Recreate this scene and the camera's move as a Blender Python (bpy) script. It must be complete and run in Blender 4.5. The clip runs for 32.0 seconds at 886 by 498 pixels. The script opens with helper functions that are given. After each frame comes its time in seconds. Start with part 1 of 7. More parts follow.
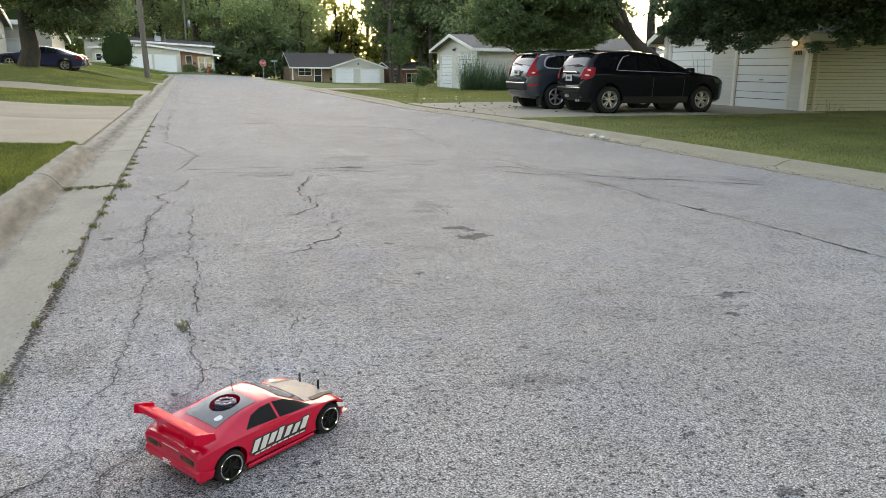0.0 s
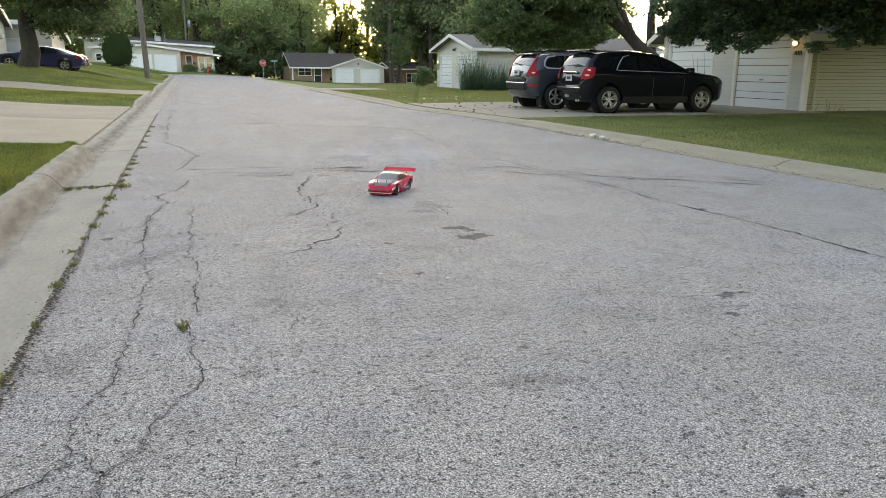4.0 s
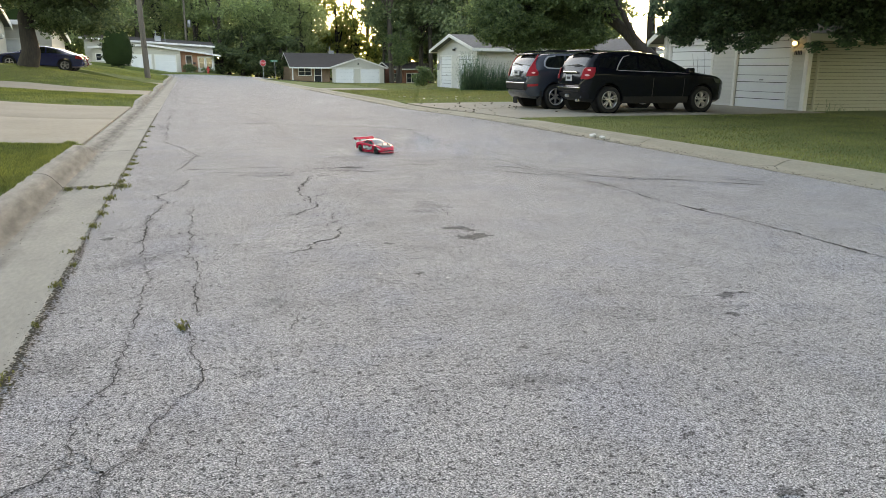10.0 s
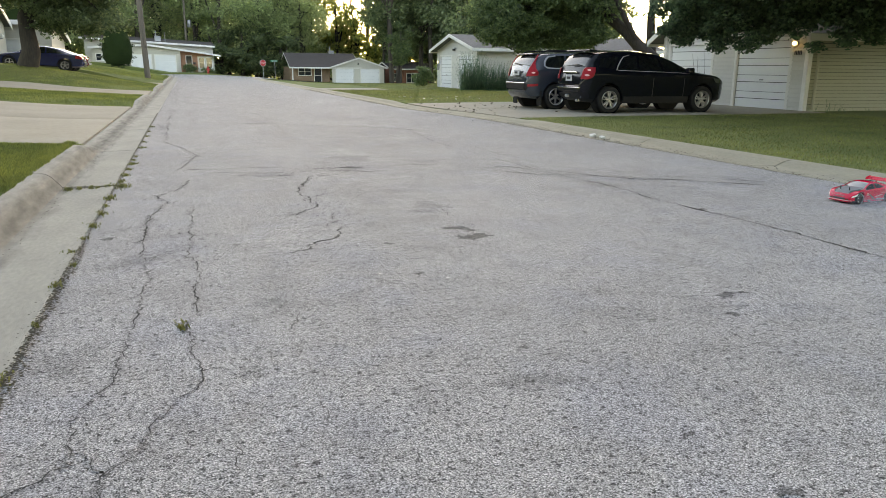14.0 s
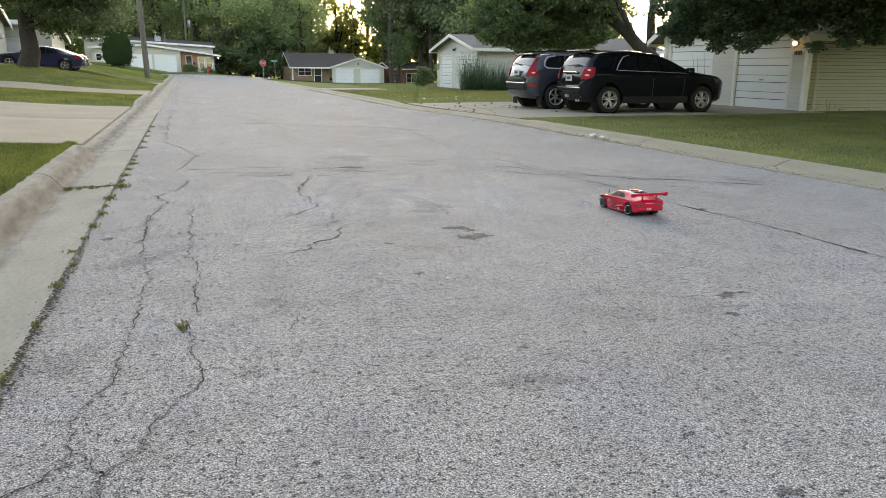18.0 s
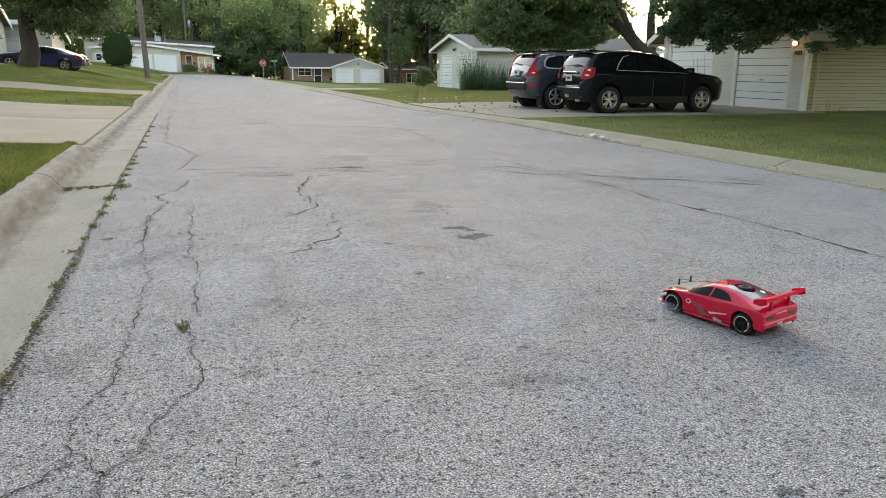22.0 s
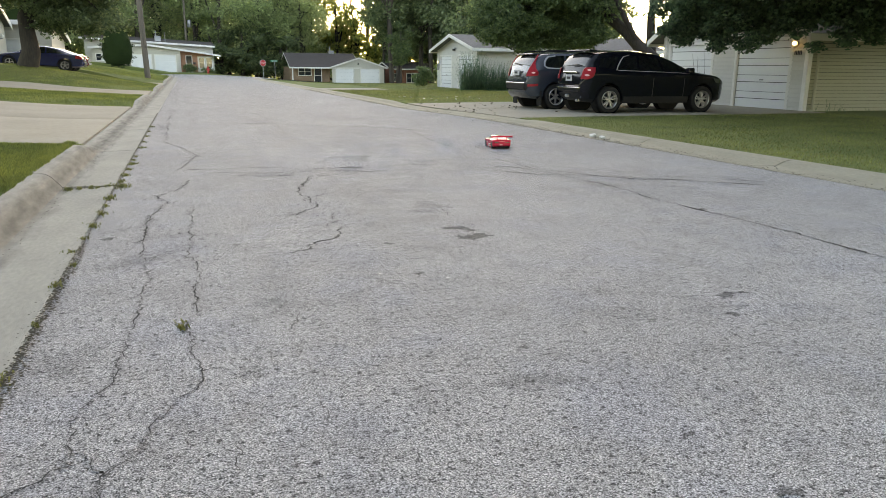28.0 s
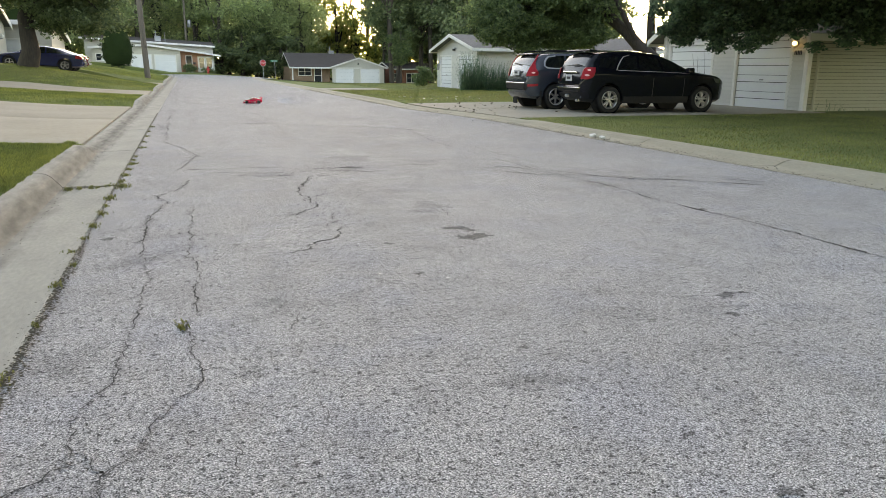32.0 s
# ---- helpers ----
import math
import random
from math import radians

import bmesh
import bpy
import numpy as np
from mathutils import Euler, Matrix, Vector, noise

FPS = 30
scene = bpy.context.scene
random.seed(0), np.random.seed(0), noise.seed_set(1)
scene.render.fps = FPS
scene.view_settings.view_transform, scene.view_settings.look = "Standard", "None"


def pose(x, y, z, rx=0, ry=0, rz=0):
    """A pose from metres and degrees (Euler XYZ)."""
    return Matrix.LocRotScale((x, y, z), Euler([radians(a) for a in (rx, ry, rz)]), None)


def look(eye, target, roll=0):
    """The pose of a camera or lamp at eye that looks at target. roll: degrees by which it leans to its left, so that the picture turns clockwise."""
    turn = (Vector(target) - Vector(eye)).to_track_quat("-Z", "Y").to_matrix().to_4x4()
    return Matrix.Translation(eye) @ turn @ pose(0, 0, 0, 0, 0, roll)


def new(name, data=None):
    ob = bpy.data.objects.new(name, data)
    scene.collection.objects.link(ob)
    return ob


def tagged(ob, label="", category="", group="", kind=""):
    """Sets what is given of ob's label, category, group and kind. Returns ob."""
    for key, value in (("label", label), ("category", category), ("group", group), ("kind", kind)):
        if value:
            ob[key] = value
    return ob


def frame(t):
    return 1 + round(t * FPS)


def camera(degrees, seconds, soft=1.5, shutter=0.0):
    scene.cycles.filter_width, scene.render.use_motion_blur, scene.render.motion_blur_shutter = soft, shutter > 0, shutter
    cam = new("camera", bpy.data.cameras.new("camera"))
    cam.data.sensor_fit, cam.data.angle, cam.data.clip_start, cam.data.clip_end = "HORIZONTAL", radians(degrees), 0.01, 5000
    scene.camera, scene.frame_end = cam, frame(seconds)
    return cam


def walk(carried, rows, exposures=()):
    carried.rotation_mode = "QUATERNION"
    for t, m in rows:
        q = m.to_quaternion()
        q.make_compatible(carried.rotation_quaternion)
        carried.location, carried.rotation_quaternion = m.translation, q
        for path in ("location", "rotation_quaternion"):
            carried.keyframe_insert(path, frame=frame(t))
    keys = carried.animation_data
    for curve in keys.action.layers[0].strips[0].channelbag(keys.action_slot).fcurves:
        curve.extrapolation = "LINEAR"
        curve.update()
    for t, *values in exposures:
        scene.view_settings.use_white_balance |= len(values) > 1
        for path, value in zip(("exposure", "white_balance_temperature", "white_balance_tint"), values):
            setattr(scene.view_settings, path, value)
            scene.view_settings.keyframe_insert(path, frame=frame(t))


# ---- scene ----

# The camera stands still on the street.
cam = camera(62.7, 32.0, soft=0.5, shutter=0.14)
STAND = pose(0, 0, 1.17, 90 - 13.96, 0, -19.1) @ pose(0, 0, 0, 0, 0, 0.5)
walk(cam, [(0.0, STAND), (32.0, STAND)], exposures=[(0.0, 1.38, 12800, 13), (32.0, 1.38, 12800, 13)])

# Evening sky; the sun stands low behind the trees at the end of the street.
SUN_AZ, SUN_EL = 24.0, 10.0
world = bpy.data.worlds.new("evening_sky")
scene.world = world
world.use_nodes = True
wn = world.node_tree.nodes
sky = wn.new("ShaderNodeTexSky")
sky.sky_type = "NISHITA"
sky.sun_disc = False
sky.sun_elevation = radians(SUN_EL)
sky.sun_rotation = radians(SUN_AZ)
sky.air_density = 0.48
sky.dust_density = 0.42
sky.ozone_density = 0.7
world.node_tree.links.new(sky.outputs["Color"], wn["Background"].inputs["Color"])
wn["Background"].inputs["Strength"].default_value = 0.62
sun_data = bpy.data.lights.new("sun", "SUN")
sun_data.energy = 0.15
sun_data.angle = radians(0.6)
sun_data.color = (1.0, 0.86, 0.66)
sun = new("sun", sun_data)
sun_dir = Vector((math.sin(radians(SUN_AZ)) * math.cos(radians(SUN_EL)), math.cos(radians(SUN_AZ)) * math.cos(radians(SUN_EL)), math.sin(radians(SUN_EL))))
sun.matrix_world = look(sun_dir * 100, (0, 0, 0))


# ---- materials ----
def mat(name, c1, c2=None, scale=3.0, rough=0.7, metal=0.0, bump=0.0, bscale=None, detail=6.0, coat=0.0, spread=0.25, stretch=None):
    """A surface with two-scale colour variation and a fine relief."""
    m = bpy.data.materials.new(name)
    m.use_nodes = True
    n, l = m.node_tree.nodes, m.node_tree.links
    b = n["Principled BSDF"]
    b.inputs["Roughness"].default_value = rough
    b.inputs["Metallic"].default_value = metal
    b.inputs["Coat Weight"].default_value = coat
    if rough >= 0.7:
        b.inputs["Specular IOR Level"].default_value = 0.25
    c2 = c2 or tuple(v * 0.8 for v in c1)
    co = n.new("ShaderNodeTexCoord")
    src = co.outputs["Object"]
    if stretch:
        mp = n.new("ShaderNodeMapping")
        mp.inputs["Scale"].default_value = stretch
        l.new(src, mp.inputs["Vector"])
        src = mp.outputs["Vector"]
    big, fine = n.new("ShaderNodeTexNoise"), n.new("ShaderNodeTexNoise")
    big.inputs["Scale"].default_value = scale
    fine.inputs["Scale"].default_value = scale * 14
    big.inputs["Detail"].default_value = detail
    fine.inputs["Detail"].default_value = 3
    l.new(src, big.inputs["Vector"])
    l.new(src, fine.inputs["Vector"])
    mx = n.new("ShaderNodeMath")
    mx.operation = "MULTIPLY_ADD"
    l.new(fine.outputs["Fac"], mx.inputs[0])
    mx.inputs[1].default_value = 0.45
    sc = n.new("ShaderNodeMath")
    sc.operation = "MULTIPLY"
    l.new(big.outputs["Fac"], sc.inputs[0])
    sc.inputs[1].default_value = 0.55
    l.new(sc.outputs[0], mx.inputs[2])
    r = n.new("ShaderNodeValToRGB")
    r.color_ramp.elements[0].position = 0.5 - spread
    r.color_ramp.elements[1].position = 0.5 + spread
    r.color_ramp.elements[0].color = (*c2, 1)
    r.color_ramp.elements[1].color = (*c1, 1)
    l.new(mx.outputs[0], r.inputs["Fac"])
    l.new(r.outputs["Color"], b.inputs["Base Color"])
    if bump:
        bp = n.new("ShaderNodeBump")
        bp.inputs["Strength"].default_value = bump
        bp.inputs["Distance"].default_value = 0.01
        if bscale:
            bn = n.new("ShaderNodeTexNoise")
            bn.inputs["Scale"].default_value = bscale
            l.new(src, bn.inputs["Vector"])
            l.new(bn.outputs["Fac"], bp.inputs["Height"])
        else:
            l.new(mx.outputs[0], bp.inputs["Height"])
        l.new(bp.outputs["Normal"], b.inputs["Normal"])
    return m


def per_piece(m, amount=0.12):
    """Varies a material's value from object to object."""
    n, l = m.node_tree.nodes, m.node_tree.links
    b = n["Principled BSDF"]
    src = b.inputs["Base Color"].links[0].from_socket
    oi, hs, mr = n.new("ShaderNodeObjectInfo"), n.new("ShaderNodeHueSaturation"), n.new("ShaderNodeMapRange")
    l.new(oi.outputs["Random"], mr.inputs["Value"])
    mr.inputs["To Min"].default_value = 1 - amount
    mr.inputs["To Max"].default_value = 1 + amount
    l.new(mr.outputs[0], hs.inputs["Value"])
    l.new(src, hs.inputs["Color"])
    l.new(hs.outputs["Color"], b.inputs["Base Color"])
    return m


def leaf_mat(name, dark, light, trans=0.35, patch=None):
    """Leaves or blades: colour varies from one to the next and, with patch, over a lawn; light shines through."""
    m = bpy.data.materials.new(name)
    m.use_nodes = True
    n, l = m.node_tree.nodes, m.node_tree.links
    b = n["Principled BSDF"]
    b.inputs["Roughness"].default_value = 0.55
    g = n.new("ShaderNodeNewGeometry")
    r = n.new("ShaderNodeValToRGB")
    r.color_ramp.elements[0].color = (*dark, 1)
    r.color_ramp.elements[1].color = (*light, 1)
    l.new(g.outputs["Random Per Island"], r.inputs["Fac"])
    col = r.outputs["Color"]
    if patch:
        co, ns, rr, mx = n.new("ShaderNodeTexCoord"), n.new("ShaderNodeTexNoise"), n.new("ShaderNodeValToRGB"), n.new("ShaderNodeMix")
        ns.inputs["Scale"].default_value = 0.7
        ns.inputs["Detail"].default_value = 4.0
        rr.color_ramp.elements[0].position, rr.color_ramp.elements[1].position = 0.38, 0.62
        rr.color_ramp.elements[0].color = (0.72, 0.78, 0.75, 1)
        rr.color_ramp.elements[1].color = (*patch, 1)
        mx.data_type, mx.blend_type = "RGBA", "MULTIPLY"
        mx.inputs["Factor"].default_value = 1.0
        l.new(co.outputs["Object"], ns.inputs["Vector"])
        l.new(ns.outputs["Fac"], rr.inputs["Fac"])
        l.new(col, mx.inputs["A"])
        l.new(rr.outputs["Color"], mx.inputs["B"])
        col = mx.outputs["Result"]
    l.new(col, b.inputs["Base Color"])
    t, mixer = n.new("ShaderNodeBsdfTranslucent"), n.new("ShaderNodeMixShader")
    gm = n.new("ShaderNodeHueSaturation")
    gm.inputs["Value"].default_value = 1.6
    l.new(col, gm.inputs["Color"])
    l.new(gm.outputs["Color"], t.inputs["Color"])
    mixer.inputs[0].default_value = trans
    l.new(b.outputs[0], mixer.inputs[1])
    l.new(t.outputs[0], mixer.inputs[2])
    l.new(mixer.outputs[0], n["Material Output"].inputs["Surface"])
    return m


def glow(name, color, strength):
    m = bpy.data.materials.new(name)
    m.use_nodes = True
    b = m.node_tree.nodes["Principled BSDF"]
    b.inputs["Base Color"].default_value = (*color, 1)
    b.inputs["Emission Color"].default_value = (*color, 1)
    b.inputs["Emission Strength"].default_value = strength
    return m


def asphalt_mat(name, gain=1.0):
    m = bpy.data.materials.new(name)
    m.use_nodes = True
    n, l = m.node_tree.nodes, m.node_tree.links
    b = n["Principled BSDF"]
    b.inputs["Roughness"].default_value = 0.9
    b.inputs["Specular IOR Level"].default_value = 0.4
    co = n.new("ShaderNodeTexCoord")

    def tex(kind, scale, **kw):
        t = n.new(kind)
        t.inputs["Scale"].default_value = scale
        for k, v in kw.items():
            t.inputs[k].default_value = v
        l.new(co.outputs["Object"], t.inputs["Vector"])
        return t

    def ramp(src, stops):
        r = n.new("ShaderNodeValToRGB")
        e = r.color_ramp.elements
        while len(e) < len(stops):
            e.new(0.5)
        for i, (p, c) in enumerate(stops):
            e[i].position = p
            e[i].color = (c, c, c, 1) if isinstance(c, float) else (*c, 1)
        l.new(src, r.inputs["Fac"])
        return r.outputs["Color"]

    def mix(kind, fac, a, c):
        x = n.new("ShaderNodeMix")
        x.data_type, x.blend_type = "RGBA", kind
        if isinstance(fac, float):
            x.inputs["Factor"].default_value = fac
        else:
            l.new(fac, x.inputs["Factor"])
        l.new(a, x.inputs["A"])
        l.new(c, x.inputs["B"])
        return x.outputs["Result"]

    chips = tex("ShaderNodeTexVoronoi", 215.0)
    chips.voronoi_dimensions = "2D"
    grain = tex("ShaderNodeTexNoise", 240.0, Detail=2.0, Roughness=0.65)
    pits = tex("ShaderNodeTexNoise", 140.0, Detail=3.0, Roughness=0.7)
    holes = tex("ShaderNodeTexNoise", 36.0, Detail=5.0, Roughness=0.75)
    wide = tex("ShaderNodeTexNoise", 0.55, Detail=5.0, Roughness=0.6)
    mid = tex("ShaderNodeTexNoise", 3.6, Detail=5.0, Roughness=0.65)
    cool = tex("ShaderNodeTexNoise", 1.7, Detail=3.0, Roughness=0.6)
    sep = n.new("ShaderNodeSeparateColor")
    l.new(chips.outputs["Color"], sep.inputs["Color"])
    stone = ramp(sep.outputs[0], [(0.0, (0.14, 0.14, 0.142)), (0.22, (0.34, 0.338, 0.34)), (0.75, (0.5, 0.497, 0.497)), (0.97, (0.76, 0.75, 0.74))])
    stone = mix("MULTIPLY", 0.6, stone, ramp(chips.outputs["Distance"], [(0.4, 1.0), (0.7, 0.1)]))
    col = mix("MULTIPLY", 0.8, stone, ramp(grain.outputs["Fac"], [(0.36, 0.2), (0.48, 0.95), (0.62, 1.0)]))
    col = mix("MULTIPLY", 0.95, col, ramp(pits.outputs["Fac"], [(0.4, 0.03), (0.472, 1.0)]))
    col = mix("MULTIPLY", 0.9, col, ramp(holes.outputs["Fac"], [(0.39, 0.08), (0.45, 1.0)]))
    col = mix("MULTIPLY", 0.9, col, ramp(wide.outputs["Fac"], [(0.3, 0.8), (0.62, 1.0)]))
    col = mix("MULTIPLY", 0.8, col, ramp(mid.outputs["Fac"], [(0.28, 0.72), (0.52, 1.0)]))
    col = mix("MULTIPLY", 1.0, col, ramp(cool.outputs["Fac"], [(0.34, (0.95, 0.965, 1.01)), (0.52, (1.0, 0.997, 0.992))]))
    tone = n.new("ShaderNodeRGB")
    tone.outputs[0].default_value = (gain, gain, gain, 1)
    col = mix("MULTIPLY", 1.0, col, tone.outputs[0])
    l.new(col, b.inputs["Base Color"])
    bp = n.new("ShaderNodeBump")
    bp.inputs["Strength"].default_value = 0.6
    bp.inputs["Distance"].default_value = 0.004
    l.new(pits.outputs["Fac"], bp.inputs["Height"])
    l.new(bp.outputs["Normal"], b.inputs["Normal"])
    return m


ASPHALT = asphalt_mat("worn_asphalt", 1.17)
ASPHALT_STAINED = asphalt_mat("stained_asphalt", 0.97)
CRACK = mat("crack_bitumen", (0.016, 0.016, 0.016), (0.05, 0.05, 0.048), 8, 0.9)
OIL = asphalt_mat("oil_soaked_asphalt", 0.5)
CONCRETE = mat("kerb_concrete", (0.37, 0.362, 0.318), (0.24, 0.236, 0.208), 1.3, 0.9, bump=0.35, bscale=140, stretch=(2.4, 0.9, 2.4), spread=0.22)
CONCRETE_R = mat("pale_kerb_concrete", (0.37, 0.345, 0.27), (0.25, 0.232, 0.18), 1.3, 0.9, bump=0.3, bscale=120, stretch=(3.0, 0.8, 3.0))
DRIVE = mat("driveway_concrete", (0.37, 0.335, 0.27), (0.26, 0.235, 0.19), 0.8, 0.9, bump=0.25, bscale=90)


def silt_line(m, centre, reach):
    """Dark silt that lies along the flow line of a gutter, ragged at its edges."""
    n, l = m.node_tree.nodes, m.node_tree.links
    b = n["Principled BSDF"]
    src = b.inputs["Base Color"].links[0].from_socket
    co, sx, ns = n.new("ShaderNodeTexCoord"), n.new("ShaderNodeSeparateXYZ"), n.new("ShaderNodeTexNoise")
    mp = n.new("ShaderNodeMapping")
    mp.inputs["Scale"].default_value = (5.0, 1.2, 5.0)
    l.new(co.outputs["Object"], sx.inputs[0])
    l.new(co.outputs["Object"], mp.inputs["Vector"])
    l.new(mp.outputs["Vector"], ns.inputs["Vector"])
    ns.inputs["Scale"].default_value = 2.2
    ns.inputs["Detail"].default_value = 6
    sh, ab, ad, mr = n.new("ShaderNodeMath"), n.new("ShaderNodeMath"), n.new("ShaderNodeMath"), n.new("ShaderNodeMapRange")
    sh.operation, ab.operation, ad.operation = "SUBTRACT", "ABSOLUTE", "MULTIPLY_ADD"
    l.new(sx.outputs["X"], sh.inputs[0])
    sh.inputs[1].default_value = centre
    l.new(sh.outputs[0], ab.inputs[0])
    l.new(ns.outputs["Fac"], ad.inputs[0])
    ad.inputs[1].default_value = reach * 1.6
    l.new(ab.outputs[0], ad.inputs[2])
    mr.inputs["From Min"].default_value = reach * 0.55
    mr.inputs["From Max"].default_value = reach * 1.75
    mr.inputs["To Min"].default_value = 0.9
    mr.inputs["To Max"].default_value = 0.0
    l.new(ad.outputs[0], mr.inputs["Value"])
    x = n.new("ShaderNodeMix")
    x.data_type = "RGBA"
    l.new(mr.outputs[0], x.inputs["Factor"])
    l.new(src, x.inputs["A"])
    x.inputs["B"].default_value = (0.085, 0.08, 0.072, 1)
    l.new(x.outputs["Result"], b.inputs["Base Color"])


silt_line(CONCRETE, -1.26, 0.2)
JOINT = mat("joint_dirt", (0.045, 0.04, 0.03), (0.09, 0.08, 0.06), 20, 0.95)
TURF = mat("turf", (0.165, 0.195, 0.065), (0.085, 0.115, 0.036), 0.7, 0.95, bump=0.8, bscale=60, spread=0.2)
BLADE = leaf_mat("grass_blade", (0.11, 0.145, 0.04), (0.27, 0.315, 0.105), patch=(1.32, 1.22, 1.05))
STRAW = leaf_mat("dry_blade", (0.14, 0.13, 0.04), (0.28, 0.24, 0.1))
WEED = leaf_mat("weed_blade", (0.075, 0.085, 0.025), (0.21, 0.21, 0.07))
LEAF_DARK = leaf_mat("dark_leaf", (0.055, 0.083, 0.042), (0.15, 0.205, 0.095), 0.42)
LEAF_MID = leaf_mat("mid_leaf", (0.05, 0.083, 0.036), (0.15, 0.215, 0.085), 0.45)
# Paler than the near leaves: distance haze and backlight put into the colour.
LEAF_FAR_HAZE = leaf_mat("far_leaf_painted_haze", (0.14, 0.185, 0.095), (0.33, 0.41, 0.2), 0.58)
# Yellower leaf copy: the glow of low sun is mixed into its colour.
LEAF_SUN_PAINTED = leaf_mat("painted_sunlit_leaf", (0.09, 0.12, 0.035), (0.27, 0.29, 0.075), 0.55)
HANGING = leaf_mat("maple_leaf", (0.028, 0.06, 0.036), (0.1, 0.18, 0.095), 0.34)
BLADE_R = leaf_mat("tired_grass_blade", (0.085, 0.115, 0.036), (0.22, 0.255, 0.09), patch=(1.3, 1.2, 1.05))
LEAF_FIR = leaf_mat("arborvitae_leaf", (0.008, 0.018, 0.006), (0.026, 0.048, 0.014), 0.2)
LEAF_FIR.node_tree.nodes["Principled BSDF"].inputs["Roughness"].default_value = 0.9
LEAF_FIR.node_tree.nodes["Principled BSDF"].inputs["Specular IOR Level"].default_value = 0.15
BARK = mat("bark", (0.085, 0.07, 0.058), (0.03, 0.025, 0.022), 5, 0.95, bump=1.0, stretch=(3, 3, 0.6))
POLEWOOD = mat("pole_wood", (0.2, 0.17, 0.14), (0.1, 0.085, 0.07), 5, 0.9, bump=0.5, stretch=(4, 4, 0.3))
SIDING_W = per_piece(mat("white_siding", (0.58, 0.575, 0.54), (0.47, 0.465, 0.435), 0.9, 0.6, bump=0.05, spread=0.35), 0.04)
SIDING_Y = per_piece(mat("cream_siding", (0.42, 0.412, 0.31), (0.35, 0.343, 0.255), 0.9, 0.6, bump=0.05, spread=0.35), 0.04)
SIDING_G = mat("grey_siding", (0.56, 0.54, 0.48), (0.46, 0.44, 0.39), 0.9, 0.7, spread=0.35)
TRIM = mat("white_trim", (0.78, 0.77, 0.74), (0.62, 0.61, 0.58), 2, 0.55)
DOORPAINT = mat("door_paint", (0.76, 0.77, 0.78), (0.64, 0.66, 0.68), 1.2, 0.5, spread=0.35)
SHINGLE = mat("shingles", (0.1, 0.088, 0.084), (0.066, 0.057, 0.055), 6, 0.95, bump=0.6, bscale=25)
SHINGLE_G = mat("grey_shingles", (0.2, 0.19, 0.18), (0.11, 0.105, 0.1), 6, 0.95, bump=0.6, bscale=25)
BRICK = mat("red_brick", (0.3, 0.13, 0.085), (0.17, 0.075, 0.05), 3, 0.9, bump=0.4, bscale=30)
BRICK_E = mat("entry_brick", (0.42, 0.21, 0.14), (0.28, 0.135, 0.09), 3, 0.9, bump=0.4, bscale=30)
BRICK_T = mat("tan_brick", (0.33, 0.22, 0.15), (0.2, 0.13, 0.09), 3, 0.9, bump=0.4, bscale=30)
GLASS_W = mat("window_glass", (0.03, 0.035, 0.04), (0.02, 0.022, 0.025), 2, 0.06)
BLACKCAR = mat("black_paint", (0.006, 0.007, 0.012), (0.005, 0.006, 0.009), 2, 0.12)
BLACKCAR.node_tree.nodes["Principled BSDF"].inputs["Specular IOR Level"].default_value = 0.3
BLUECAR = mat("slate_blue_paint", (0.032, 0.042, 0.06), (0.026, 0.035, 0.05), 2, 0.22, metal=0.2, coat=0.5)
NAVYCAR = mat("navy_paint", (0.012, 0.02, 0.085), (0.01, 0.015, 0.06), 2, 0.2, coat=0.5)
REDCAR = mat("maroon_paint", (0.16, 0.01, 0.012), (0.12, 0.008, 0.01), 2, 0.2, coat=1.0)
AUTOGLASS = mat("tinted_glass", (0.008, 0.009, 0.011), (0.006, 0.007, 0.008), 2, 0.04, coat=0.5)
PLASTIC = mat("black_plastic", (0.014, 0.014, 0.015), (0.009, 0.009, 0.009), 5, 0.7)
RUBBER = mat("tyre_rubber", (0.022, 0.022, 0.022), (0.012, 0.012, 0.012), 12, 0.85)
ALLOY = mat("alloy", (0.55, 0.55, 0.56), (0.4, 0.4, 0.41), 6, 0.3, metal=0.9)
CHROME = mat("chrome", (0.8, 0.8, 0.8), (0.7, 0.7, 0.7), 6, 0.12, metal=1.0)
TAILRED = mat("tail_lens", (0.38, 0.005, 0.016), (0.22, 0.003, 0.01), 5, 0.4)
TAILRED.node_tree.nodes["Principled BSDF"].inputs["Specular IOR Level"].default_value = 0.2
ALUTRIM = mat("bright_trim", (0.42, 0.44, 0.47), (0.34, 0.36, 0.39), 9, 0.4, metal=0.3)
PLATE = mat("plate_white", (0.5, 0.51, 0.53), (0.42, 0.43, 0.46), 8, 0.4)
# Near-black wall core: painted shade for the laps of the cream boards.
LAP_SHADE = mat("painted_lap_shade", (0.05, 0.047, 0.042), (0.035, 0.033, 0.03), 3, 0.9)
INK = mat("ink", (0.03, 0.03, 0.035), (0.02, 0.02, 0.02), 8, 0.6)
RCRED = mat("toy_red_shell", (0.7, 0.004, 0.042), (0.64, 0.004, 0.036), 9, 0.24, coat=0.3)
RCREAR = mat("toy_grey_window", (0.13, 0.13, 0.135), (0.1, 0.1, 0.103), 30, 0.14, coat=0.6)
RCHOLE = mat("toy_dark_interior", (0.012, 0.012, 0.013), (0.008, 0.008, 0.008), 30, 0.5)
# Bonnet grey with blue mixed in to offset the warm sky light.
RCGREY = mat("toy_blue_offset_grey", (0.21, 0.218, 0.232), (0.17, 0.177, 0.19), 60, 0.42)
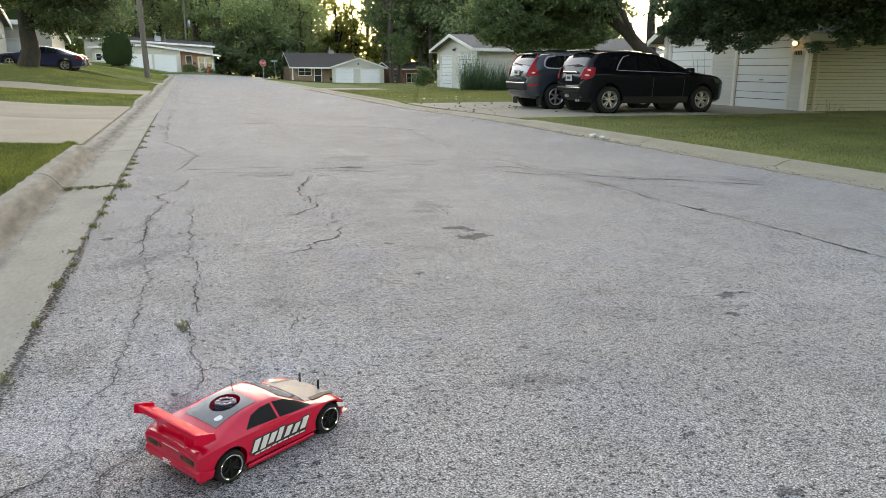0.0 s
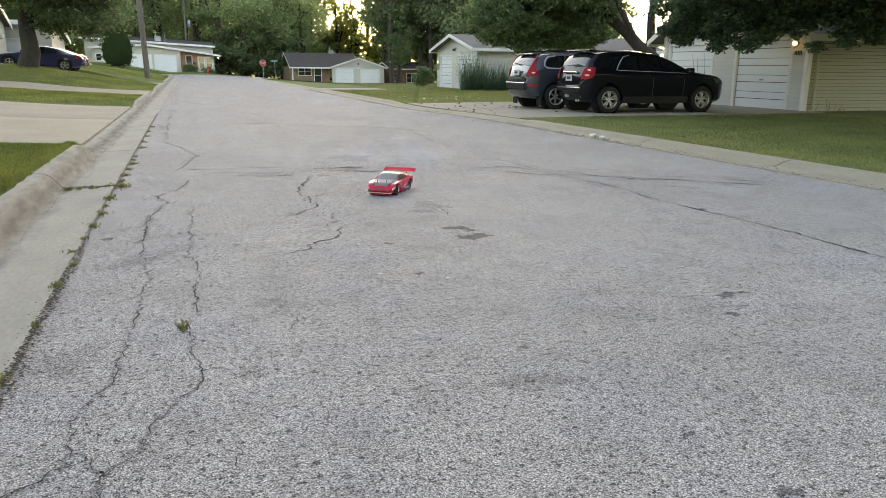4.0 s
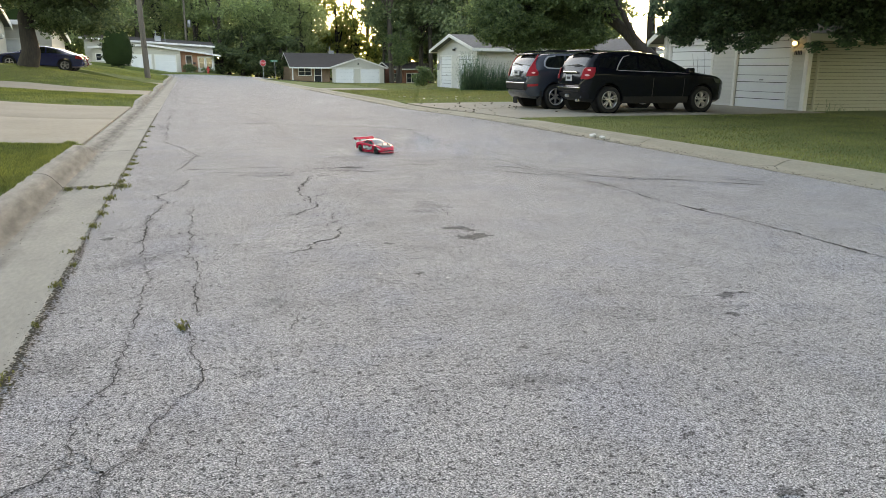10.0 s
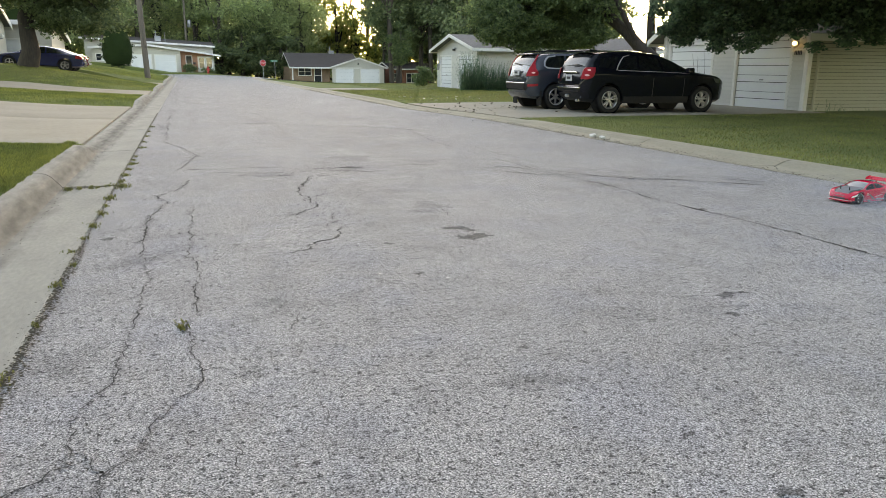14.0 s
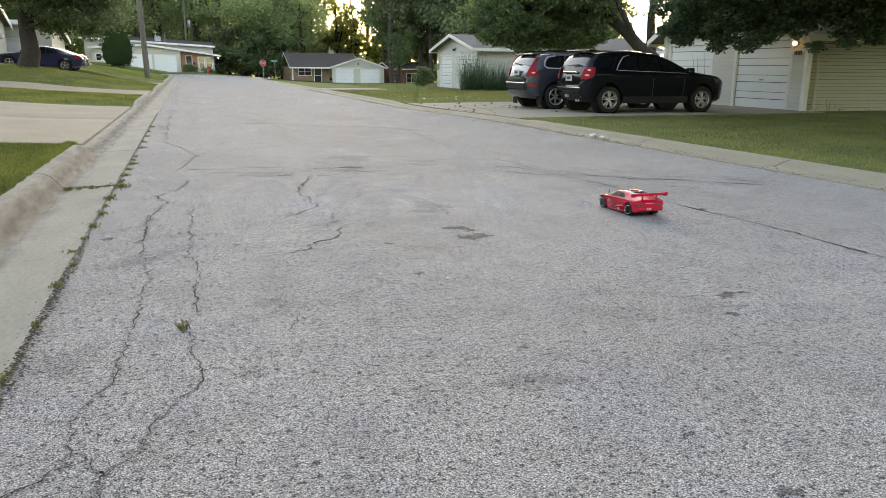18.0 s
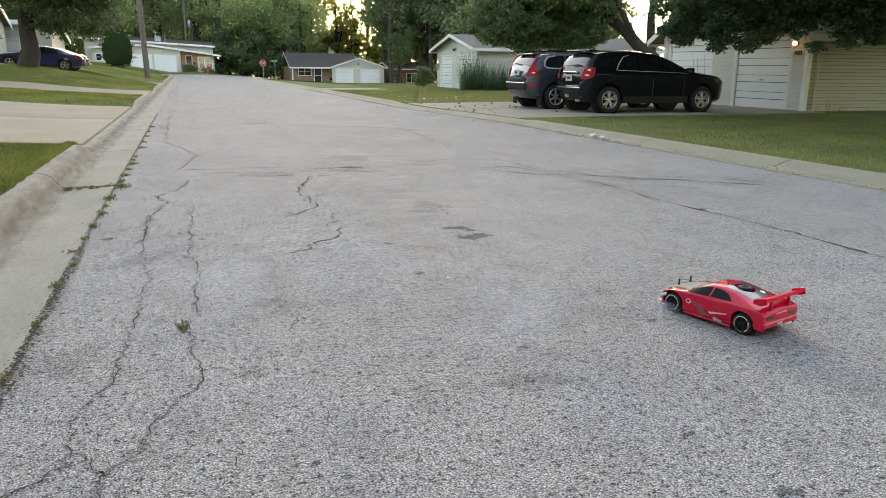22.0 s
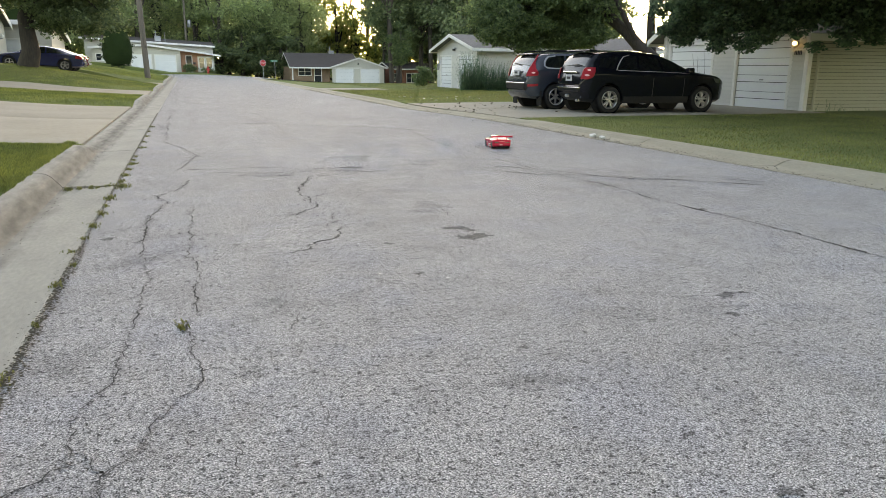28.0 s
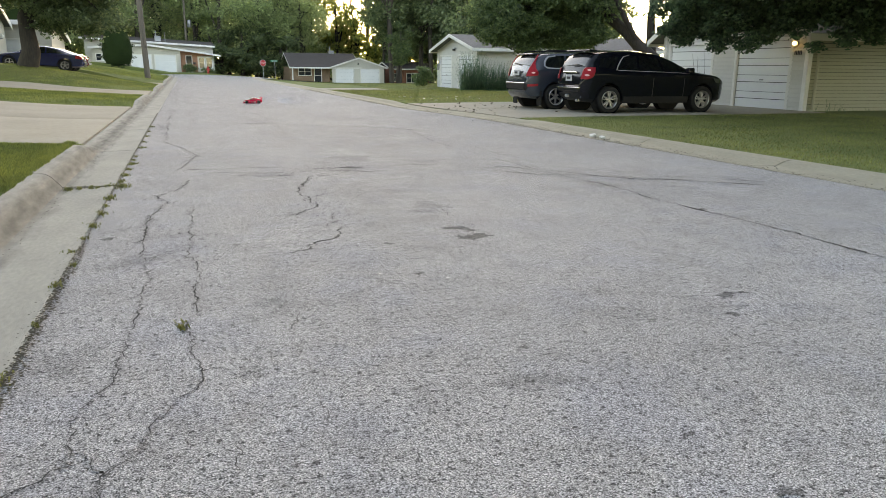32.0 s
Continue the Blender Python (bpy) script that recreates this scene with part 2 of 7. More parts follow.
RCSTRIPE = mat("toy_dark_grey_decal", (0.11, 0.1, 0.1), (0.08, 0.075, 0.075), 60, 0.5)
RCWING = mat("toy_red_wing", (0.76, 0.006, 0.045), (0.7, 0.005, 0.038), 9, 0.45)
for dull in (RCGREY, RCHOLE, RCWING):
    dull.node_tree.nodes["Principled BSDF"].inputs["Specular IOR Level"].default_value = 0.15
RCGLASS = mat("toy_smoked_window", (0.16, 0.165, 0.175), (0.12, 0.124, 0.132), 9, 0.1, coat=0.6)
RCWHITE = mat("toy_white_decal", (0.8, 0.8, 0.8), (0.74, 0.74, 0.74), 20, 0.35)
RCGOLD = mat("toy_gold_print", (0.16, 0.06, 0.015), (0.11, 0.04, 0.01), 30, 0.4)
RCPINK = mat("toy_light_decal", (0.75, 0.5, 0.5), (0.68, 0.42, 0.42), 20, 0.35)
ENGINE = mat("blue_anodised_metal", (0.03, 0.035, 0.1), (0.02, 0.02, 0.05), 30, 0.35, metal=0.7)
STOPRED = mat("sign_red", (0.5, 0.03, 0.035), (0.42, 0.02, 0.025), 5, 0.45)
SIGNGREEN = mat("sign_green", (0.02, 0.22, 0.12), (0.015, 0.17, 0.09), 5, 0.45)
STEEL = mat("galvanised_steel", (0.35, 0.36, 0.37), (0.25, 0.26, 0.27), 9, 0.5, metal=0.7)
HYDRANT = mat("hydrant_red", (0.5, 0.03, 0.02), (0.38, 0.02, 0.015), 8, 0.5)
BINBLUE = mat("bin_plastic", (0.02, 0.05, 0.2), (0.015, 0.04, 0.15), 4, 0.5)
PAPER = mat("crumpled_paper", (0.8, 0.77, 0.7), (0.65, 0.64, 0.62), 30, 0.8)
DEBRIS = mat("dry_leaf_litter", (0.09, 0.06, 0.035), (0.035, 0.025, 0.015), 40, 0.95)
LAMPGLOW = glow("porch_bulb", (1.0, 0.76, 0.36), 4.5)


# ---- mesh helpers ----
class Geo:
    """Collects vertices and faces for one mesh."""

    def __init__(self):
        self.v, self.f = [], []

    def add(self, vs, fs):
        o = len(self.v)
        self.v += [tuple(p) for p in vs]
        self.f += [tuple(i + o for i in q) for q in fs]
        return self

    def box(self, x0, x1, y0, y1, z0, z1, m=None):
        vs = [Vector((x, y, z)) for x in (x0, x1) for y in (y0, y1) for z in (z0, z1)]
        if m is not None:
            vs = [m @ p for p in vs]
        return self.add(vs, [(0, 1, 3, 2), (4, 6, 7, 5), (0, 4, 5, 1), (2, 3, 7, 6), (0, 2, 6, 4), (1, 5, 7, 3)])

    def cbox(self, x0, x1, y0, y1, z0, z1, c=0.01, m=None):
        """A box with chamfered edges."""
        vs = []
        cx, cy, cz = (x0 + x1) / 2, (y0 + y1) / 2, (z0 + z1) / 2
        hx, hy, hz = abs(x1 - x0) / 2, abs(y1 - y0) / 2, abs(z1 - z0) / 2
        c = min(c, hx * 0.9, hy * 0.9, hz * 0.9)
        for sx in (-1, 1):
            for sy in (-1, 1):
                for sz in (-1, 1):
                    for k in range(3):
                        h = [hx - c, hy - c, hz - c]
                        h[k] = (hx, hy, hz)[k]
                        vs.append(Vector((cx + sx * h[0], cy + sy * h[1], cz + sz * h[2])))
        idx = lambda sx, sy, sz, k: ((sx * 2 + sy) * 2 + sz) * 3 + k
        fs = []
        for k in range(3):
            for s in (0, 1):
                q = []
                for a, b in ((0, 0), (0, 1), (1, 1), (1, 0)):
                    t = [a, b]
                    t.insert(k, s)
                    q.append(idx(*t, k))
                fs.append(q if (s == 1) == (k != 1) else q[::-1])
        for k in range(3):
            i, j = [a for a in range(3) if a != k]
            for a in (0, 1):
                for b in (0, 1):
                    t0, t1 = [0, 0, 0], [0, 0, 0]
                    t0[i] = t1[i] = a
                    t0[j] = t1[j] = b
                    t1[k] = 1
                    fs.append((idx(*t0, i), idx(*t1, i), idx(*t1, j), idx(*t0, j)))
        for sx in (0, 1):
            for sy in (0, 1):
                for sz in (0, 1):
                    fs.append(tuple(idx(sx, sy, sz, k) for k in range(3)))
        if m is not None:
            vs = [m @ p for p in vs]
        return self.add(vs, fs)

    def tube(self, pts, radii, n=8, caps=True):
        """A round bar along points."""
        pts = [Vector(p) for p in pts]
        if isinstance(radii, (int, float)):
            radii = [radii] * len(pts)
        o = len(self.v)
        side = None
        for i, p in enumerate(pts):
            d = (pts[min(i + 1, len(pts) - 1)] - pts[max(i - 1, 0)]).normalized()
            if side is None:
                side = d.orthogonal().normalized()
            side = (side - d * side.dot(d)).normalized()
            up = d.cross(side)
            for k in range(n):
                a = 2 * math.pi * k / n
                self.v.append(tuple(p + side * (math.cos(a) * radii[i]) + up * (math.sin(a) * radii[i])))
        for i in range(len(pts) - 1):
            for k in range(n):
                a, b = o + i * n + k, o + i * n + (k + 1) % n
                self.f.append((a, b, b + n, a + n))
        if caps:
            self.f.append(tuple(o + k for k in range(n))[::-1])
            self.f.append(tuple(o + (len(pts) - 1) * n + k for k in range(n)))
        return self

    def lathe(self, prof, n=24, m=None, closed=False):
        """Turns a profile of (radius, height) about z."""
        o = len(self.v)
        for r, h in prof:
            for k in range(n):
                a = 2 * math.pi * k / n
                p = Vector((r * math.cos(a), r * math.sin(a), h))
                self.v.append(tuple(m @ p if m is not None else p))
        last = len(prof) if closed else len(prof) - 1
        for i in range(last):
            j = (i + 1) % len(prof)
            for k in range(n):
                self.f.append((o + i * n + k, o + i * n + (k + 1) % n, o + j * n + (k + 1) % n, o + j * n + k))
        return self

    def prism(self, poly, depth, m):
        """Extrudes a polygon of (x, y) by depth along z of m."""
        n = len(poly)
        vs = [m @ Vector((x, y, z)) for z in (0, depth) for x, y in poly]
        return self.add(vs, [tuple(range(n))[::-1], tuple(range(n, 2 * n))] + [(i, (i + 1) % n, n + (i + 1) % n, n + i) for i in range(n)])

    def mesh(self, name, material=None, smooth=False):
        me = bpy.data.meshes.new(name)
        me.from_pydata(self.v, [], self.f)
        bm = bmesh.new()
        bm.from_mesh(me)
        if len(self.f) < 60000:
            bmesh.ops.recalc_face_normals(bm, faces=bm.faces)
        bm.to_mesh(me)
        bm.free()
        if material:
            me.materials.append(material)
        if smooth:
            me.polygons.foreach_set("use_smooth", [True] * len(me.polygons))
            me.set_sharp_from_angle(angle=radians(40))
        return me


def part(name, geo, material, parent=None, label="", smooth=False, at=None):
    """One mesh object, under a thing or a part."""
    me = geo if isinstance(geo, bpy.types.Mesh) else geo.mesh(name, material, smooth)
    ob = new(name, me)
    if parent:
        ob.parent = parent
    if at is not None:
        ob.matrix_basis = at
    if label:
        tagged(ob, label)
    return ob


def thing(name, m, label, category, group="", kind=""):
    ob = new(name)
    ob.empty_display_size = 0.1
    ob.matrix_basis = m
    return tagged(ob, label, category, group, kind)


def strip(rows):
    """A sheet from rows of points."""
    g = Geo()
    n = len(rows[0])
    for r in rows:
        g.v += [tuple(p) for p in r]
    for i in range(len(rows) - 1):
        for k in range(n - 1):
            g.f.append((i * n + k, i * n + k + 1, (i + 1) * n + k + 1, (i + 1) * n + k))
    return g


def ss(v):
    v = min(1.0, max(0.0, v))
    return v * v * (3 - 2 * v)


# ---- the lie of the land ----
DRIVES_L = [(11.8, 22.7), (30.0, 37.0), (46.5, 54.0)]
DRIVE_R = (15.9, 23.3)


def right_edge(y):
    """Where the asphalt meets the gutter on the east side."""
    return 6.62 - 0.6 * ss((y - 15.5) / 6.5)


def kerb_height(y, drives):
    h = 1.0
    for a, b in drives:
        if a <= y <= b:
            h = 0.0
        elif b < y < b + 1.6:
            h = min(h, ss((y - b) / 1.6))
        elif a - 1.3 < y < a:
            h = min(h, ss((a - y) / 1.3))
    return h


def land(x, y):
    """Height of the ground beside the street."""
    far = 0.28 * ss((y - 68) / 25) * ss((9 - x) / 8)
    if x < 2.5:
        z = 0.13 + max(0.0, -x - 1.5) * (0.05 + 0.1 * ss((y - 36) / 9)) * (1 - 0.4 * ss((-x - 7) / 10))
        z = min(z, 1.3) if x > -14 else 1.2
        ramp = [k for k in DRIVES_L if k[0] - 0.02 <= y <= k[1] + 0.02]
        if ramp:
            z = 0.02 + (z * (0.8 if y > 40 else 1.0) - 0.02) * min(1.0, max(0.0, (-x - 1.45) / 5.0))
        else:
            z = 0.03 + (z - 0.03) * (1 - (1 - kerb_height(y, DRIVES_L)) * ss((x + 6.0) / 4.4))
    else:
        z = 0.05 - 0.18 * ss((y - 25) / 20) - 1.0 * ss((y - 55) / 50) * ss((x - 7) / 9)
        if DRIVE_R[0] - 0.02 <= y <= DRIVE_R[1] + 0.02:
            z = 0.02 + (z - 0.02) * min(1.0, max(0.0, (x - 6.9) / 3.0))
    return z + far


def road_z(x, y):
    return 0.28 * ss((y - 68) / 25) * ss((9 - x) / 8) - 1.0 * ss((y - 55) / 50) * ss((x - 7) / 9)


# ---- ground, road, kerbs, driveways ----
def ground():
    xs = [-3000, -800, -250, -120, -70, -45, -30, -22, -17, -14, -12, -10, -8.5, -7, -6, -5, -4.2, -3.5, -3, -2.6, -2.2, -1.9, -1.7, -1.54, -1.5]
    xs += [-1.0, 2.4, 5.5, 6.1]
    xr = [0.0, 0.04, 0.3, 0.6, 1, 1.5, 2, 2.5, 3.2, 4, 5, 6.5, 8, 10, 12.5, 16, 20, 25, 32, 42, 60, 90, 140, 250, 800, 3000]
    ys = [-3000, -400, -100, -40, -20, -10, -5, -2, 0, 2, 3.5, 5, 6, 7, 8, 9, 10, 11]
    for a, b in DRIVES_L + [DRIVE_R]:
        ys += [a - 0.06, a, b, b + 0.06]
    ys += [13, 14.5, 17, 18.5, 20, 21.5, 25, 27, 29, 32, 34, 39, 41, 43, 45, 48, 50, 52, 56, 59, 62, 66, 70, 74, 77.9, 78, 88.5, 88.6, 91, 95, 100, 106, 114, 125, 140, 170, 250, 500, 1200, 3000]
    ys = sorted(ys)
    g = Geo()
    rows = []
    for y in ys:
        back = right_edge(y) + 0.74
        row = []
        cut = 78 <= y <= 88.5
        for x in xs:
            inroad = x > -1.52 and y < 78
            row.append((x, y, road_z(x, y) - 0.08 if (inroad or cut) else land(x, y)))
        for d in xr:
            x = back + d
            row.append((x, y, road_z(x, y) - 0.08 if (d == 0.0 and y < 78) or cut else land(x, y)))
        rows.append(row)
    g = strip(rows)
    ob = new("ground", g.mesh("ground", TURF, True))
    tagged(ob, "mown green lawn ground with dry patches", "lawn", kind="structure")
    return ob


ground()


def road():
    ys = [-60, -20, -5] + [i * 2.0 for i in range(0, 40)] + [79]
    rows = []
    for y in ys:
        e = right_edge(y)
        rows.append([(x, y, road_z(x, y)) for x in [-0.74 + (e + 0.74) * k / 8 for k in range(9)]])
    ob = new("road", strip(rows).mesh("road", ASPHALT, True))
    tagged(ob, "worn grey asphalt street with cracks and oil spots", "road", kind="structure")
    rows = []
    for x in [-120, -80, -50, -30, -20, -12, -8, -4, -0.74, 2, 4, 6, 8, 12, 16, 20, 30, 45, 70, 120]:
        rows.append([(x, y, road_z(x, y) - 0.002 * (y < 79.1)) for y in (78.2, 79.0, 81, 83, 85, 87, 88.5)])
    ob2 = new("road", strip(rows).mesh("road", ASPHALT, True))
    tagged(ob2, "grey asphalt cross street", "road", kind="structure")
    return ob


ROAD = road()


def kerbs(side, drives, cuts, label, stone):
    """Gutter and kerb cast in one, in lengths with open joints."""
    top = new("kerb")
    tagged(top, label, "kerb", kind="structure")
    for y0, y1 in zip(cuts, cuts[1:]):
        n = max(2, int((y1 - y0) / 0.45))
        rows = []
        for i in range(n + 1):
            y = y0 + 0.012 + (y1 - y0 - 0.024) * i / n
            h = 0.015 + (0.135 if side < 0 else 0.04) * kerb_height(y, drives)
            prof = [(0.0, -0.12), (0.0, 0.004), (0.02, 0.008), (0.25, 0.0), (0.44, -0.002), (0.475, 0.006), (0.515, h * 0.33 + 0.004), (0.57, h * 0.76 + 0.002), (0.61, h * 0.94), (0.66, h + 0.005), (0.745, h + 0.008), (0.78, h - 0.004), (0.79, -0.12)]
            e = -0.735 if side < 0 else right_edge(y)
            rows.append([(e + side * d, y, z + road_z(e, y)) for d, z in prof])
        g = strip(rows)
        m = len(rows[0])
        g.f.append(tuple(range(m)))
        g.f.append(tuple(len(g.v) - m + k for k in range(m))[::-1])
        part("kerb_length", g, stone, top)
    g = Geo()
    for y in cuts[1:-1]:
        e = -0.735 if side < 0 else right_edge(y)
        g.box(min(e, e + side * 0.6), max(e, e + side * 0.6), y - 0.014, y + 0.014, -0.1, -0.006 + road_z(e, y))
    part("joint", g, JOINT, top)
    return top


kerbs(-1, DRIVES_L, [-6, 1.5, 7.85, 11.2, 14.9, 18.4, 22.15, 23.7, 26.8, 30, 33.5, 37, 40.5, 44, 47.5, 51, 54.5, 58, 62, 66, 70, 74, 78], "weathered concrete kerb and gutter with open joints", CONCRETE)
kerbs(1, [DRIVE_R], [-6, 1.5, 4.5, 7.4, 10.4, 13.4, 16.4, 19.6, 22.8, 26, 29.2, 32.4, 35.6, 39, 43, 47, 51, 55, 60, 65, 70, 75, 78], "pale concrete kerb beside the lawn", CONCRETE_R)


def driveway(x0, x1, y0, y1, label, slabs):
    """Concrete slabs that follow the ground, with sawn joints."""
    top = new("driveway")
    tagged(top, label, "driveway", kind="structure")
    nx, ny = slabs
    for i in range(nx):
        for j in range(ny):
            a, b = x0 + (x1 - x0) * i / nx, x0 + (x1 - x0) * (i + 1) / nx
            c, d = y0 + (y1 - y0) * j / ny, y0 + (y1 - y0) * (j + 1) / ny
            lo, hi = min(a, b) + 0.006, max(a, b) - 0.006
            rows = []
            k = 5
            for r in range(k + 1):
                x = lo + (hi - lo) * r / k
                row = []
                for y, h in [(c + 0.006, -0.1), (c + 0.006, 0.014)] + [(c + 0.02 + (d - c - 0.04) * q / 6, 0.02) for q in range(7)] + [(d - 0.006, 0.014), (d - 0.006, -0.1)]:
                    bend = (right_edge(y) - right_edge(18)) * (x1 - x) / (x1 - x0) if x0 > 0 else 0.0
                    row.append((x + bend, y, land(x, min(max(y, y0), y1)) + h))
                rows.append(row)
            g = strip(rows)
            g.f.append(tuple(range(11)))
            g.f.append(tuple(len(g.v) - 11 + q for q in range(11))[::-1])
            part("slab", g, per_drive, top, smooth=True)
    return top


per_drive = per_piece(DRIVE, 0.025)
driveway(-1.52, -13.5, *DRIVES_L[0], "pale concrete driveway across the lawn", (4, 2))
driveway(-1.52, -16.0, *DRIVES_L[1], "pale concrete driveway between lawns", (4, 2))
driveway(-1.52, -17.0, *DRIVES_L[2], "pale concrete driveway with parked cars", (4, 2))
driveway(right_edge(18) + 0.76, 16.7, *DRIVE_R, "concrete driveway in front of the garage", (3, 2))
driveway(right_edge(18) + 0.76, 11.5, 43.4, 46.9, "narrow pale concrete driveway across the far lawn", (3, 1))


# ---- houses ----
def wall_frame(x, y, z, deg):
    """A frame whose x runs along a wall, y up it, and z out of it."""
    return pose(x, y, z, 0, 0, deg) @ pose(0, 0, 0, 90, 0, 0)


def courses(m, width, height, openings, step=0.2, gable=0.0, depth=0.036, base=0.0, gap=0.02):
    """Lapped boards on a wall, cut round its openings; gable: extra height at the middle."""
    out = []
    y = base
    while y < height + gable - 0.02:
        y1 = min(y + step - gap, height + gable)
        if y >= height:
            cut = (y - height) / gable * width / 2
            spans = [(cut, width - cut)]
        else:
            spans = [(0.0, width)]
        for (a, b, c, d) in openings:
            if y + 0.02 < d and y1 - 0.02 > c:
                nxt = []
                for s, e in spans:
                    if b <= s or a >= e:
                        nxt.append((s, e))
                    else:
                        if a - s > 0.02:
                            nxt.append((s, a))
                        if e - b > 0.02:
                            nxt.append((b, e))
                spans = nxt
        for s, e in spans:
            if e - s < 0.05:
                continue
            k = gable and min((y1 - max(y, height)) / gable * width / 2, (e - s) / 2 - 0.01) if y >= height else 0.0
            prof = [(0.0, y), (depth, y), (0.004, y1), (0.0, y1)]
            vs = [m @ Vector((s, py, pz)) for pz, py in prof[:2]] + [m @ Vector((s + k, py, pz)) for pz, py in prof[2:]]
            vs += [m @ Vector((e, py, pz)) for pz, py in prof[:2]] + [m @ Vector((e - k, py, pz)) for pz, py in prof[2:]]
            out.append((vs, [(0, 1, 2, 3), (7, 6, 5, 4), (1, 5, 6, 2), (0, 4, 5, 1), (2, 6, 7, 3), (0, 3, 7, 4)]))
        y = y + step
    return out


def boards(parent, m, width, height, openings, material, step=0.2, gable=0.0, single=False, gap=0.02):
    """Boards as parts of their own, or joined where they stay far off."""
    cs = courses(m, width, height, openings, step, gable, gap=gap)
    if single:
        for vs, fs in cs:
            part("siding_board", Geo().add(vs, fs), material, parent)
    else:
        g = Geo()
        for vs, fs in cs:
            g.add(vs, fs)
        part("siding", g, material, parent)


def wall_core(parent, m, width, height, openings, material, thick=0.14, gable=0.0, name="wall"):
    """The wall behind the boards, with real openings."""
    xs = sorted({0.0, width, *[v for o in openings for v in o[:2]]})
    ys = sorted({0.0, height, *[v for o in openings for v in o[2:]]})
    g = Geo()
    for a, b in zip(xs, xs[1:]):
        for c, d in zip(ys, ys[1:]):
            mx, my = (a + b) / 2, (c + d) / 2
            if not any(o[0] < mx < o[1] and o[2] < my < o[3] for o in openings):
                g.box(a, b, c, d, -thick, -0.004, m)
    if gable:
        g.prism([(0, height), (width, height), (width / 2, height + gable)], thick - 0.004, m @ pose(0, 0, -thick))
    me = g.mesh(name, material)
    bm = bmesh.new()
    bm.from_mesh(me)
    bmesh.ops.remove_doubles(bm, verts=bm.verts, dist=0.0005)
    bm.to_mesh(me)
    bm.free()
    return part(name, me, None, parent)


def garage_door(parent, m, a, b, h, panels=4, material=None, handle=True):
    """A sectional door in its frame, with joints between the sections."""
    door = part("garage_door", Geo().box(a + 0.02, b - 0.02, 0.0, h, -0.1, -0.07, m), material or DOORPAINT, parent, "white sectional garage door")
    for i in range(panels):
        y0, y1 = h * i / panels + 0.003, h * (i + 1) / panels - 0.003
        ym = y0 + (y1 - y0) * 0.58
        g = Geo().cbox(a + 0.03, b - 0.03, y0, ym - 0.006, -0.075, -0.045, 0.008, m).cbox(a + 0.03, b - 0.03, ym + 0.006, y1, -0.075, -0.045, 0.008, m)
        g.box(a + 0.032, b - 0.032, ym - 0.012, ym + 0.012, -0.074, -0.058, m)
        part("panel", g, material or DOORPAINT, door)
    if handle:
        part("handle", Geo().cbox((a + b) / 2 - 0.08, (a + b) / 2 + 0.08, h * 0.42, h * 0.42 + 0.04, -0.05, -0.015, 0.008, m), STEEL, door, "small steel pull handle")
    g = Geo()
    for x0, x1, y0, y1 in ((a - 0.09, a + 0.02, 0, h + 0.1), (b - 0.02, b + 0.09, 0, h + 0.1), (a + 0.02, b - 0.02, h, h + 0.1)):
        g.cbox(x0, x1, y0, y1, -0.11, 0.03, 0.008, m)
    part("door_frame", g, TRIM, parent)
    return door


def window(parent, m, a, b, c, d, panes=2, frame_mat=None):
    w = part("window", Geo().box(a, b, c, d, -0.12, -0.1, m), INK, parent, "dark window with white frame")
    g = Geo()
    for x0, x1, y0, y1 in ((a - 0.05, a + 0.04, c, d), (b - 0.04, b + 0.05, c, d), (a - 0.05, b + 0.05, d - 0.03, d + 0.06), (a - 0.07, b + 0.07, c - 0.07, c + 0.03)):
        g.cbox(x0, x1, y0, y1, -0.1, 0.03, 0.006, m)
    for i in range(1, panes):
        x = a + (b - a) * i / panes
        g.cbox(x - 0.03, x + 0.03, c, d, -0.1, 0.01, 0.006, m)
    part("window_frame", g, frame_mat or TRIM, w)
    for i in range(panes):
        x0, x1 = a + (b - a) * i / panes + 0.03, a + (b - a) * (i + 1) / panes - 0.03
        part("pane", Geo().box(x0, x1, c + 0.03, d - 0.03, -0.075, -0.065, m), GLASS_W, w)
        part("sash", Geo().cbox(x0, x1, (c + d) / 2 - 0.02, (c + d) / 2 + 0.02, -0.07, -0.04, 0.004, m), frame_mat or TRIM, w)
    return w


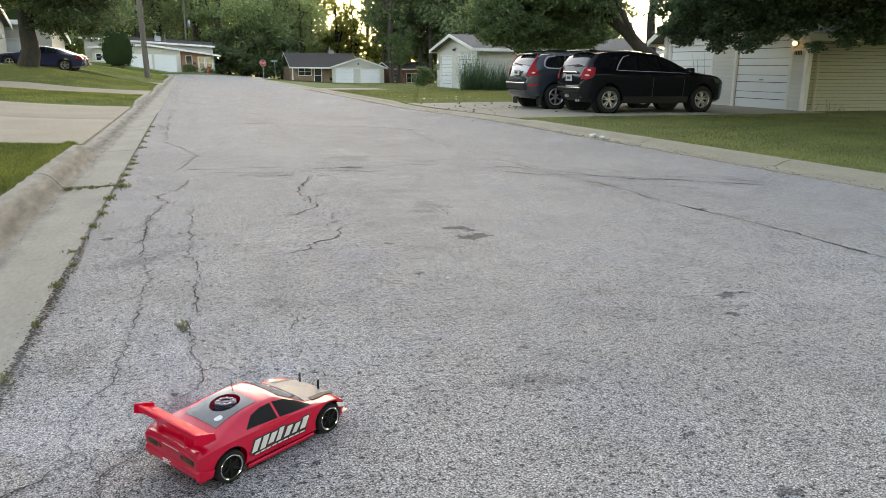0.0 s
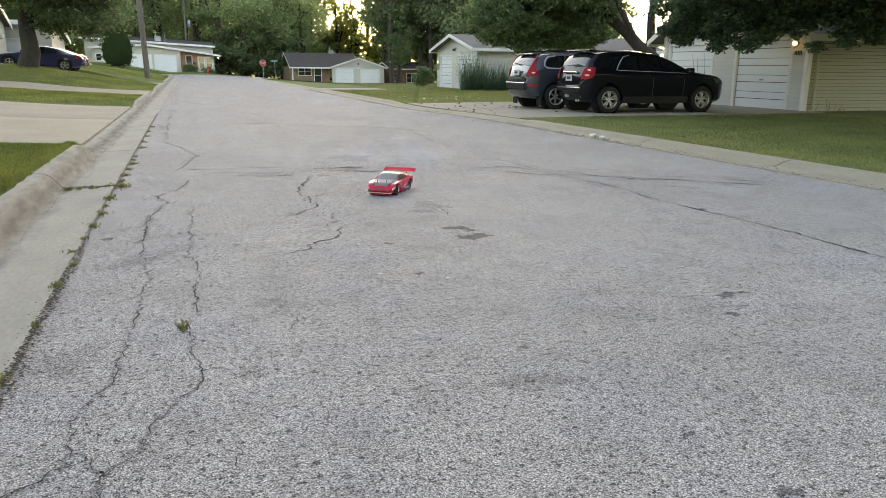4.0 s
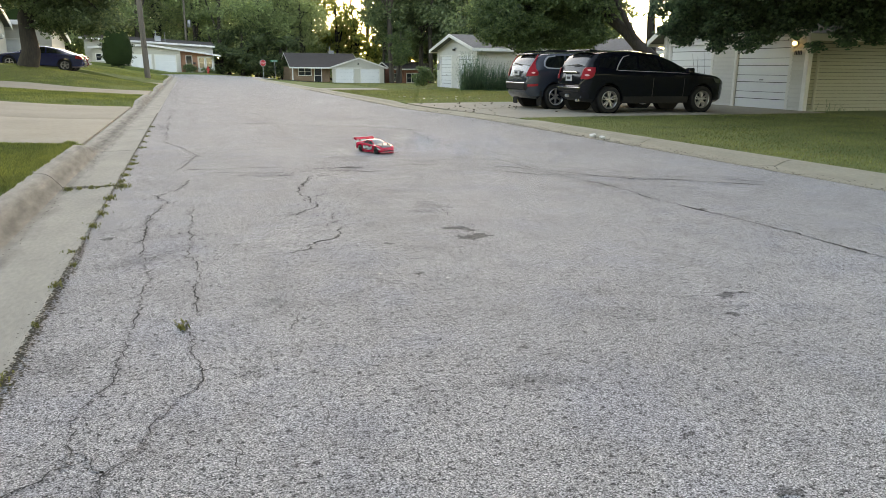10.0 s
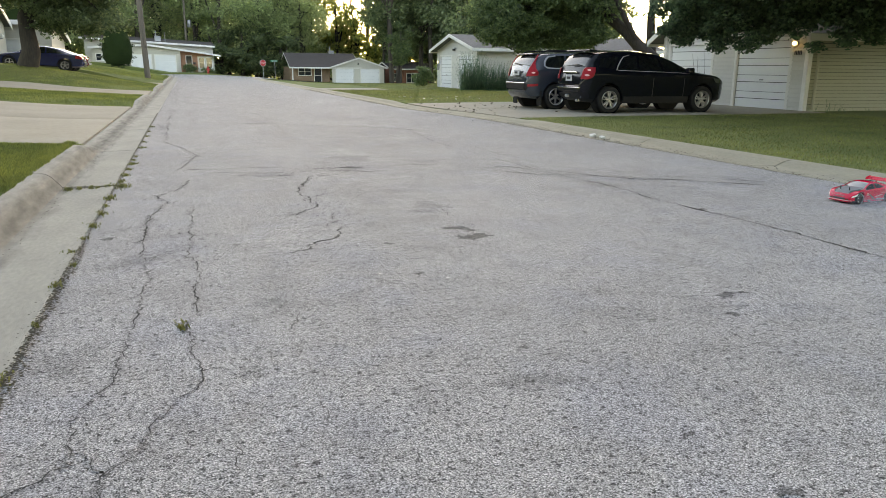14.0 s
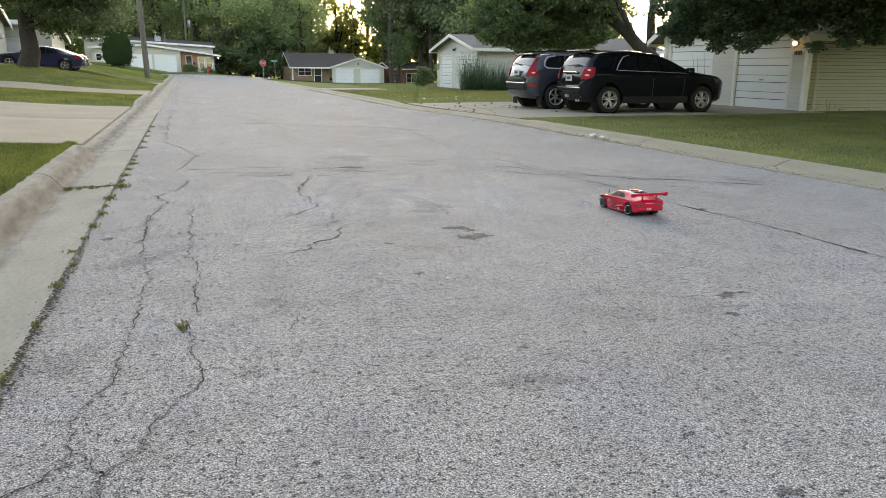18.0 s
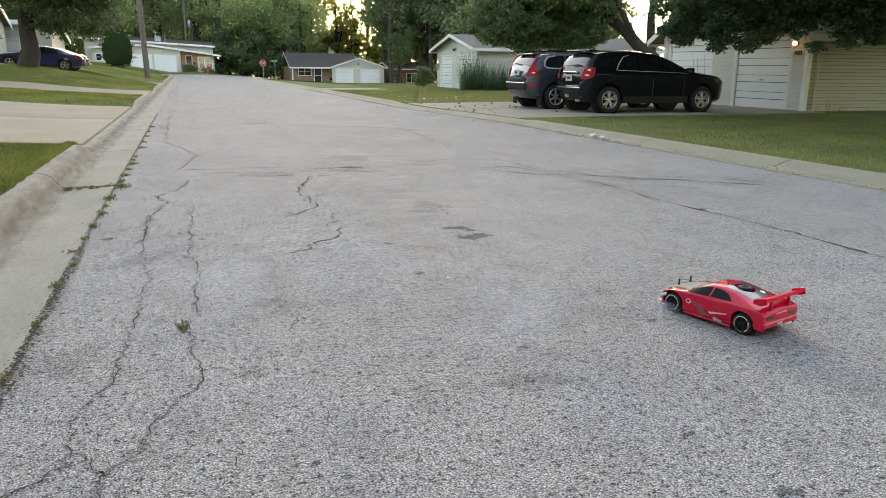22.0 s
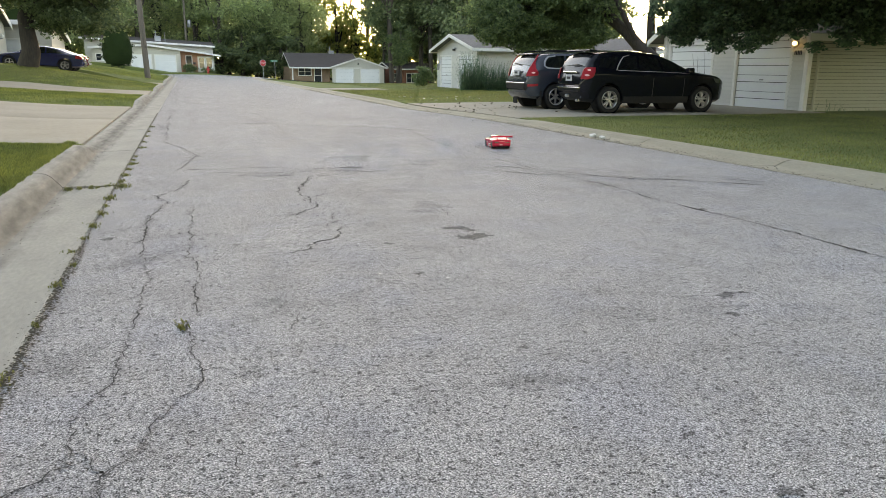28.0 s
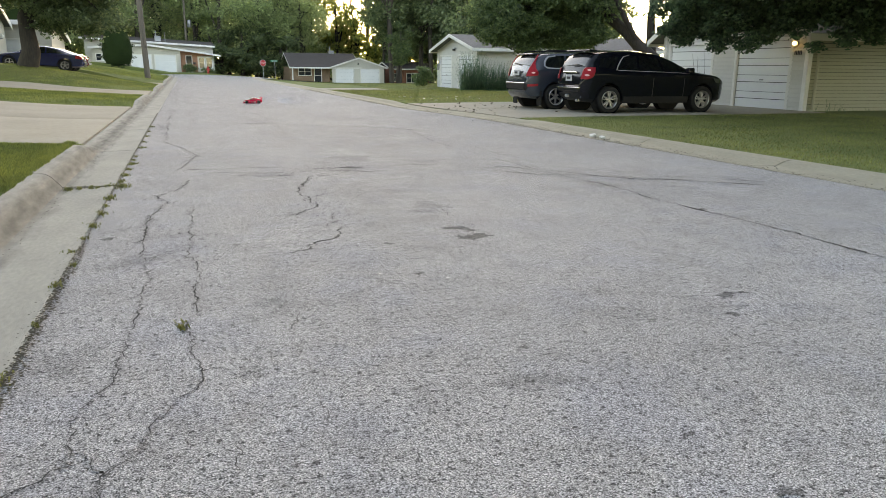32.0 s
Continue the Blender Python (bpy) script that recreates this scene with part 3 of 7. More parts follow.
def gable_roof(parent, x0, x1, y0, y1, z, rise, over, material, axis="x", trim=True, thick=0.09):
    """Two roof slopes with white barge boards and fascias. axis: the way the ridge runs."""
    roof = None
    if axis == "x":
        mid, half = (y0 + y1) / 2, (y1 - y0) / 2 + over
        a, b = x0 - over, x1 + over
    else:
        mid, half = (x0 + x1) / 2, (x1 - x0) / 2 + over
        a, b = y0 - over, y1 + over
    drop = rise * over / (half - over)
    pt = (lambda u, v, h: (u, v, h)) if axis == "x" else (lambda u, v, h: (v, u, h))
    for s in (-1, 1):
        g = Geo()
        rowsn = 12
        prof = []
        for i in range(rowsn):
            v0, v1 = mid + s * half * (1 - i / rowsn), mid + s * half * (1 - (i + 1) / rowsn)
            h0, h1 = z - drop + (rise + drop) * i / rowsn, z - drop + (rise + drop) * (i + 1) / rowsn
            prof += [(v0, h0 + thick + 0.007), (v1, h1 + thick)]
        prof += [(mid, z + rise), (mid + s * half, z - drop)]
        k = len(prof)
        g.add([pt(u, v, h) for u in (a, b) for v, h in prof], [tuple(range(k)), tuple(range(2 * k - 1, k - 1, -1))] + [(i, (i + 1) % k, k + (i + 1) % k, k + i) for i in range(k)])
        roof = part("roof", g, material, parent)
        if trim:
            for e, o in ((a, -0.03), (b, 0.03)):
                t = Geo()
                lo, hi = min(e, e + o), max(e, e + o)
                vs = []
                for u in (lo, hi):
                    vs += [pt(u, mid + s * (half + 0.02), z - drop - 0.08), pt(u, mid + s * (half + 0.02), z - drop + thick + 0.015), pt(u, mid, z + rise + thick + 0.015), pt(u, mid, z + rise - 0.1)]
                t.add(vs, [(0, 1, 2, 3), (7, 6, 5, 4), (0, 4, 5, 1), (1, 5, 6, 2), (2, 6, 7, 3), (0, 3, 7, 4)])
                part("barge_board", t, TRIM, parent)
            q = Geo()
            vs = []
            for u in (a, b):
                for v, h in ((half, -0.1), (half + 0.025, -0.1), (half + 0.025, thick), (half, thick)):
                    vs.append(pt(u, mid + s * v, z - drop + h))
            q.add(vs, [(0, 1, 2, 3), (7, 6, 5, 4), (0, 4, 5, 1), (1, 5, 6, 2), (2, 6, 7, 3), (0, 3, 7, 4)])
            part("fascia", q, TRIM, parent)
    return roof


def box_house(label, x0, x1, y0, y1, z, h, rise, over, roof_mat, axis, category="house"):
    h_ob = thing("house", Matrix.Identity(4), label, category)
    gable_roof(h_ob, x0, x1, y0, y1, z + h, rise, over, roof_mat, axis)
    return h_ob


# The cream and white house with the garage beside the two dark cars.
def house_east():
    x0, y0, y1, z = 16.7, 16.75, 23.5, 0.05
    h, rise = 2.3, 1.9
    hs = box_house("white clapboard house with two garage doors and cream side wall", x0, 29.0, y0, y1, z, h, rise, 0.45, SHINGLE_G, "x")
    m = wall_frame(x0, y1, z, -90)
    doors = [(0.35, 2.65, 0.0, 1.96), (3.84, 6.08, 0.0, 2.0)]
    wall_core(hs, m, y1 - y0, h, doors, SIDING_W, gable=rise)
    boards(hs, m, y1 - y0, h, [(a - 0.09, b + 0.09, c, d + 0.1) for a, b, c, d in doors], SIDING_W, 0.128, rise, single=True)
    for a, b, c, d in doors:
        garage_door(hs, m, a, b, d)
    part("wall_back", Geo().box(x0 + 0.05, x0 + 0.3, y0 + 0.3, y1 - 0.3, z, z + h, None), INK, hs)
    m2 = wall_frame(x0, y0, z, 0)
    # The dark core shows through the narrow gaps as drawn-in shade lines.
    wall_core(hs, m2, 12.3, h, [], LAP_SHADE)
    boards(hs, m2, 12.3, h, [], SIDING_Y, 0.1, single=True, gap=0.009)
    wall_core(hs, wall_frame(29.0, y1, z, 180), 12.3, h, [], SIDING_Y)
    wall_core(hs, wall_frame(29.0, y0, z, 90), y1 - y0, h, [], SIDING_Y, gable=rise)
    part("corner_trim", Geo().cbox(x0 - 0.05, x0 + 0.1, y0 - 0.05, y0 + 0.1, z, z + h, 0.01), TRIM, hs)
    part("corner_trim", Geo().cbox(x0 - 0.05, x0 + 0.1, y1 - 0.1, y1 + 0.05, z, z + h, 0.01), TRIM, hs)
    part("downpipe", Geo().tube([(x0 + 0.28, y0 - 0.08, z + 0.05), (x0 + 0.28, y0 - 0.08, z + h - 0.1)], 0.04, 8), SIDING_Y, hs, "cream metal downpipe")
    for k in range(5):
        part("house_number_bar", Geo().cbox(6.24 + 0.06 * k, 6.28 + 0.06 * k, 1.58, 1.7, 0.03, 0.042, 0.004, m), INK, hs, "dark plain numeral bar")
    lamp = part("porch_lamp", Geo().lathe([(0.02, 0.0), (0.09, 0.0), (0.09, 0.03), (0.03, 0.04)], 12, m @ pose(6.27, 1.9, 0.03)), STEEL, hs, "wall lamp")
    part("bulb", Geo().lathe([(0.02, 0.03), (0.045, 0.04), (0.058, 0.075), (0.05, 0.11), (0.026, 0.13), (0.0, 0.134)], 14, m @ pose(6.27, 1.9, 0.03)), LAMPGLOW, lamp, "lit warm yellow globe", smooth=True)
    return hs


house_east()


# The smaller white house with a gabled double garage.
def house_mid():
    x0, y0, y1, z = 17.0, 43.0, 50.5, -0.15
    h, rise = 2.56, 0.84
    hs = box_house("white clapboard house with gabled garage front", x0, 30.0, y0, y1, z, h, rise, 0.5, SHINGLE_G, "x")
    m = wall_frame(x0, y1, z, -90)
    doors = [(0.6, 2.9, 0.0, 2.1), (4.2, 6.9, 0.0, 2.1)]
    wall_core(hs, m, y1 - y0, h, doors, SIDING_W, gable=rise)
    boards(hs, m, y1 - y0, h, [(a - 0.09, b + 0.09, c, d + 0.1) for a, b, c, d in doors], SIDING_W, 0.2, rise)
    for a, b, c, d in doors:
        garage_door(hs, m, a, b, d)
    part("wall_back", Geo().box(x0 + 0.05, x0 + 0.3, y0 + 0.3, y1 - 0.3, z, z + h), INK, hs)
    m2 = wall_frame(x0, y0, z, 0)
    wall_core(hs, m2, 13.0, h, [], SIDING_W)
    boards(hs, m2, 13.0, h, [], SIDING_W, 0.2)
    for mm, w, g in ((wall_frame(30.0, y1, z, 180), 13.0, 0), (wall_frame(30.0, y0, z, 90), y1 - y0, rise)):
        wall_core(hs, mm, w, h, [], SIDING_W, gable=g)
    for yy in (y0, y1 - 0.06):
        part("corner_trim", Geo().cbox(x0 - 0.04, x0 + 0.1, yy - 0.04, yy + 0.1, z, z + h, 0.01), TRIM, hs)
    lamp = part("flood_lamp", Geo().cbox(3.55, 3.75, 2.55, 2.65, 0.0, 0.12, 0.02, m), STEEL, hs, "small twin flood lamp")
    part("lens", Geo().cbox(3.5, 3.62, 2.45, 2.57, 0.08, 0.2, 0.02, m), INK, lamp)
    part("lens", Geo().cbox(3.68, 3.8, 2.45, 2.57, 0.08, 0.2, 0.02, m), INK, lamp)
    part("meter_box", Geo().cbox(0.12, 0.34, 1.2, 1.6, 0.0, 0.12, 0.02, m), STEEL, hs)
    return hs


house_mid()


# The brown-roofed house across the cross street.
def house_far():
    z = -0.95
    hs = thing("house", Matrix.Identity(4), "low brick house with brown roof and white double garage", "house")
    y = 103.0
    gx0, gx1 = 19.2, 26.6
    h = 2.16
    m = wall_frame(gx0, y, z, 0)
    doors = [(0.55, 3.0, 0.0, 1.86), (4.05, 6.65, 0.0, 1.86)]
    wall_core(hs, m, gx1 - gx0, h, doors, SIDING_G, gable=1.21)
    boards(hs, m, gx1 - gx0, h, [(a - 0.09, b + 0.09, c, d + 0.1) for a, b, c, d in doors], SIDING_G, 0.25, 1.21)
    for a, b, c, d in doors:
        garage_door(hs, m, a, b, d, handle=False)
    part("wall_back", Geo().box(gx0 + 0.3, gx1 - 0.3, y + 0.06, y + 0.3, z, z + h), INK, hs)
    gable_roof(hs, gx0, gx1, y, y + 12, z + h, 1.21, 0.4, SHINGLE, "y")
    part("attic_vent", Geo().cbox(3.6, 3.8, 2.45, 2.75, 0.03, 0.06, 0.01, m), INK, hs)
    bx0, bx1, by = 13.6, gx0, y + 1.6
    m2 = wall_frame(bx0, by, z, 0)
    wins = [(1.2, 2.96, 1.0, 2.0)]
    door = (3.4, 4.4, 0.0, 1.95)
    wall_core(hs, m2, bx1 - bx0, h, wins + [door], BRICK_T)
    for a, b, c, d in wins:
        window(hs, m2, a, b, c, d, 2)
    window(hs, m2, *door, 1)
    part("porch_post", Geo().cbox(0.15, 0.3, 0, h, 1.2, 1.35, 0.01, m2), TRIM, hs)
    wall_core(hs, wall_frame(bx0, by + 10, z, -90), 10, h, [], BRICK_T)
    wall_core(hs, wall_frame(gx1, y, z, 90), 12, h, [], SIDING_G)
    # the wide main roof, ridge along the cross street
    gable_roof(hs, bx0 + 0.2, 23, by - 1.2, by + 10, z + h, 1.85, 0.4, SHINGLE, "x")
    part("roof_vent", Geo().cbox(19.8, 20.6, by + 4.0, by + 4.8, z + h + 1.3, z + h + 2.3, 0.03), STEEL, hs)
    part("flue", Geo().tube([(20.05, by + 4.4, z + h + 2.25), (20.05, by + 4.4, z + h + 2.9)], 0.09, 8), STEEL, hs)
    return hs


house_far()


# The brick house seen between trees.
def house_brick():
    hs = thing("house", Matrix.Identity(4), "red brick house with white windows behind trees", "house")
    x0, x1, y, z, h = 28.6, 34.7, 106.0, -1.25, 2.3
    m = wall_frame(x0, y, z, 0)
    wins = [(0.2, 0.9, 0.5, 1.6), (2.2, 4.5, 0.3, 1.65)]
    wall_core(hs, m, x1 - x0, h, wins, BRICK)
    for a, b, c, d in wins:
        window(hs, m, a, b, c, d, 3)
    wall_core(hs, wall_frame(x0, y + 8, z, -90), 8, h, [], BRICK)
    gable_roof(hs, x0, x1, y, y + 9, z + h, 0.9, 0.4, SHINGLE, "x")
    return hs


house_brick()


# The long low house at the street's end, on the west side.
def roof_sheet(parent, line, y0, y1, up, material, thick=0.16):
    """A thin, nearly flat roof: its front edge follows a line of (x, z), its back is higher by up."""
    k = len(line)
    g, f = Geo(), Geo()
    g.add([(x, y, z + dz) for y, e in ((y0 + 0.03, 0.0), (y1, up)) for dz in (e, e - thick) for x, z in line],
          [(i, i + 1, 2 * k + i + 1, 2 * k + i) for i in range(k - 1)] + [(k + i + 1, k + i, 3 * k + i, 3 * k + i + 1) for i in range(k - 1)]
          + [(i + 1, i, k + i, k + i + 1) for i in range(k - 1)] + [(2 * k + i, 2 * k + i + 1, 3 * k + i + 1, 3 * k + i) for i in range(k - 1)]
          + [(0, 2 * k, 3 * k, k), (k - 1, 2 * k - 1, 4 * k - 1, 3 * k - 1)])
    f.add([(x, y, z + dz) for y in (y0 - 0.04, y0 + 0.027) for dz in (0.03, -thick - 0.08) for x, z in line],
          [(i, k + i, k + i + 1, i + 1) for i in range(k - 1)] + [(2 * k + i, 2 * k + i + 1, 3 * k + i + 1, 3 * k + i) for i in range(k - 1)]
          + [(i, i + 1, 2 * k + i + 1, 2 * k + i) for i in range(k - 1)] + [(k + i + 1, k + i, 3 * k + i, 3 * k + i + 1) for i in range(k - 1)]
          + [(0, 2 * k, 3 * k, k), (k - 1, 2 * k - 1, 4 * k - 1, 3 * k - 1)])
    part("roof", g, material, parent)
    part("fascia", f, TRIM, parent)


def house_west_far():
    hs = thing("house", Matrix.Identity(4), "long low grey house with two white garage doors and brick entry", "house")
    x0, xm, x1, y, z = -10.25, -0.45, 3.45, 97.0, 0.42
    h = 2.1
    m = wall_frame(x0, y, z, 0)
    W = xm - x0
    doors = [(4.25, 6.45, 0, 1.98), (6.88, 9.2, 0, 1.98)]
    wins = [(0.4, 1.0, 1.3, 2.08), (1.15, 1.75, 1.3, 2.08)]
    wall_core(hs, m, W, h, doors + wins, SIDING_G)
    boards(hs, m, W, h, [(a - 0.09, b + 0.09, c - 0.05, d + 0.1) for a, b, c, d in doors + wins], SIDING_G, 0.25)
    part("gable_wall", Geo().prism([(0, h), (W, h), (W, h + 0.5), (6.25, h + 0.99), (0, h + 0.64)], 0.12, m @ pose(0, 0, -0.125)), SIDING_G, hs)
    for a, b, c, d in doors:
        garage_door(hs, m, a, b, d, handle=False)
    for w in wins:
        window(hs, m, *w, 1)
    part("wall_back", Geo().box(x0 + 3, xm - 0.2, y + 0.13, y + 0.3, z, z + h), INK, hs)
    roof_sheet(hs, [(-10.6, 3.26), (-4.0, 3.63), (4.2, 2.5)], y - 0.6, y + 7.2, 0.12, SHINGLE_G, 0.1)
    m2 = wall_frame(xm, y + 0.4, z, 0)
    ops = [(0.6, 1.3, 0.0, 1.95), (2.1, 2.75, 0.5, 1.75), (2.95, 3.65, 0.5, 1.75)]
    wall_core(hs, m2, 1.95, 1.95, ops[:1], BRICK_E)
    wall_core(hs, wall_frame(xm + 1.95, y + 0.4, z, 0), x1 - xm - 1.95, 1.95, [(a - 1.95, b - 1.95, c, d) for a, b, c, d in ops[1:]], SIDING_G)
    part("soffit_wall", Geo().prism([(0.0, 1.95), (x1 - xm, 1.95), (x1 - xm, 2.06), (0.0, 2.58)], 0.12, m2 @ pose(0, 0, -0.125)), BRICK_E, hs)
    for o in ops:
        window(hs, m2, *o, 1)
    part("mail_box", Geo().cbox(1.42, 1.7, 1.0, 1.2, 0.0, 0.12, 0.02, m2), INK, hs)
    wall_core(hs, wall_frame(x1, y + 0.4, z, 90), 6.5, 2.0, [], SIDING_G)
    # the taller block behind, under its own shallow roof
    wall_core(hs, wall_frame(-11.5, y + 4.6, z, 0), 15.0, 3.05, [], SIDING_G, name="rear_wall")
    part("rear_gable", Geo().prism([(0, 3.05), (15.0, 3.05), (15.0, 3.12), (0, 3.92)], 0.12, wall_frame(-11.5, y + 4.6, z, 0) @ pose(0, 0, -0.125)), SIDING_G, hs)
    roof_sheet(hs, [(-12.0, 4.5), (3.75, 3.68)], y + 4.0, y + 12.5, 0.7, SHINGLE, 0.12)
    part("chimney", Geo().cbox(-3.45, -2.7, y + 6, y + 6.7, z + 3.4, z + 4.45, 0.03), STEEL, hs)
    part("flue", Geo().tube([(-3.3, y + 6.35, z + 4.4), (-3.3, y + 6.35, z + 5.05)], 0.08, 8), STEEL, hs)
    part("flue", Geo().tube([(-2.2, y + 6.4, z + 3.6), (-2.2, y + 6.4, z + 4.9)], 0.06, 8), STEEL, hs)
    return hs


house_west_far()


# The white house behind the big tree.
def house_west():
    """Two blocks whose high fronts face south and whose roofs fall to the north."""
    hs = thing("house", Matrix.Identity(4), "pale grey clapboard house behind the large tree", "house")
    z = 0.9
    for x0, x1, y, front, knee, depth, back, doors in ((-19.0, -8.56, 58.0, 3.0, 1.8, 5.8, 2.02, [(7.1, 9.4, 0, 1.9)]), (-19.0, -11.15, 54.4, 3.75, 0.3, 2.6, 2.75, [])):
        m, W = wall_frame(x0, y, z, 0), x1 - x0
        wall_core(hs, m, W, front, doors, SIDING_G)
        boards(hs, m, W, front, [(a - 0.09, b + 0.09, c, d + 0.1) for a, b, c, d in doors], SIDING_G, 0.17)
        for a, b, c, d in doors:
            garage_door(hs, m, a, b, d)
        m2 = wall_frame(x1, y, z, 90)
        part("end_wall", Geo().prism([(0.02, 0), (depth, 0), (depth, back), (knee, front), (0.02, front)], 0.14, m2 @ pose(0, 0, -0.15)), SIDING_G, hs)
        line = [(-0.45, front), (knee, front + 0.04), (depth + 0.45, back - 0.1)]
        band = lambda lo, hi: [(u, v + lo) for u, v in line] + [(u, v + hi) for u, v in reversed(line)]
        part("roof", Geo().prism(band(0.06, 0.17), W + 0.35, m2 @ pose(0, 0, -W)), SHINGLE_G, hs)
        part("barge_board", Geo().prism(band(-0.12, 0.19), 0.04, m2 @ pose(0, 0, 0.35)), TRIM, hs)
        part("fascia", Geo().box(x0, x1 + 0.35, y - 0.5, y - 0.455, z + front - 0.12, z + front + 0.18), TRIM, hs)
        part("wall_back", Geo().box(x0 + 0.3, x1 - 0.3, y + 0.16, y + 0.3, z, z + front - 0.2), INK, hs)
    lamp = part("porch_lamp", Geo().lathe([(0.0, 0.0), (0.07, 0.02), (0.11, 0.1), (0.11, 0.14), (0.07, 0.21), (0.0, 0.22)], 12, pose(-11.0, 55.2, 2.82)), PAPER, hs, "round white wall lamp", smooth=True)
    part("bracket", Geo().cbox(-11.16, -10.95, 55.17, 55.23, 2.76, 2.82, 0.01), STEEL, lamp)
    return hs


house_west()


# ---- vehicles ----
class Shell:
    """A car body from stations along its length: x, sill, belt, top, half width at the belt, half width at the top."""

    def __init__(self, keys, steps=72, smooth=3):
        k = np.array(keys)
        self.x = np.linspace(k[0, 0], k[-1, 0], steps)
        cols = []
        for c in range(1, 6):
            v = np.interp(self.x, k[:, 0], k[:, c])
            for _ in range(smooth):
                p = np.pad(v, 1, mode="edge")
                w = 0.25 * p[:-2] + 0.5 * p[1:-1] + 0.25 * p[2:]
                w[0], w[-1] = v[0], v[-1]
                v = w
            cols.append(v)
        self.cols = cols

    def at(self, x):
        return [float(np.interp(x, self.x, c)) for c in self.cols]

    def half(self, x, z):
        """Half the body's width at x and height z."""
        s, b, t, wb, wt = self.at(x)
        if z <= b:
            f = (b - z) / max(b - s, 1e-4)
            return wb * (1 - 0.075 * f * f)
        f = min(1.0, (z - b) / max(t - b, 1e-4))
        return (wb * 0.985) + (wt - wb * 0.985) * f

    def top(self, x, y):
        """Height of the roof or bonnet at x and y."""
        s, b, t, wb, wt = self.at(x)
        f = min(1.0, abs(y) / max(wt, 1e-4))
        return t - 0.045 * (wt / 0.6) * f ** 3

    def ring(self, x):
        s, b, t, wb, wt = self.at(x)
        pts = [(0.0, s)]
        pts += [(self.half(x, s) * 0.86, s), (self.half(x, s + 0.1 * (b - s)), s + 0.1 * (b - s))]
        for f in (0.3, 0.5, 0.7, 0.88, 0.97):
            z = s + f * (b - s)
            pts.append((self.half(x, z), z))
        e = 0.045 * (wt / 0.6)
        for f in (0.06, 0.3, 0.6, 0.85):
            z = b + f * (t - e - b)
            pts.append((self.half(x, z), z))
        for f in (1.0, 0.9, 0.7, 0.4):
            pts.append((wt * f, self.top(x, wt * f)))
        pts.append((0.0, t))
        return pts

    def body(self):
        g = Geo()
        rows = []
        for x in self.x:
            r = self.ring(float(x))
            rows.append([(x, -y, z) for y, z in r] + [(x, y, z) for y, z in r[-2:0:-1]])
        n = len(rows[0])
        for r in rows:
            g.v += r
        for i in range(len(rows) - 1):
            for k in range(n):
                g.f.append((i * n + k, i * n + (k + 1) % n, (i + 1) * n + (k + 1) % n, (i + 1) * n + k))
        g.f.append(tuple(range(n))[::-1])
        g.f.append(tuple(len(g.v) - n + k for k in range(n)))
        return g

    def side_patch(self, poly_low, poly_high, side, lift, n=12, rows=4):
        """A panel on the flank between two lines of (x, z)."""
        g = Geo()
        lo, hi = np.array(poly_low), np.array(poly_high)
        for inner in (0, 1):
            for i in range(n + 1):
                u = i / n
                xl, xh = np.interp(u, np.linspace(0, 1, len(lo)), lo[:, 0]), np.interp(u, np.linspace(0, 1, len(hi)), hi[:, 0])
                zl, zh = np.interp(u, np.linspace(0, 1, len(lo)), lo[:, 1]), np.interp(u, np.linspace(0, 1, len(hi)), hi[:, 1])
                for j in range(rows + 1):
                    f = j / rows
                    x, z = xl + (xh - xl) * f, zl + (zh - zl) * f
                    g.v.append((x, side * (self.half(x, z) + (lift if not inner else -lift)), z))
        sheet_faces(g, n, rows)
        return g

    def top_patch(self, x0, x1, frac0, frac1, lift, n=8, k=8, ya=-1.0, yb=1.0):
        """A panel on the roof side of the body."""
        g = Geo()
        for inner in (0, 1):
            for i in range(n + 1):
                x = x0 + (x1 - x0) * i / n
                w = self.at(x)[4] * (frac0 + (frac1 - frac0) * i / n)
                for j in range(k + 1):
                    y = w * (ya + (yb - ya) * j / k)
                    g.v.append((x, y, self.top(x, y) + (lift if not inner else -lift)))
        sheet_faces(g, n, k)
        return g


def sheet_faces(g, n, k):
    m = (n + 1) * (k + 1)
    q = lambda i, j: i * (k + 1) + j
    for i in range(n):
        for j in range(k):
            g.f.append((q(i, j), q(i, j + 1), q(i + 1, j + 1), q(i + 1, j)))
            g.f.append((m + q(i, j), m + q(i + 1, j), m + q(i + 1, j + 1), m + q(i, j + 1)))
    for i in range(n):
        g.f.append((q(i, 0), q(i + 1, 0), m + q(i + 1, 0), m + q(i, 0)))
        g.f.append((q(i, k), m + q(i, k), m + q(i + 1, k), q(i + 1, k)))
    for j in range(k):
        g.f.append((q(0, j), m + q(0, j), m + q(0, j + 1), q(0, j + 1)))
        g.f.append((q(n, j), q(n, j + 1), m + q(n, j + 1), m + q(n, j)))


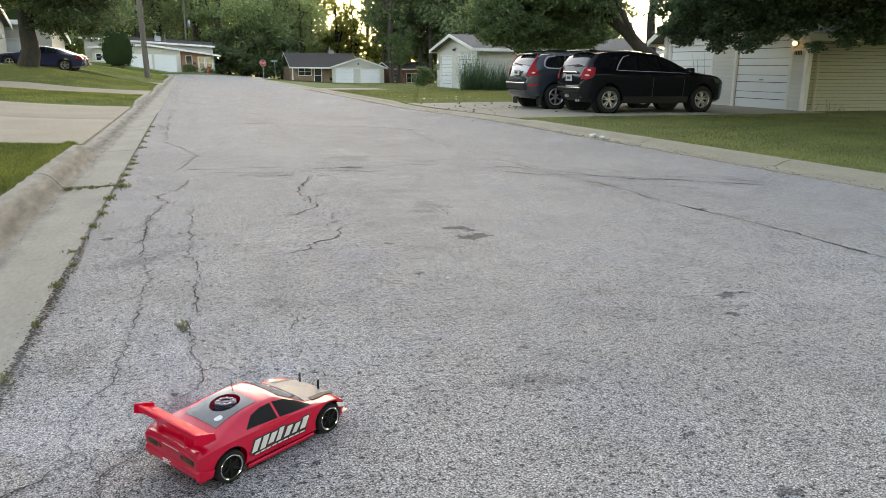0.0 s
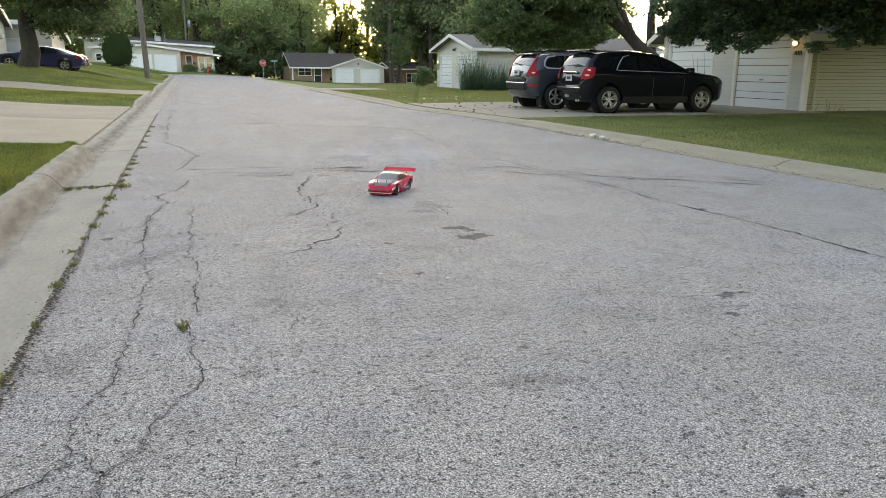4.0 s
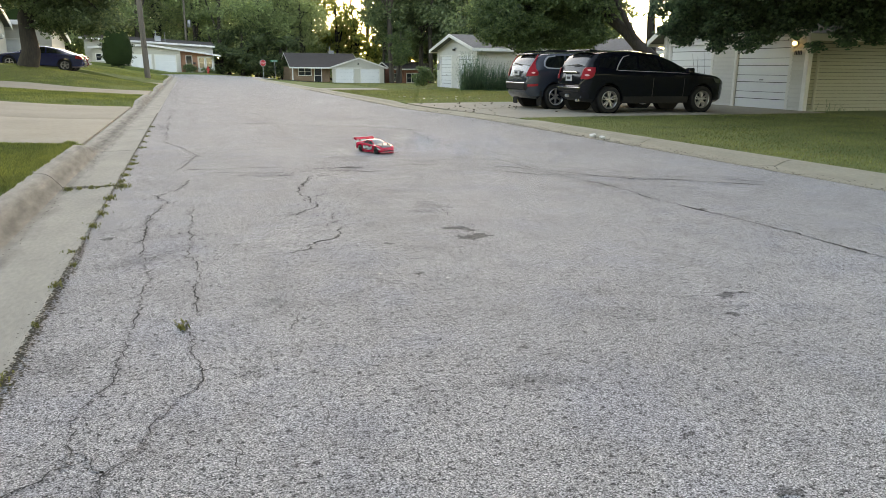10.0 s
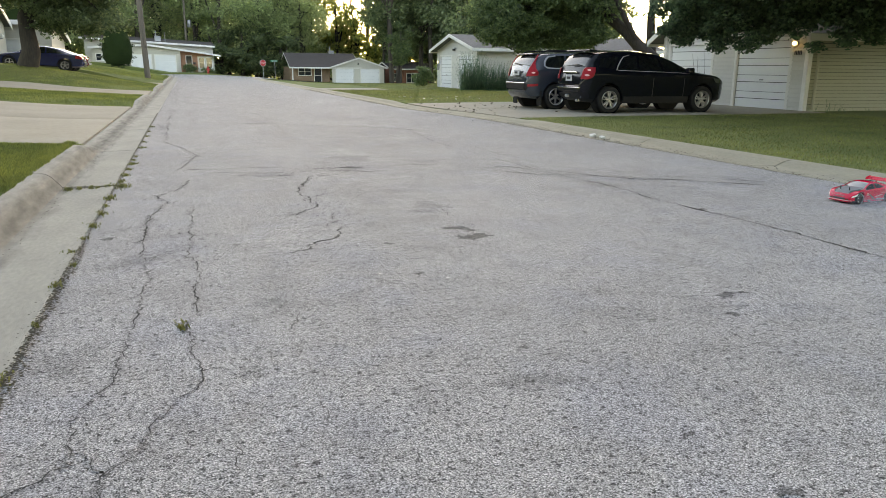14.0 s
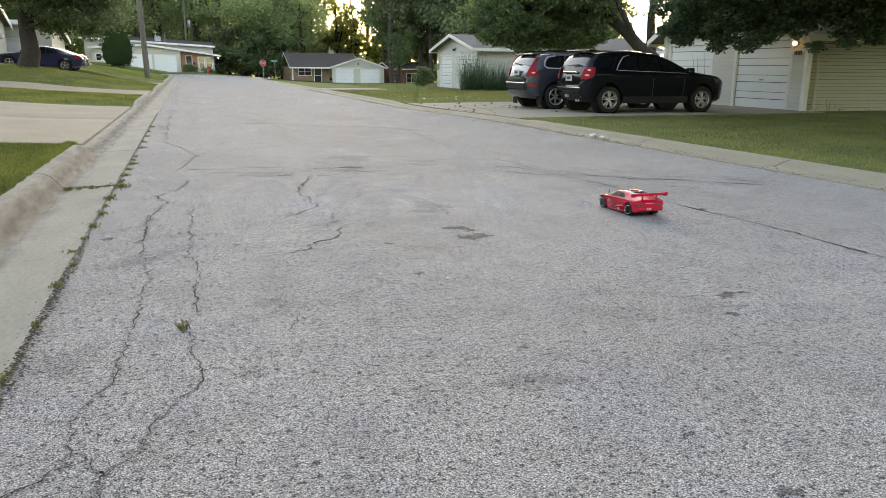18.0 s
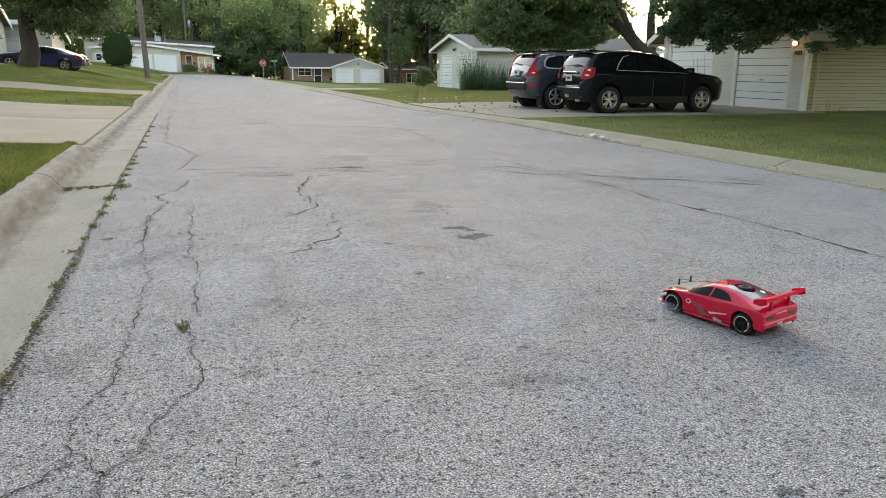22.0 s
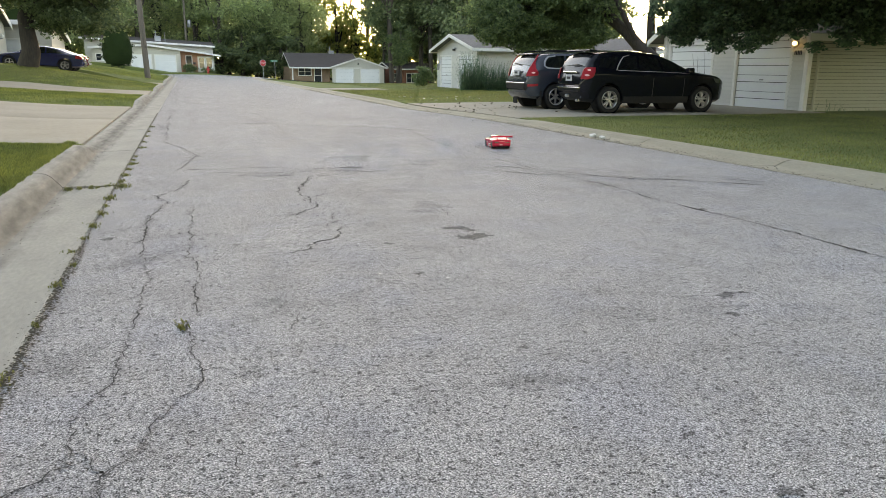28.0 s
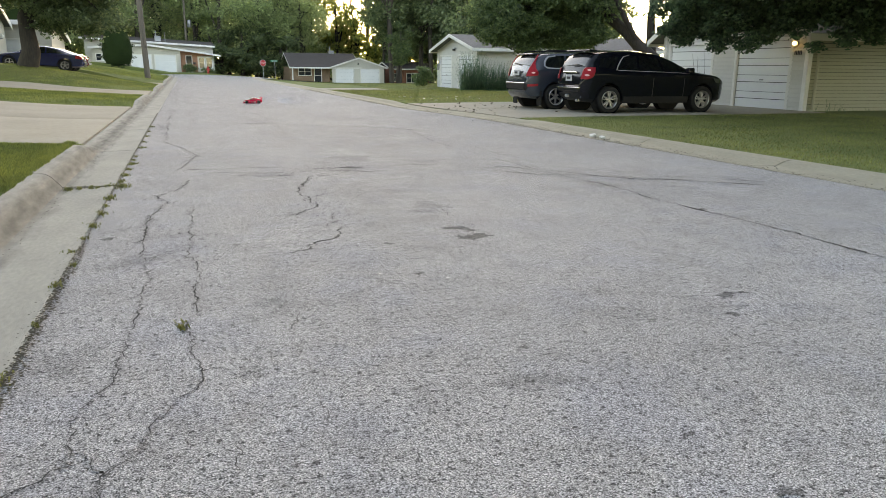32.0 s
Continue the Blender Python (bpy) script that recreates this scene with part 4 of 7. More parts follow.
def cut_arches(me, wheels, r, w, hole=None):
    """Wheel arches cut out of a body mesh, and a round hole sunk from above (x, radius, floor)."""
    tmp = new("tmp_body", me)
    cut = Geo()
    for x, y in wheels:
        cut.lathe([(0.0, -w), (r, -w), (r, w), (0.0, w)], 28, pose(x, y, r * 0.93, 90))
    if hole:
        cut.lathe([(0.0, hole[2]), (hole[1], hole[2]), (hole[1], 0.3), (0.0, 0.3)], 32, pose(hole[0], 0.0007, 0))
    c = new("tmp_cut", cut.mesh("tmp_cut"))
    bm = bmesh.new()
    bm.from_mesh(c.data)
    bmesh.ops.remove_doubles(bm, verts=bm.verts, dist=1e-5)
    bmesh.ops.recalc_face_normals(bm, faces=bm.faces)
    bm.to_mesh(c.data)
    bm.free()
    mod = tmp.modifiers.new("cut", "BOOLEAN")
    mod.operation, mod.object, mod.solver = "DIFFERENCE", c, "EXACT"
    out = bpy.data.meshes.new_from_object(tmp.evaluated_get(bpy.context.evaluated_depsgraph_get()))
    bpy.data.objects.remove(tmp)
    bpy.data.objects.remove(c)
    out.set_sharp_from_angle(angle=radians(35))
    return out


def bore(me, x, y, r, z0, z1, material):
    """A round hole sunk into a mesh from above."""
    tmp = new("tmp_body", me)
    c = new("tmp_cut", Geo().lathe([(0.0, z0), (r, z0), (r, z1), (0.0, z1)], 32, pose(x, y, 0)).mesh("tmp_cut"))
    bm = bmesh.new()
    bm.from_mesh(c.data)
    bmesh.ops.remove_doubles(bm, verts=bm.verts, dist=1e-5)
    bmesh.ops.recalc_face_normals(bm, faces=bm.faces)
    bm.to_mesh(c.data)
    bm.free()
    mod = tmp.modifiers.new("cut", "BOOLEAN")
    mod.operation, mod.object, mod.solver = "DIFFERENCE", c, "EXACT"
    out = bpy.data.meshes.new_from_object(tmp.evaluated_get(bpy.context.evaluated_depsgraph_get()))
    bpy.data.objects.remove(tmp)
    bpy.data.objects.remove(c)
    out.materials.clear()
    out.materials.append(material)
    out.set_sharp_from_angle(angle=radians(35))
    return out


def wheel_meshes(r, w, spokes, rim_mat, hub_mat, rimfrac=0.66, dish=0.3, twin=0.0):
    """The rim with its spokes, and the tyre; the axle runs along y, outside at -y."""
    m = pose(0, 0, 0, 90)
    rr = r * rimfrac
    tyre = Geo().lathe([(rr, -w / 2 + 0.06 * r), (rr * 1.06, -w / 2), (r * 0.93, -w / 2 + 0.02 * r), (r * 0.985, -w / 2 + 0.1 * r), (r, -w / 4), (r, w / 4), (r * 0.985, w / 2 - 0.1 * r), (r * 0.93, w / 2 - 0.02 * r), (rr * 1.06, w / 2), (rr, w / 2 - 0.06 * r)], 32, m, closed=True).mesh("tyre", RUBBER, True)
    rim = Geo()
    # the lathe's +z turns into -y: the outer face
    o = w / 2
    rim.lathe([(rr * 0.97, o - 0.03 * r), (rr * 1.03, o), (rr * 0.99, o + 0.015 * r), (rr * 0.93, o - 0.02 * r), (rr * 0.9, o - dish * r), (rr * 0.9, -o + 0.06 * r), (rr * 0.98, -o + 0.04 * r)], 32, m)
    rim.lathe([(0.0, o - 0.05 * r), (rr * 0.16, o - 0.05 * r), (rr * 0.2, o - 0.12 * r), (rr * 0.22, o - dish * r)], 16, m)
    for i in range(spokes):
        a = 360 * (i // 2 * 2) / spokes + (twin if i % 2 else -twin) if twin else 360 * i / spokes
        h = (0.065 if twin else 0.09) * rr
        rim.cbox(-h, h, rr * 0.12, rr * 0.95, o - dish * r * 0.9, o - 0.06 * r, 0.03 * rr, m @ pose(0, 0, 0, 0, 0, a))
    back = Geo().lathe([(0.0, o - dish * r), (rr * 0.93, o - dish * r - 0.001)], 24, m).mesh("disc", hub_mat)
    return rim.mesh("wheel", rim_mat, True), tyre, back


def add_wheel(parent, meshes, x, y, z, flip, label=""):
    w = part("wheel", meshes[0], None, parent, label, at=pose(x, y, z, 0, 0, 180 if flip else 0))
    part("tyre", meshes[1], None, w)
    part("brake_disc", meshes[2], None, w)
    return w


def side_windows(car, sh, windows, side, mat_, lift=0.006):
    for lo, hi in windows:
        part("side_window", sh.side_patch(lo, hi, side, lift), mat_, car, smooth=True)


def car_common(car, sh, paint, wheels, r, w, spokes, arch=1.16, twin=0.0):
    me = cut_arches(sh.body().mesh("body", paint, True), wheels, r * arch, w * 0.75)
    me.materials.clear()
    me.materials.append(paint)
    body = part("body", me, None, car)
    for x, y in wheels:
        well = Geo().lathe([(0.0, -w * 0.5), (r * arch * 0.99, -w * 0.5), (r * arch * 0.99, w * 0.55)], 24, pose(x, y * 0.9, r * 0.99, -90 if y > 0 else 90))
        part("wheel_well", well, PLASTIC, car)
    ms = wheel_meshes(r, w, spokes, ALLOY, PLASTIC, twin=twin)
    for x, y in wheels:
        add_wheel(car, ms, x, y, r, y > 0, "alloy wheel")
    return body


def suv_black():
    car = thing("parked_suv", pose(11.7, 17.56, 0.075, 0, 0, 0), "glossy black SUV parked on the concrete driveway", "car", "parked cars")
    sh = Shell([(-2.156, 0.48, 0.72, 0.774, 0.585, 0.546), (-2.114, 0.36, 0.93, 0.993, 0.751, 0.682), (-2.03, 0.3, 1.02, 1.182, 0.848, 0.682), (-1.924, 0.27, 1.05, 1.41, 0.892, 0.663), (-1.749, 0.26, 1.06, 1.535, 0.897, 0.624), (-1.3, 0.25, 1.05, 1.59, 0.897, 0.614), (-0.5, 0.24, 1.02, 1.59, 0.897, 0.614), (0.1, 0.24, 1.0, 1.53, 0.897, 0.605), (0.6, 0.24, 0.99, 1.36, 0.897, 0.605), (1.1, 0.24, 0.98, 1.135, 0.897, 0.663), (1.35, 0.24, 0.97, 1.075, 0.892, 0.702), (1.95, 0.25, 0.92, 1.0, 0.848, 0.722), (2.2, 0.28, 0.82, 0.883, 0.722, 0.624), (2.385, 0.4, 0.6, 0.672, 0.487, 0.409)])
    wheels = [(x, s * 0.79) for x in (-1.43, 1.43) for s in (-1, 1)]
    car_common(car, sh, BLACKCAR, wheels, 0.34, 0.23, 10, twin=12.0)
    for s in (-1, 1):
        side_windows(car, sh, [([(-1.22, 1.1), (-0.62, 1.08)], [(-0.95, 1.42), (-0.58, 1.45)]), ([(-0.56, 1.08), (0.14, 1.06)], [(-0.52, 1.45), (0.04, 1.42)]), ([(0.2, 1.06), (0.95, 1.04)], [(0.1, 1.42), (0.38, 1.35)])], s, AUTOGLASS)
        part("quarter_window", sh.side_patch([(-1.749, 1.16), (-1.32, 1.11)], [(-1.650, 1.38), (-1.12, 1.43)], s, 0.004), AUTOGLASS, car, smooth=True)
        part("sill_cladding", sh.side_patch([(-1.0, 0.25), (1.0, 0.25)], [(-1.0, 0.42), (1.0, 0.42)], s, 0.012), PLASTIC, car, smooth=True)
        for lo, hi in (([(-1.25, 1.09), (-1.19, 1.075), (-0.6, 1.06), (0.3, 1.035), (1.0, 1.01)], [(-1.25, 1.1), (-1.18, 1.087), (-0.6, 1.072), (0.3, 1.047), (1.0, 1.022)]), ([(-1.26, 1.09), (-1.2, 1.19), (-1.1, 1.32), (-0.98, 1.43), (-0.8, 1.47)], [(-1.24, 1.09), (-1.18, 1.18), (-1.085, 1.305), (-0.97, 1.415), (-0.8, 1.456)])):
            part("window_trim", sh.side_patch(lo, hi, s, 0.009, 24, 1), ALUTRIM, car, "thin bright window trim", smooth=True)
        for a in (-0.34, 0.62):
            part("door_handle", sh.side_patch([(a - 0.13, 0.93), (a + 0.1, 0.93)], [(a - 0.13, 0.965), (a + 0.1, 0.965)], s, 0.025), BLACKCAR, car, smooth=True)
            part("door_seam", sh.side_patch([(a + 0.2, 0.42), (a + 0.212, 0.42)], [(a + 0.2, 1.05), (a + 0.212, 1.05)], s, 0.003, 2), INK, car)
        tl = part("tail_light", sh.side_patch([(-2.125, 0.86), (-2.06, 0.85), (-1.99, 0.87), (-1.92, 0.93)], [(-2.075, 1.1), (-2.03, 1.145), (-1.94, 1.155), (-1.85, 1.145)], s, 0.018, 16, 6), TAILRED, car, "red tail light", smooth=True)
        for a, c in ((-2.05, 0.95), (-2.0, 1.08)):
            part("lens_ring", sh.side_patch([(a - 0.03, c), (a - 0.012, c - 0.02), (a + 0.012, c - 0.02), (a + 0.03, c)], [(a - 0.03, c + 0.008), (a - 0.012, c + 0.028), (a + 0.012, c + 0.028), (a + 0.03, c + 0.008)], s, 0.022, 9, 3), RCPINK, tl, "pale inner lens", smooth=True)
        part("head_light", sh.side_patch([(1.85, 0.78), (2.25, 0.74)], [(1.75, 0.9), (2.2, 0.82)], s, 0.014), GLASS_W, car, "clear headlight", smooth=True)
        mir = part("wing_mirror", Geo().cbox(0.82, 1.0, s * 0.98 - 0.1, s * 0.98 + 0.1, 1.02, 1.16, 0.03), BLACKCAR, car)
    part("rear_window", sh.top_patch(-2.015, -1.810, 0.86, 0.9, 0.008), GLASS_W, car, "rear window", smooth=True)
    part("wiper", Geo().tube([(-2.068, 0.0, 1.2), (-2.053, -0.35, 1.22)], 0.014, 6), INK, car)
    part("windscreen", sh.top_patch(0.45, 1.22, 0.95, 0.98, 0.006), AUTOGLASS, car, smooth=True)
    part("spoiler", Geo().cbox(-1.939, -1.673, -0.6, 0.6, 1.55, 1.59, 0.015), BLACKCAR, car)
    part("chrome_bar", Geo().cbox(-2.144, -2.091, -0.36, 0.36, 1.0, 1.05, 0.012), CHROME, car, "chrome tailgate bar")
    part("bumper", Geo().cbox(-2.182, -2.053, -0.62, 0.62, 0.5, 0.72, 0.06), BLACKCAR, car)
    part("bumper_trim", Geo().cbox(-2.188, -2.076, -0.6, 0.6, 0.62, 0.65, 0.008), CHROME, car)
    plate = part("number_plate", Geo().cbox(-2.156, -2.137, -0.16, 0.16, 0.8, 0.96, 0.005), PLATE, car, "white plate with plain bars")
    part("plate_bar", Geo().box(-2.159, -2.156, -0.1, 0.1, 0.85, 0.91), INK, plate)
    part("tow_hitch", Geo().cbox(-2.228, -2.129, -0.05, 0.05, 0.38, 0.46, 0.015), STEEL, car)
    part("exhaust", Geo().tube([(-2.091, -0.5, 0.32), (-2.182, -0.5, 0.32)], 0.04, 10), CHROME, car)
    return car


suv_black()


def suv_blue():
    car = thing("parked_suv", pose(11.3, 19.75, 0.07, 0, 0, 0), "dark slate-blue SUV with tall red tail lights on the driveway", "car", "parked cars")
    sh = Shell([(-2.264, 0.46, 0.72, 0.777, 0.608, 0.568), (-2.213, 0.36, 0.95, 1.016, 0.784, 0.706), (-2.144, 0.3, 1.06, 1.24, 0.902, 0.725), (-2.041, 0.28, 1.08, 1.4, 0.921, 0.686), (-1.877, 0.27, 1.08, 1.525, 0.926, 0.657), (-1.4, 0.26, 1.07, 1.575, 0.926, 0.647), (-0.3, 0.25, 1.05, 1.59, 0.926, 0.647), (0.4, 0.25, 1.03, 1.54, 0.926, 0.637), (0.85, 0.25, 1.02, 1.32, 0.921, 0.647), (1.25, 0.25, 1.01, 1.133, 0.921, 0.706), (2.05, 0.26, 0.96, 1.017, 0.882, 0.745), (2.3, 0.3, 0.84, 0.897, 0.804, 0.686), (2.4, 0.4, 0.62, 0.696, 0.686, 0.588)])
    wheels = [(x, s * 0.81) for x in (-1.43, 1.43) for s in (-1, 1)]
    car_common(car, sh, BLUECAR, wheels, 0.345, 0.24, 6)
    for s in (-1, 1):
        side_windows(car, sh, [([(-1.78, 1.2), (-1.7, 1.14), (-1.45, 1.13), (-1.16, 1.12)], [(-1.72, 1.36), (-1.62, 1.43), (-1.4, 1.46), (-1.13, 1.47)]), ([(-1.09, 1.12), (-0.32, 1.1)], [(-1.06, 1.475), (-0.32, 1.49)]), ([(-0.24, 1.1), (0.9, 1.08)], [(-0.26, 1.49), (0.4, 1.44)])], s, AUTOGLASS)
        for lo, hi in (([(-1.82, 1.19), (-1.73, 1.118), (-1.45, 1.105), (0.0, 1.085), (0.95, 1.06)], [(-1.79, 1.2), (-1.7, 1.15), (-1.45, 1.136), (0.0, 1.114), (0.95, 1.089)]), ([(-1.82, 1.19), (-1.79, 1.3), (-1.74, 1.38), (-1.64, 1.45), (-1.4, 1.48)], [(-1.775, 1.19), (-1.75, 1.28), (-1.7, 1.35), (-1.62, 1.42), (-1.4, 1.452)])):
            part("window_trim", sh.side_patch(lo, hi, s, 0.009, 24, 1), ALUTRIM, car, "thin bright window trim", smooth=True)
        part("tail_light", sh.side_patch([(-2.23, 0.9), (-2.22, 1.0), (-2.17, 1.13), (-2.09, 1.27), (-2.0, 1.4), (-1.93, 1.49)], [(-2.02, 0.92), (-2.01, 1.0), (-2.06, 1.11), (-2.05, 1.25), (-1.97, 1.4), (-1.9, 1.49)], s, 0.016, 24, 6), TAILRED, car, "tall red tail light", smooth=True)
        part("indicator", sh.side_patch([(-2.16, 0.985), (-2.13, 0.975), (-2.1, 0.985)], [(-2.155, 1.015), (-2.13, 1.025), (-2.1, 1.015)], s, 0.021), RCPINK, car, "pale round lens", smooth=True)
        part("reflector", sh.side_patch([(-2.230, 0.62), (-2.006, 0.64)], [(-2.230, 0.68), (-2.006, 0.7)], s, 0.012), TAILRED, car)
        part("sill_cladding", sh.side_patch([(-1.0, 0.27), (1.0, 0.27)], [(-1.0, 0.48), (1.0, 0.48)], s, 0.014), PLASTIC, car, smooth=True)
        part("wing_mirror", Geo().cbox(0.85, 1.03, s * 1.0 - 0.1, s * 1.0 + 0.1, 1.06, 1.22, 0.03), BLUECAR, car)
        part("roof_rail", Geo().tube([(-1.75, s * 0.62, 1.56), (-1.6, s * 0.62, 1.61), (0.1, s * 0.6, 1.625), (0.3, s * 0.6, 1.56)], 0.02, 6), PLASTIC, car)
        for a in (-0.45, 0.62):
            part("door_handle", sh.side_patch([(a - 0.13, 0.93), (a + 0.1, 0.93)], [(a - 0.13, 0.965), (a + 0.1, 0.965)], s, 0.025), BLUECAR, car, smooth=True)
    part("rear_window", sh.top_patch(-2.127, -1.903, 0.86, 0.9, 0.008), GLASS_W, car, "rear window", smooth=True)
    part("windscreen", sh.top_patch(0.5, 1.25, 0.95, 0.98, 0.006), AUTOGLASS, car, smooth=True)
    part("spoiler", Geo().cbox(-2.02, -1.791, -0.56, 0.56, 1.5, 1.53, 0.015), BLUECAR, car)
    part("wiper", Geo().tube([(-2.165, 0.0, 1.235), (-2.14, 0.4, 1.265)], 0.014, 6), INK, car)
    part("bumper", Geo().cbox(-2.307, -2.135, -0.68, 0.68, 0.48, 0.76, 0.08), PLASTIC, car)
    part("bumper_trim", Geo().cbox(-2.313, -2.178, -0.64, 0.64, 0.7, 0.73, 0.008), CHROME, car)
    plate = part("number_plate", Geo().cbox(-2.273, -2.238, -0.16, 0.16, 0.92, 1.08, 0.005), PLATE, car, "white plate with plain bars")
    part("plate_bar", Geo().box(-2.277, -2.273, -0.1, 0.1, 0.97, 1.03), INK, plate)
    for s in (-1, 1):
        part("mud_flap", Geo().cbox(-1.92, -1.89, s * 0.8 - 0.14, s * 0.8 + 0.14, 0.1, 0.5, 0.01), PLASTIC, car)
    return car


suv_blue()

SEDAN = [(-2.4, 0.42, 0.68, 0.74, 0.74, 0.62), (-2.33, 0.3, 0.86, 0.92, 0.84, 0.68), (-2.1, 0.24, 0.93, 1.0, 0.88, 0.66), (-1.7, 0.22, 0.94, 1.06, 0.9, 0.6), (-1.1, 0.2, 0.93, 1.26, 0.91, 0.56), (-0.5, 0.2, 0.92, 1.36, 0.91, 0.55), (0.1, 0.2, 0.91, 1.36, 0.91, 0.56), (0.6, 0.2, 0.9, 1.22, 0.91, 0.6), (1.1, 0.2, 0.88, 0.98, 0.9, 0.68), (2.0, 0.22, 0.74, 0.8, 0.86, 0.7), (2.4, 0.3, 0.56, 0.62, 0.7, 0.6)]


def sedan(m, paint, label):
    car = thing("parked_sedan", m, label, "car", "parked cars")
    sh = Shell(SEDAN)
    car_common(car, sh, paint, [(x, s * 0.77) for x in (-1.42, 1.42) for s in (-1, 1)], 0.33, 0.22, 5)
    for s in (-1, 1):
        side_windows(car, sh, [([(-1.55, 0.98), (-0.5, 0.96)], [(-1.0, 1.19), (-0.48, 1.28)]), ([(-0.42, 0.96), (0.85, 0.93)], [(-0.42, 1.29), (0.3, 1.27)])], s, AUTOGLASS)
        part("tail_light", sh.side_patch([(-2.34, 0.72), (-2.0, 0.74)], [(-2.31, 0.88), (-2.0, 0.9)], s, 0.014), TAILRED, car, "red tail light", smooth=True)
        part("wing_mirror", Geo().cbox(0.7, 0.85, s * 0.96 - 0.09, s * 0.96 + 0.09, 0.9, 1.03, 0.03), paint, car)
    part("rear_window", sh.top_patch(-1.75, -0.95, 0.9, 0.92, 0.006), AUTOGLASS, car, smooth=True)
    part("windscreen", sh.top_patch(0.3, 1.1, 0.94, 0.96, 0.006), AUTOGLASS, car, smooth=True)
    part("bumper", Geo().cbox(-2.45, -2.25, -0.78, 0.78, 0.36, 0.6, 0.06), paint, car)
    plate = part("number_plate", Geo().cbox(-2.44, -2.38, -0.16, 0.16, 0.64, 0.78, 0.005), PLATE, car)
    return car


sedan(pose(-8.05, 49.3, land(-8.05, 49.3) + 0.01, 0, -3, 180), NAVYCAR, "dark navy sedan parked on a driveway")
sedan(pose(-8.15, 52.3, land(-8.15, 52.3) + 0.01, 0, -3, 180), REDCAR, "maroon sedan parked behind the navy one")


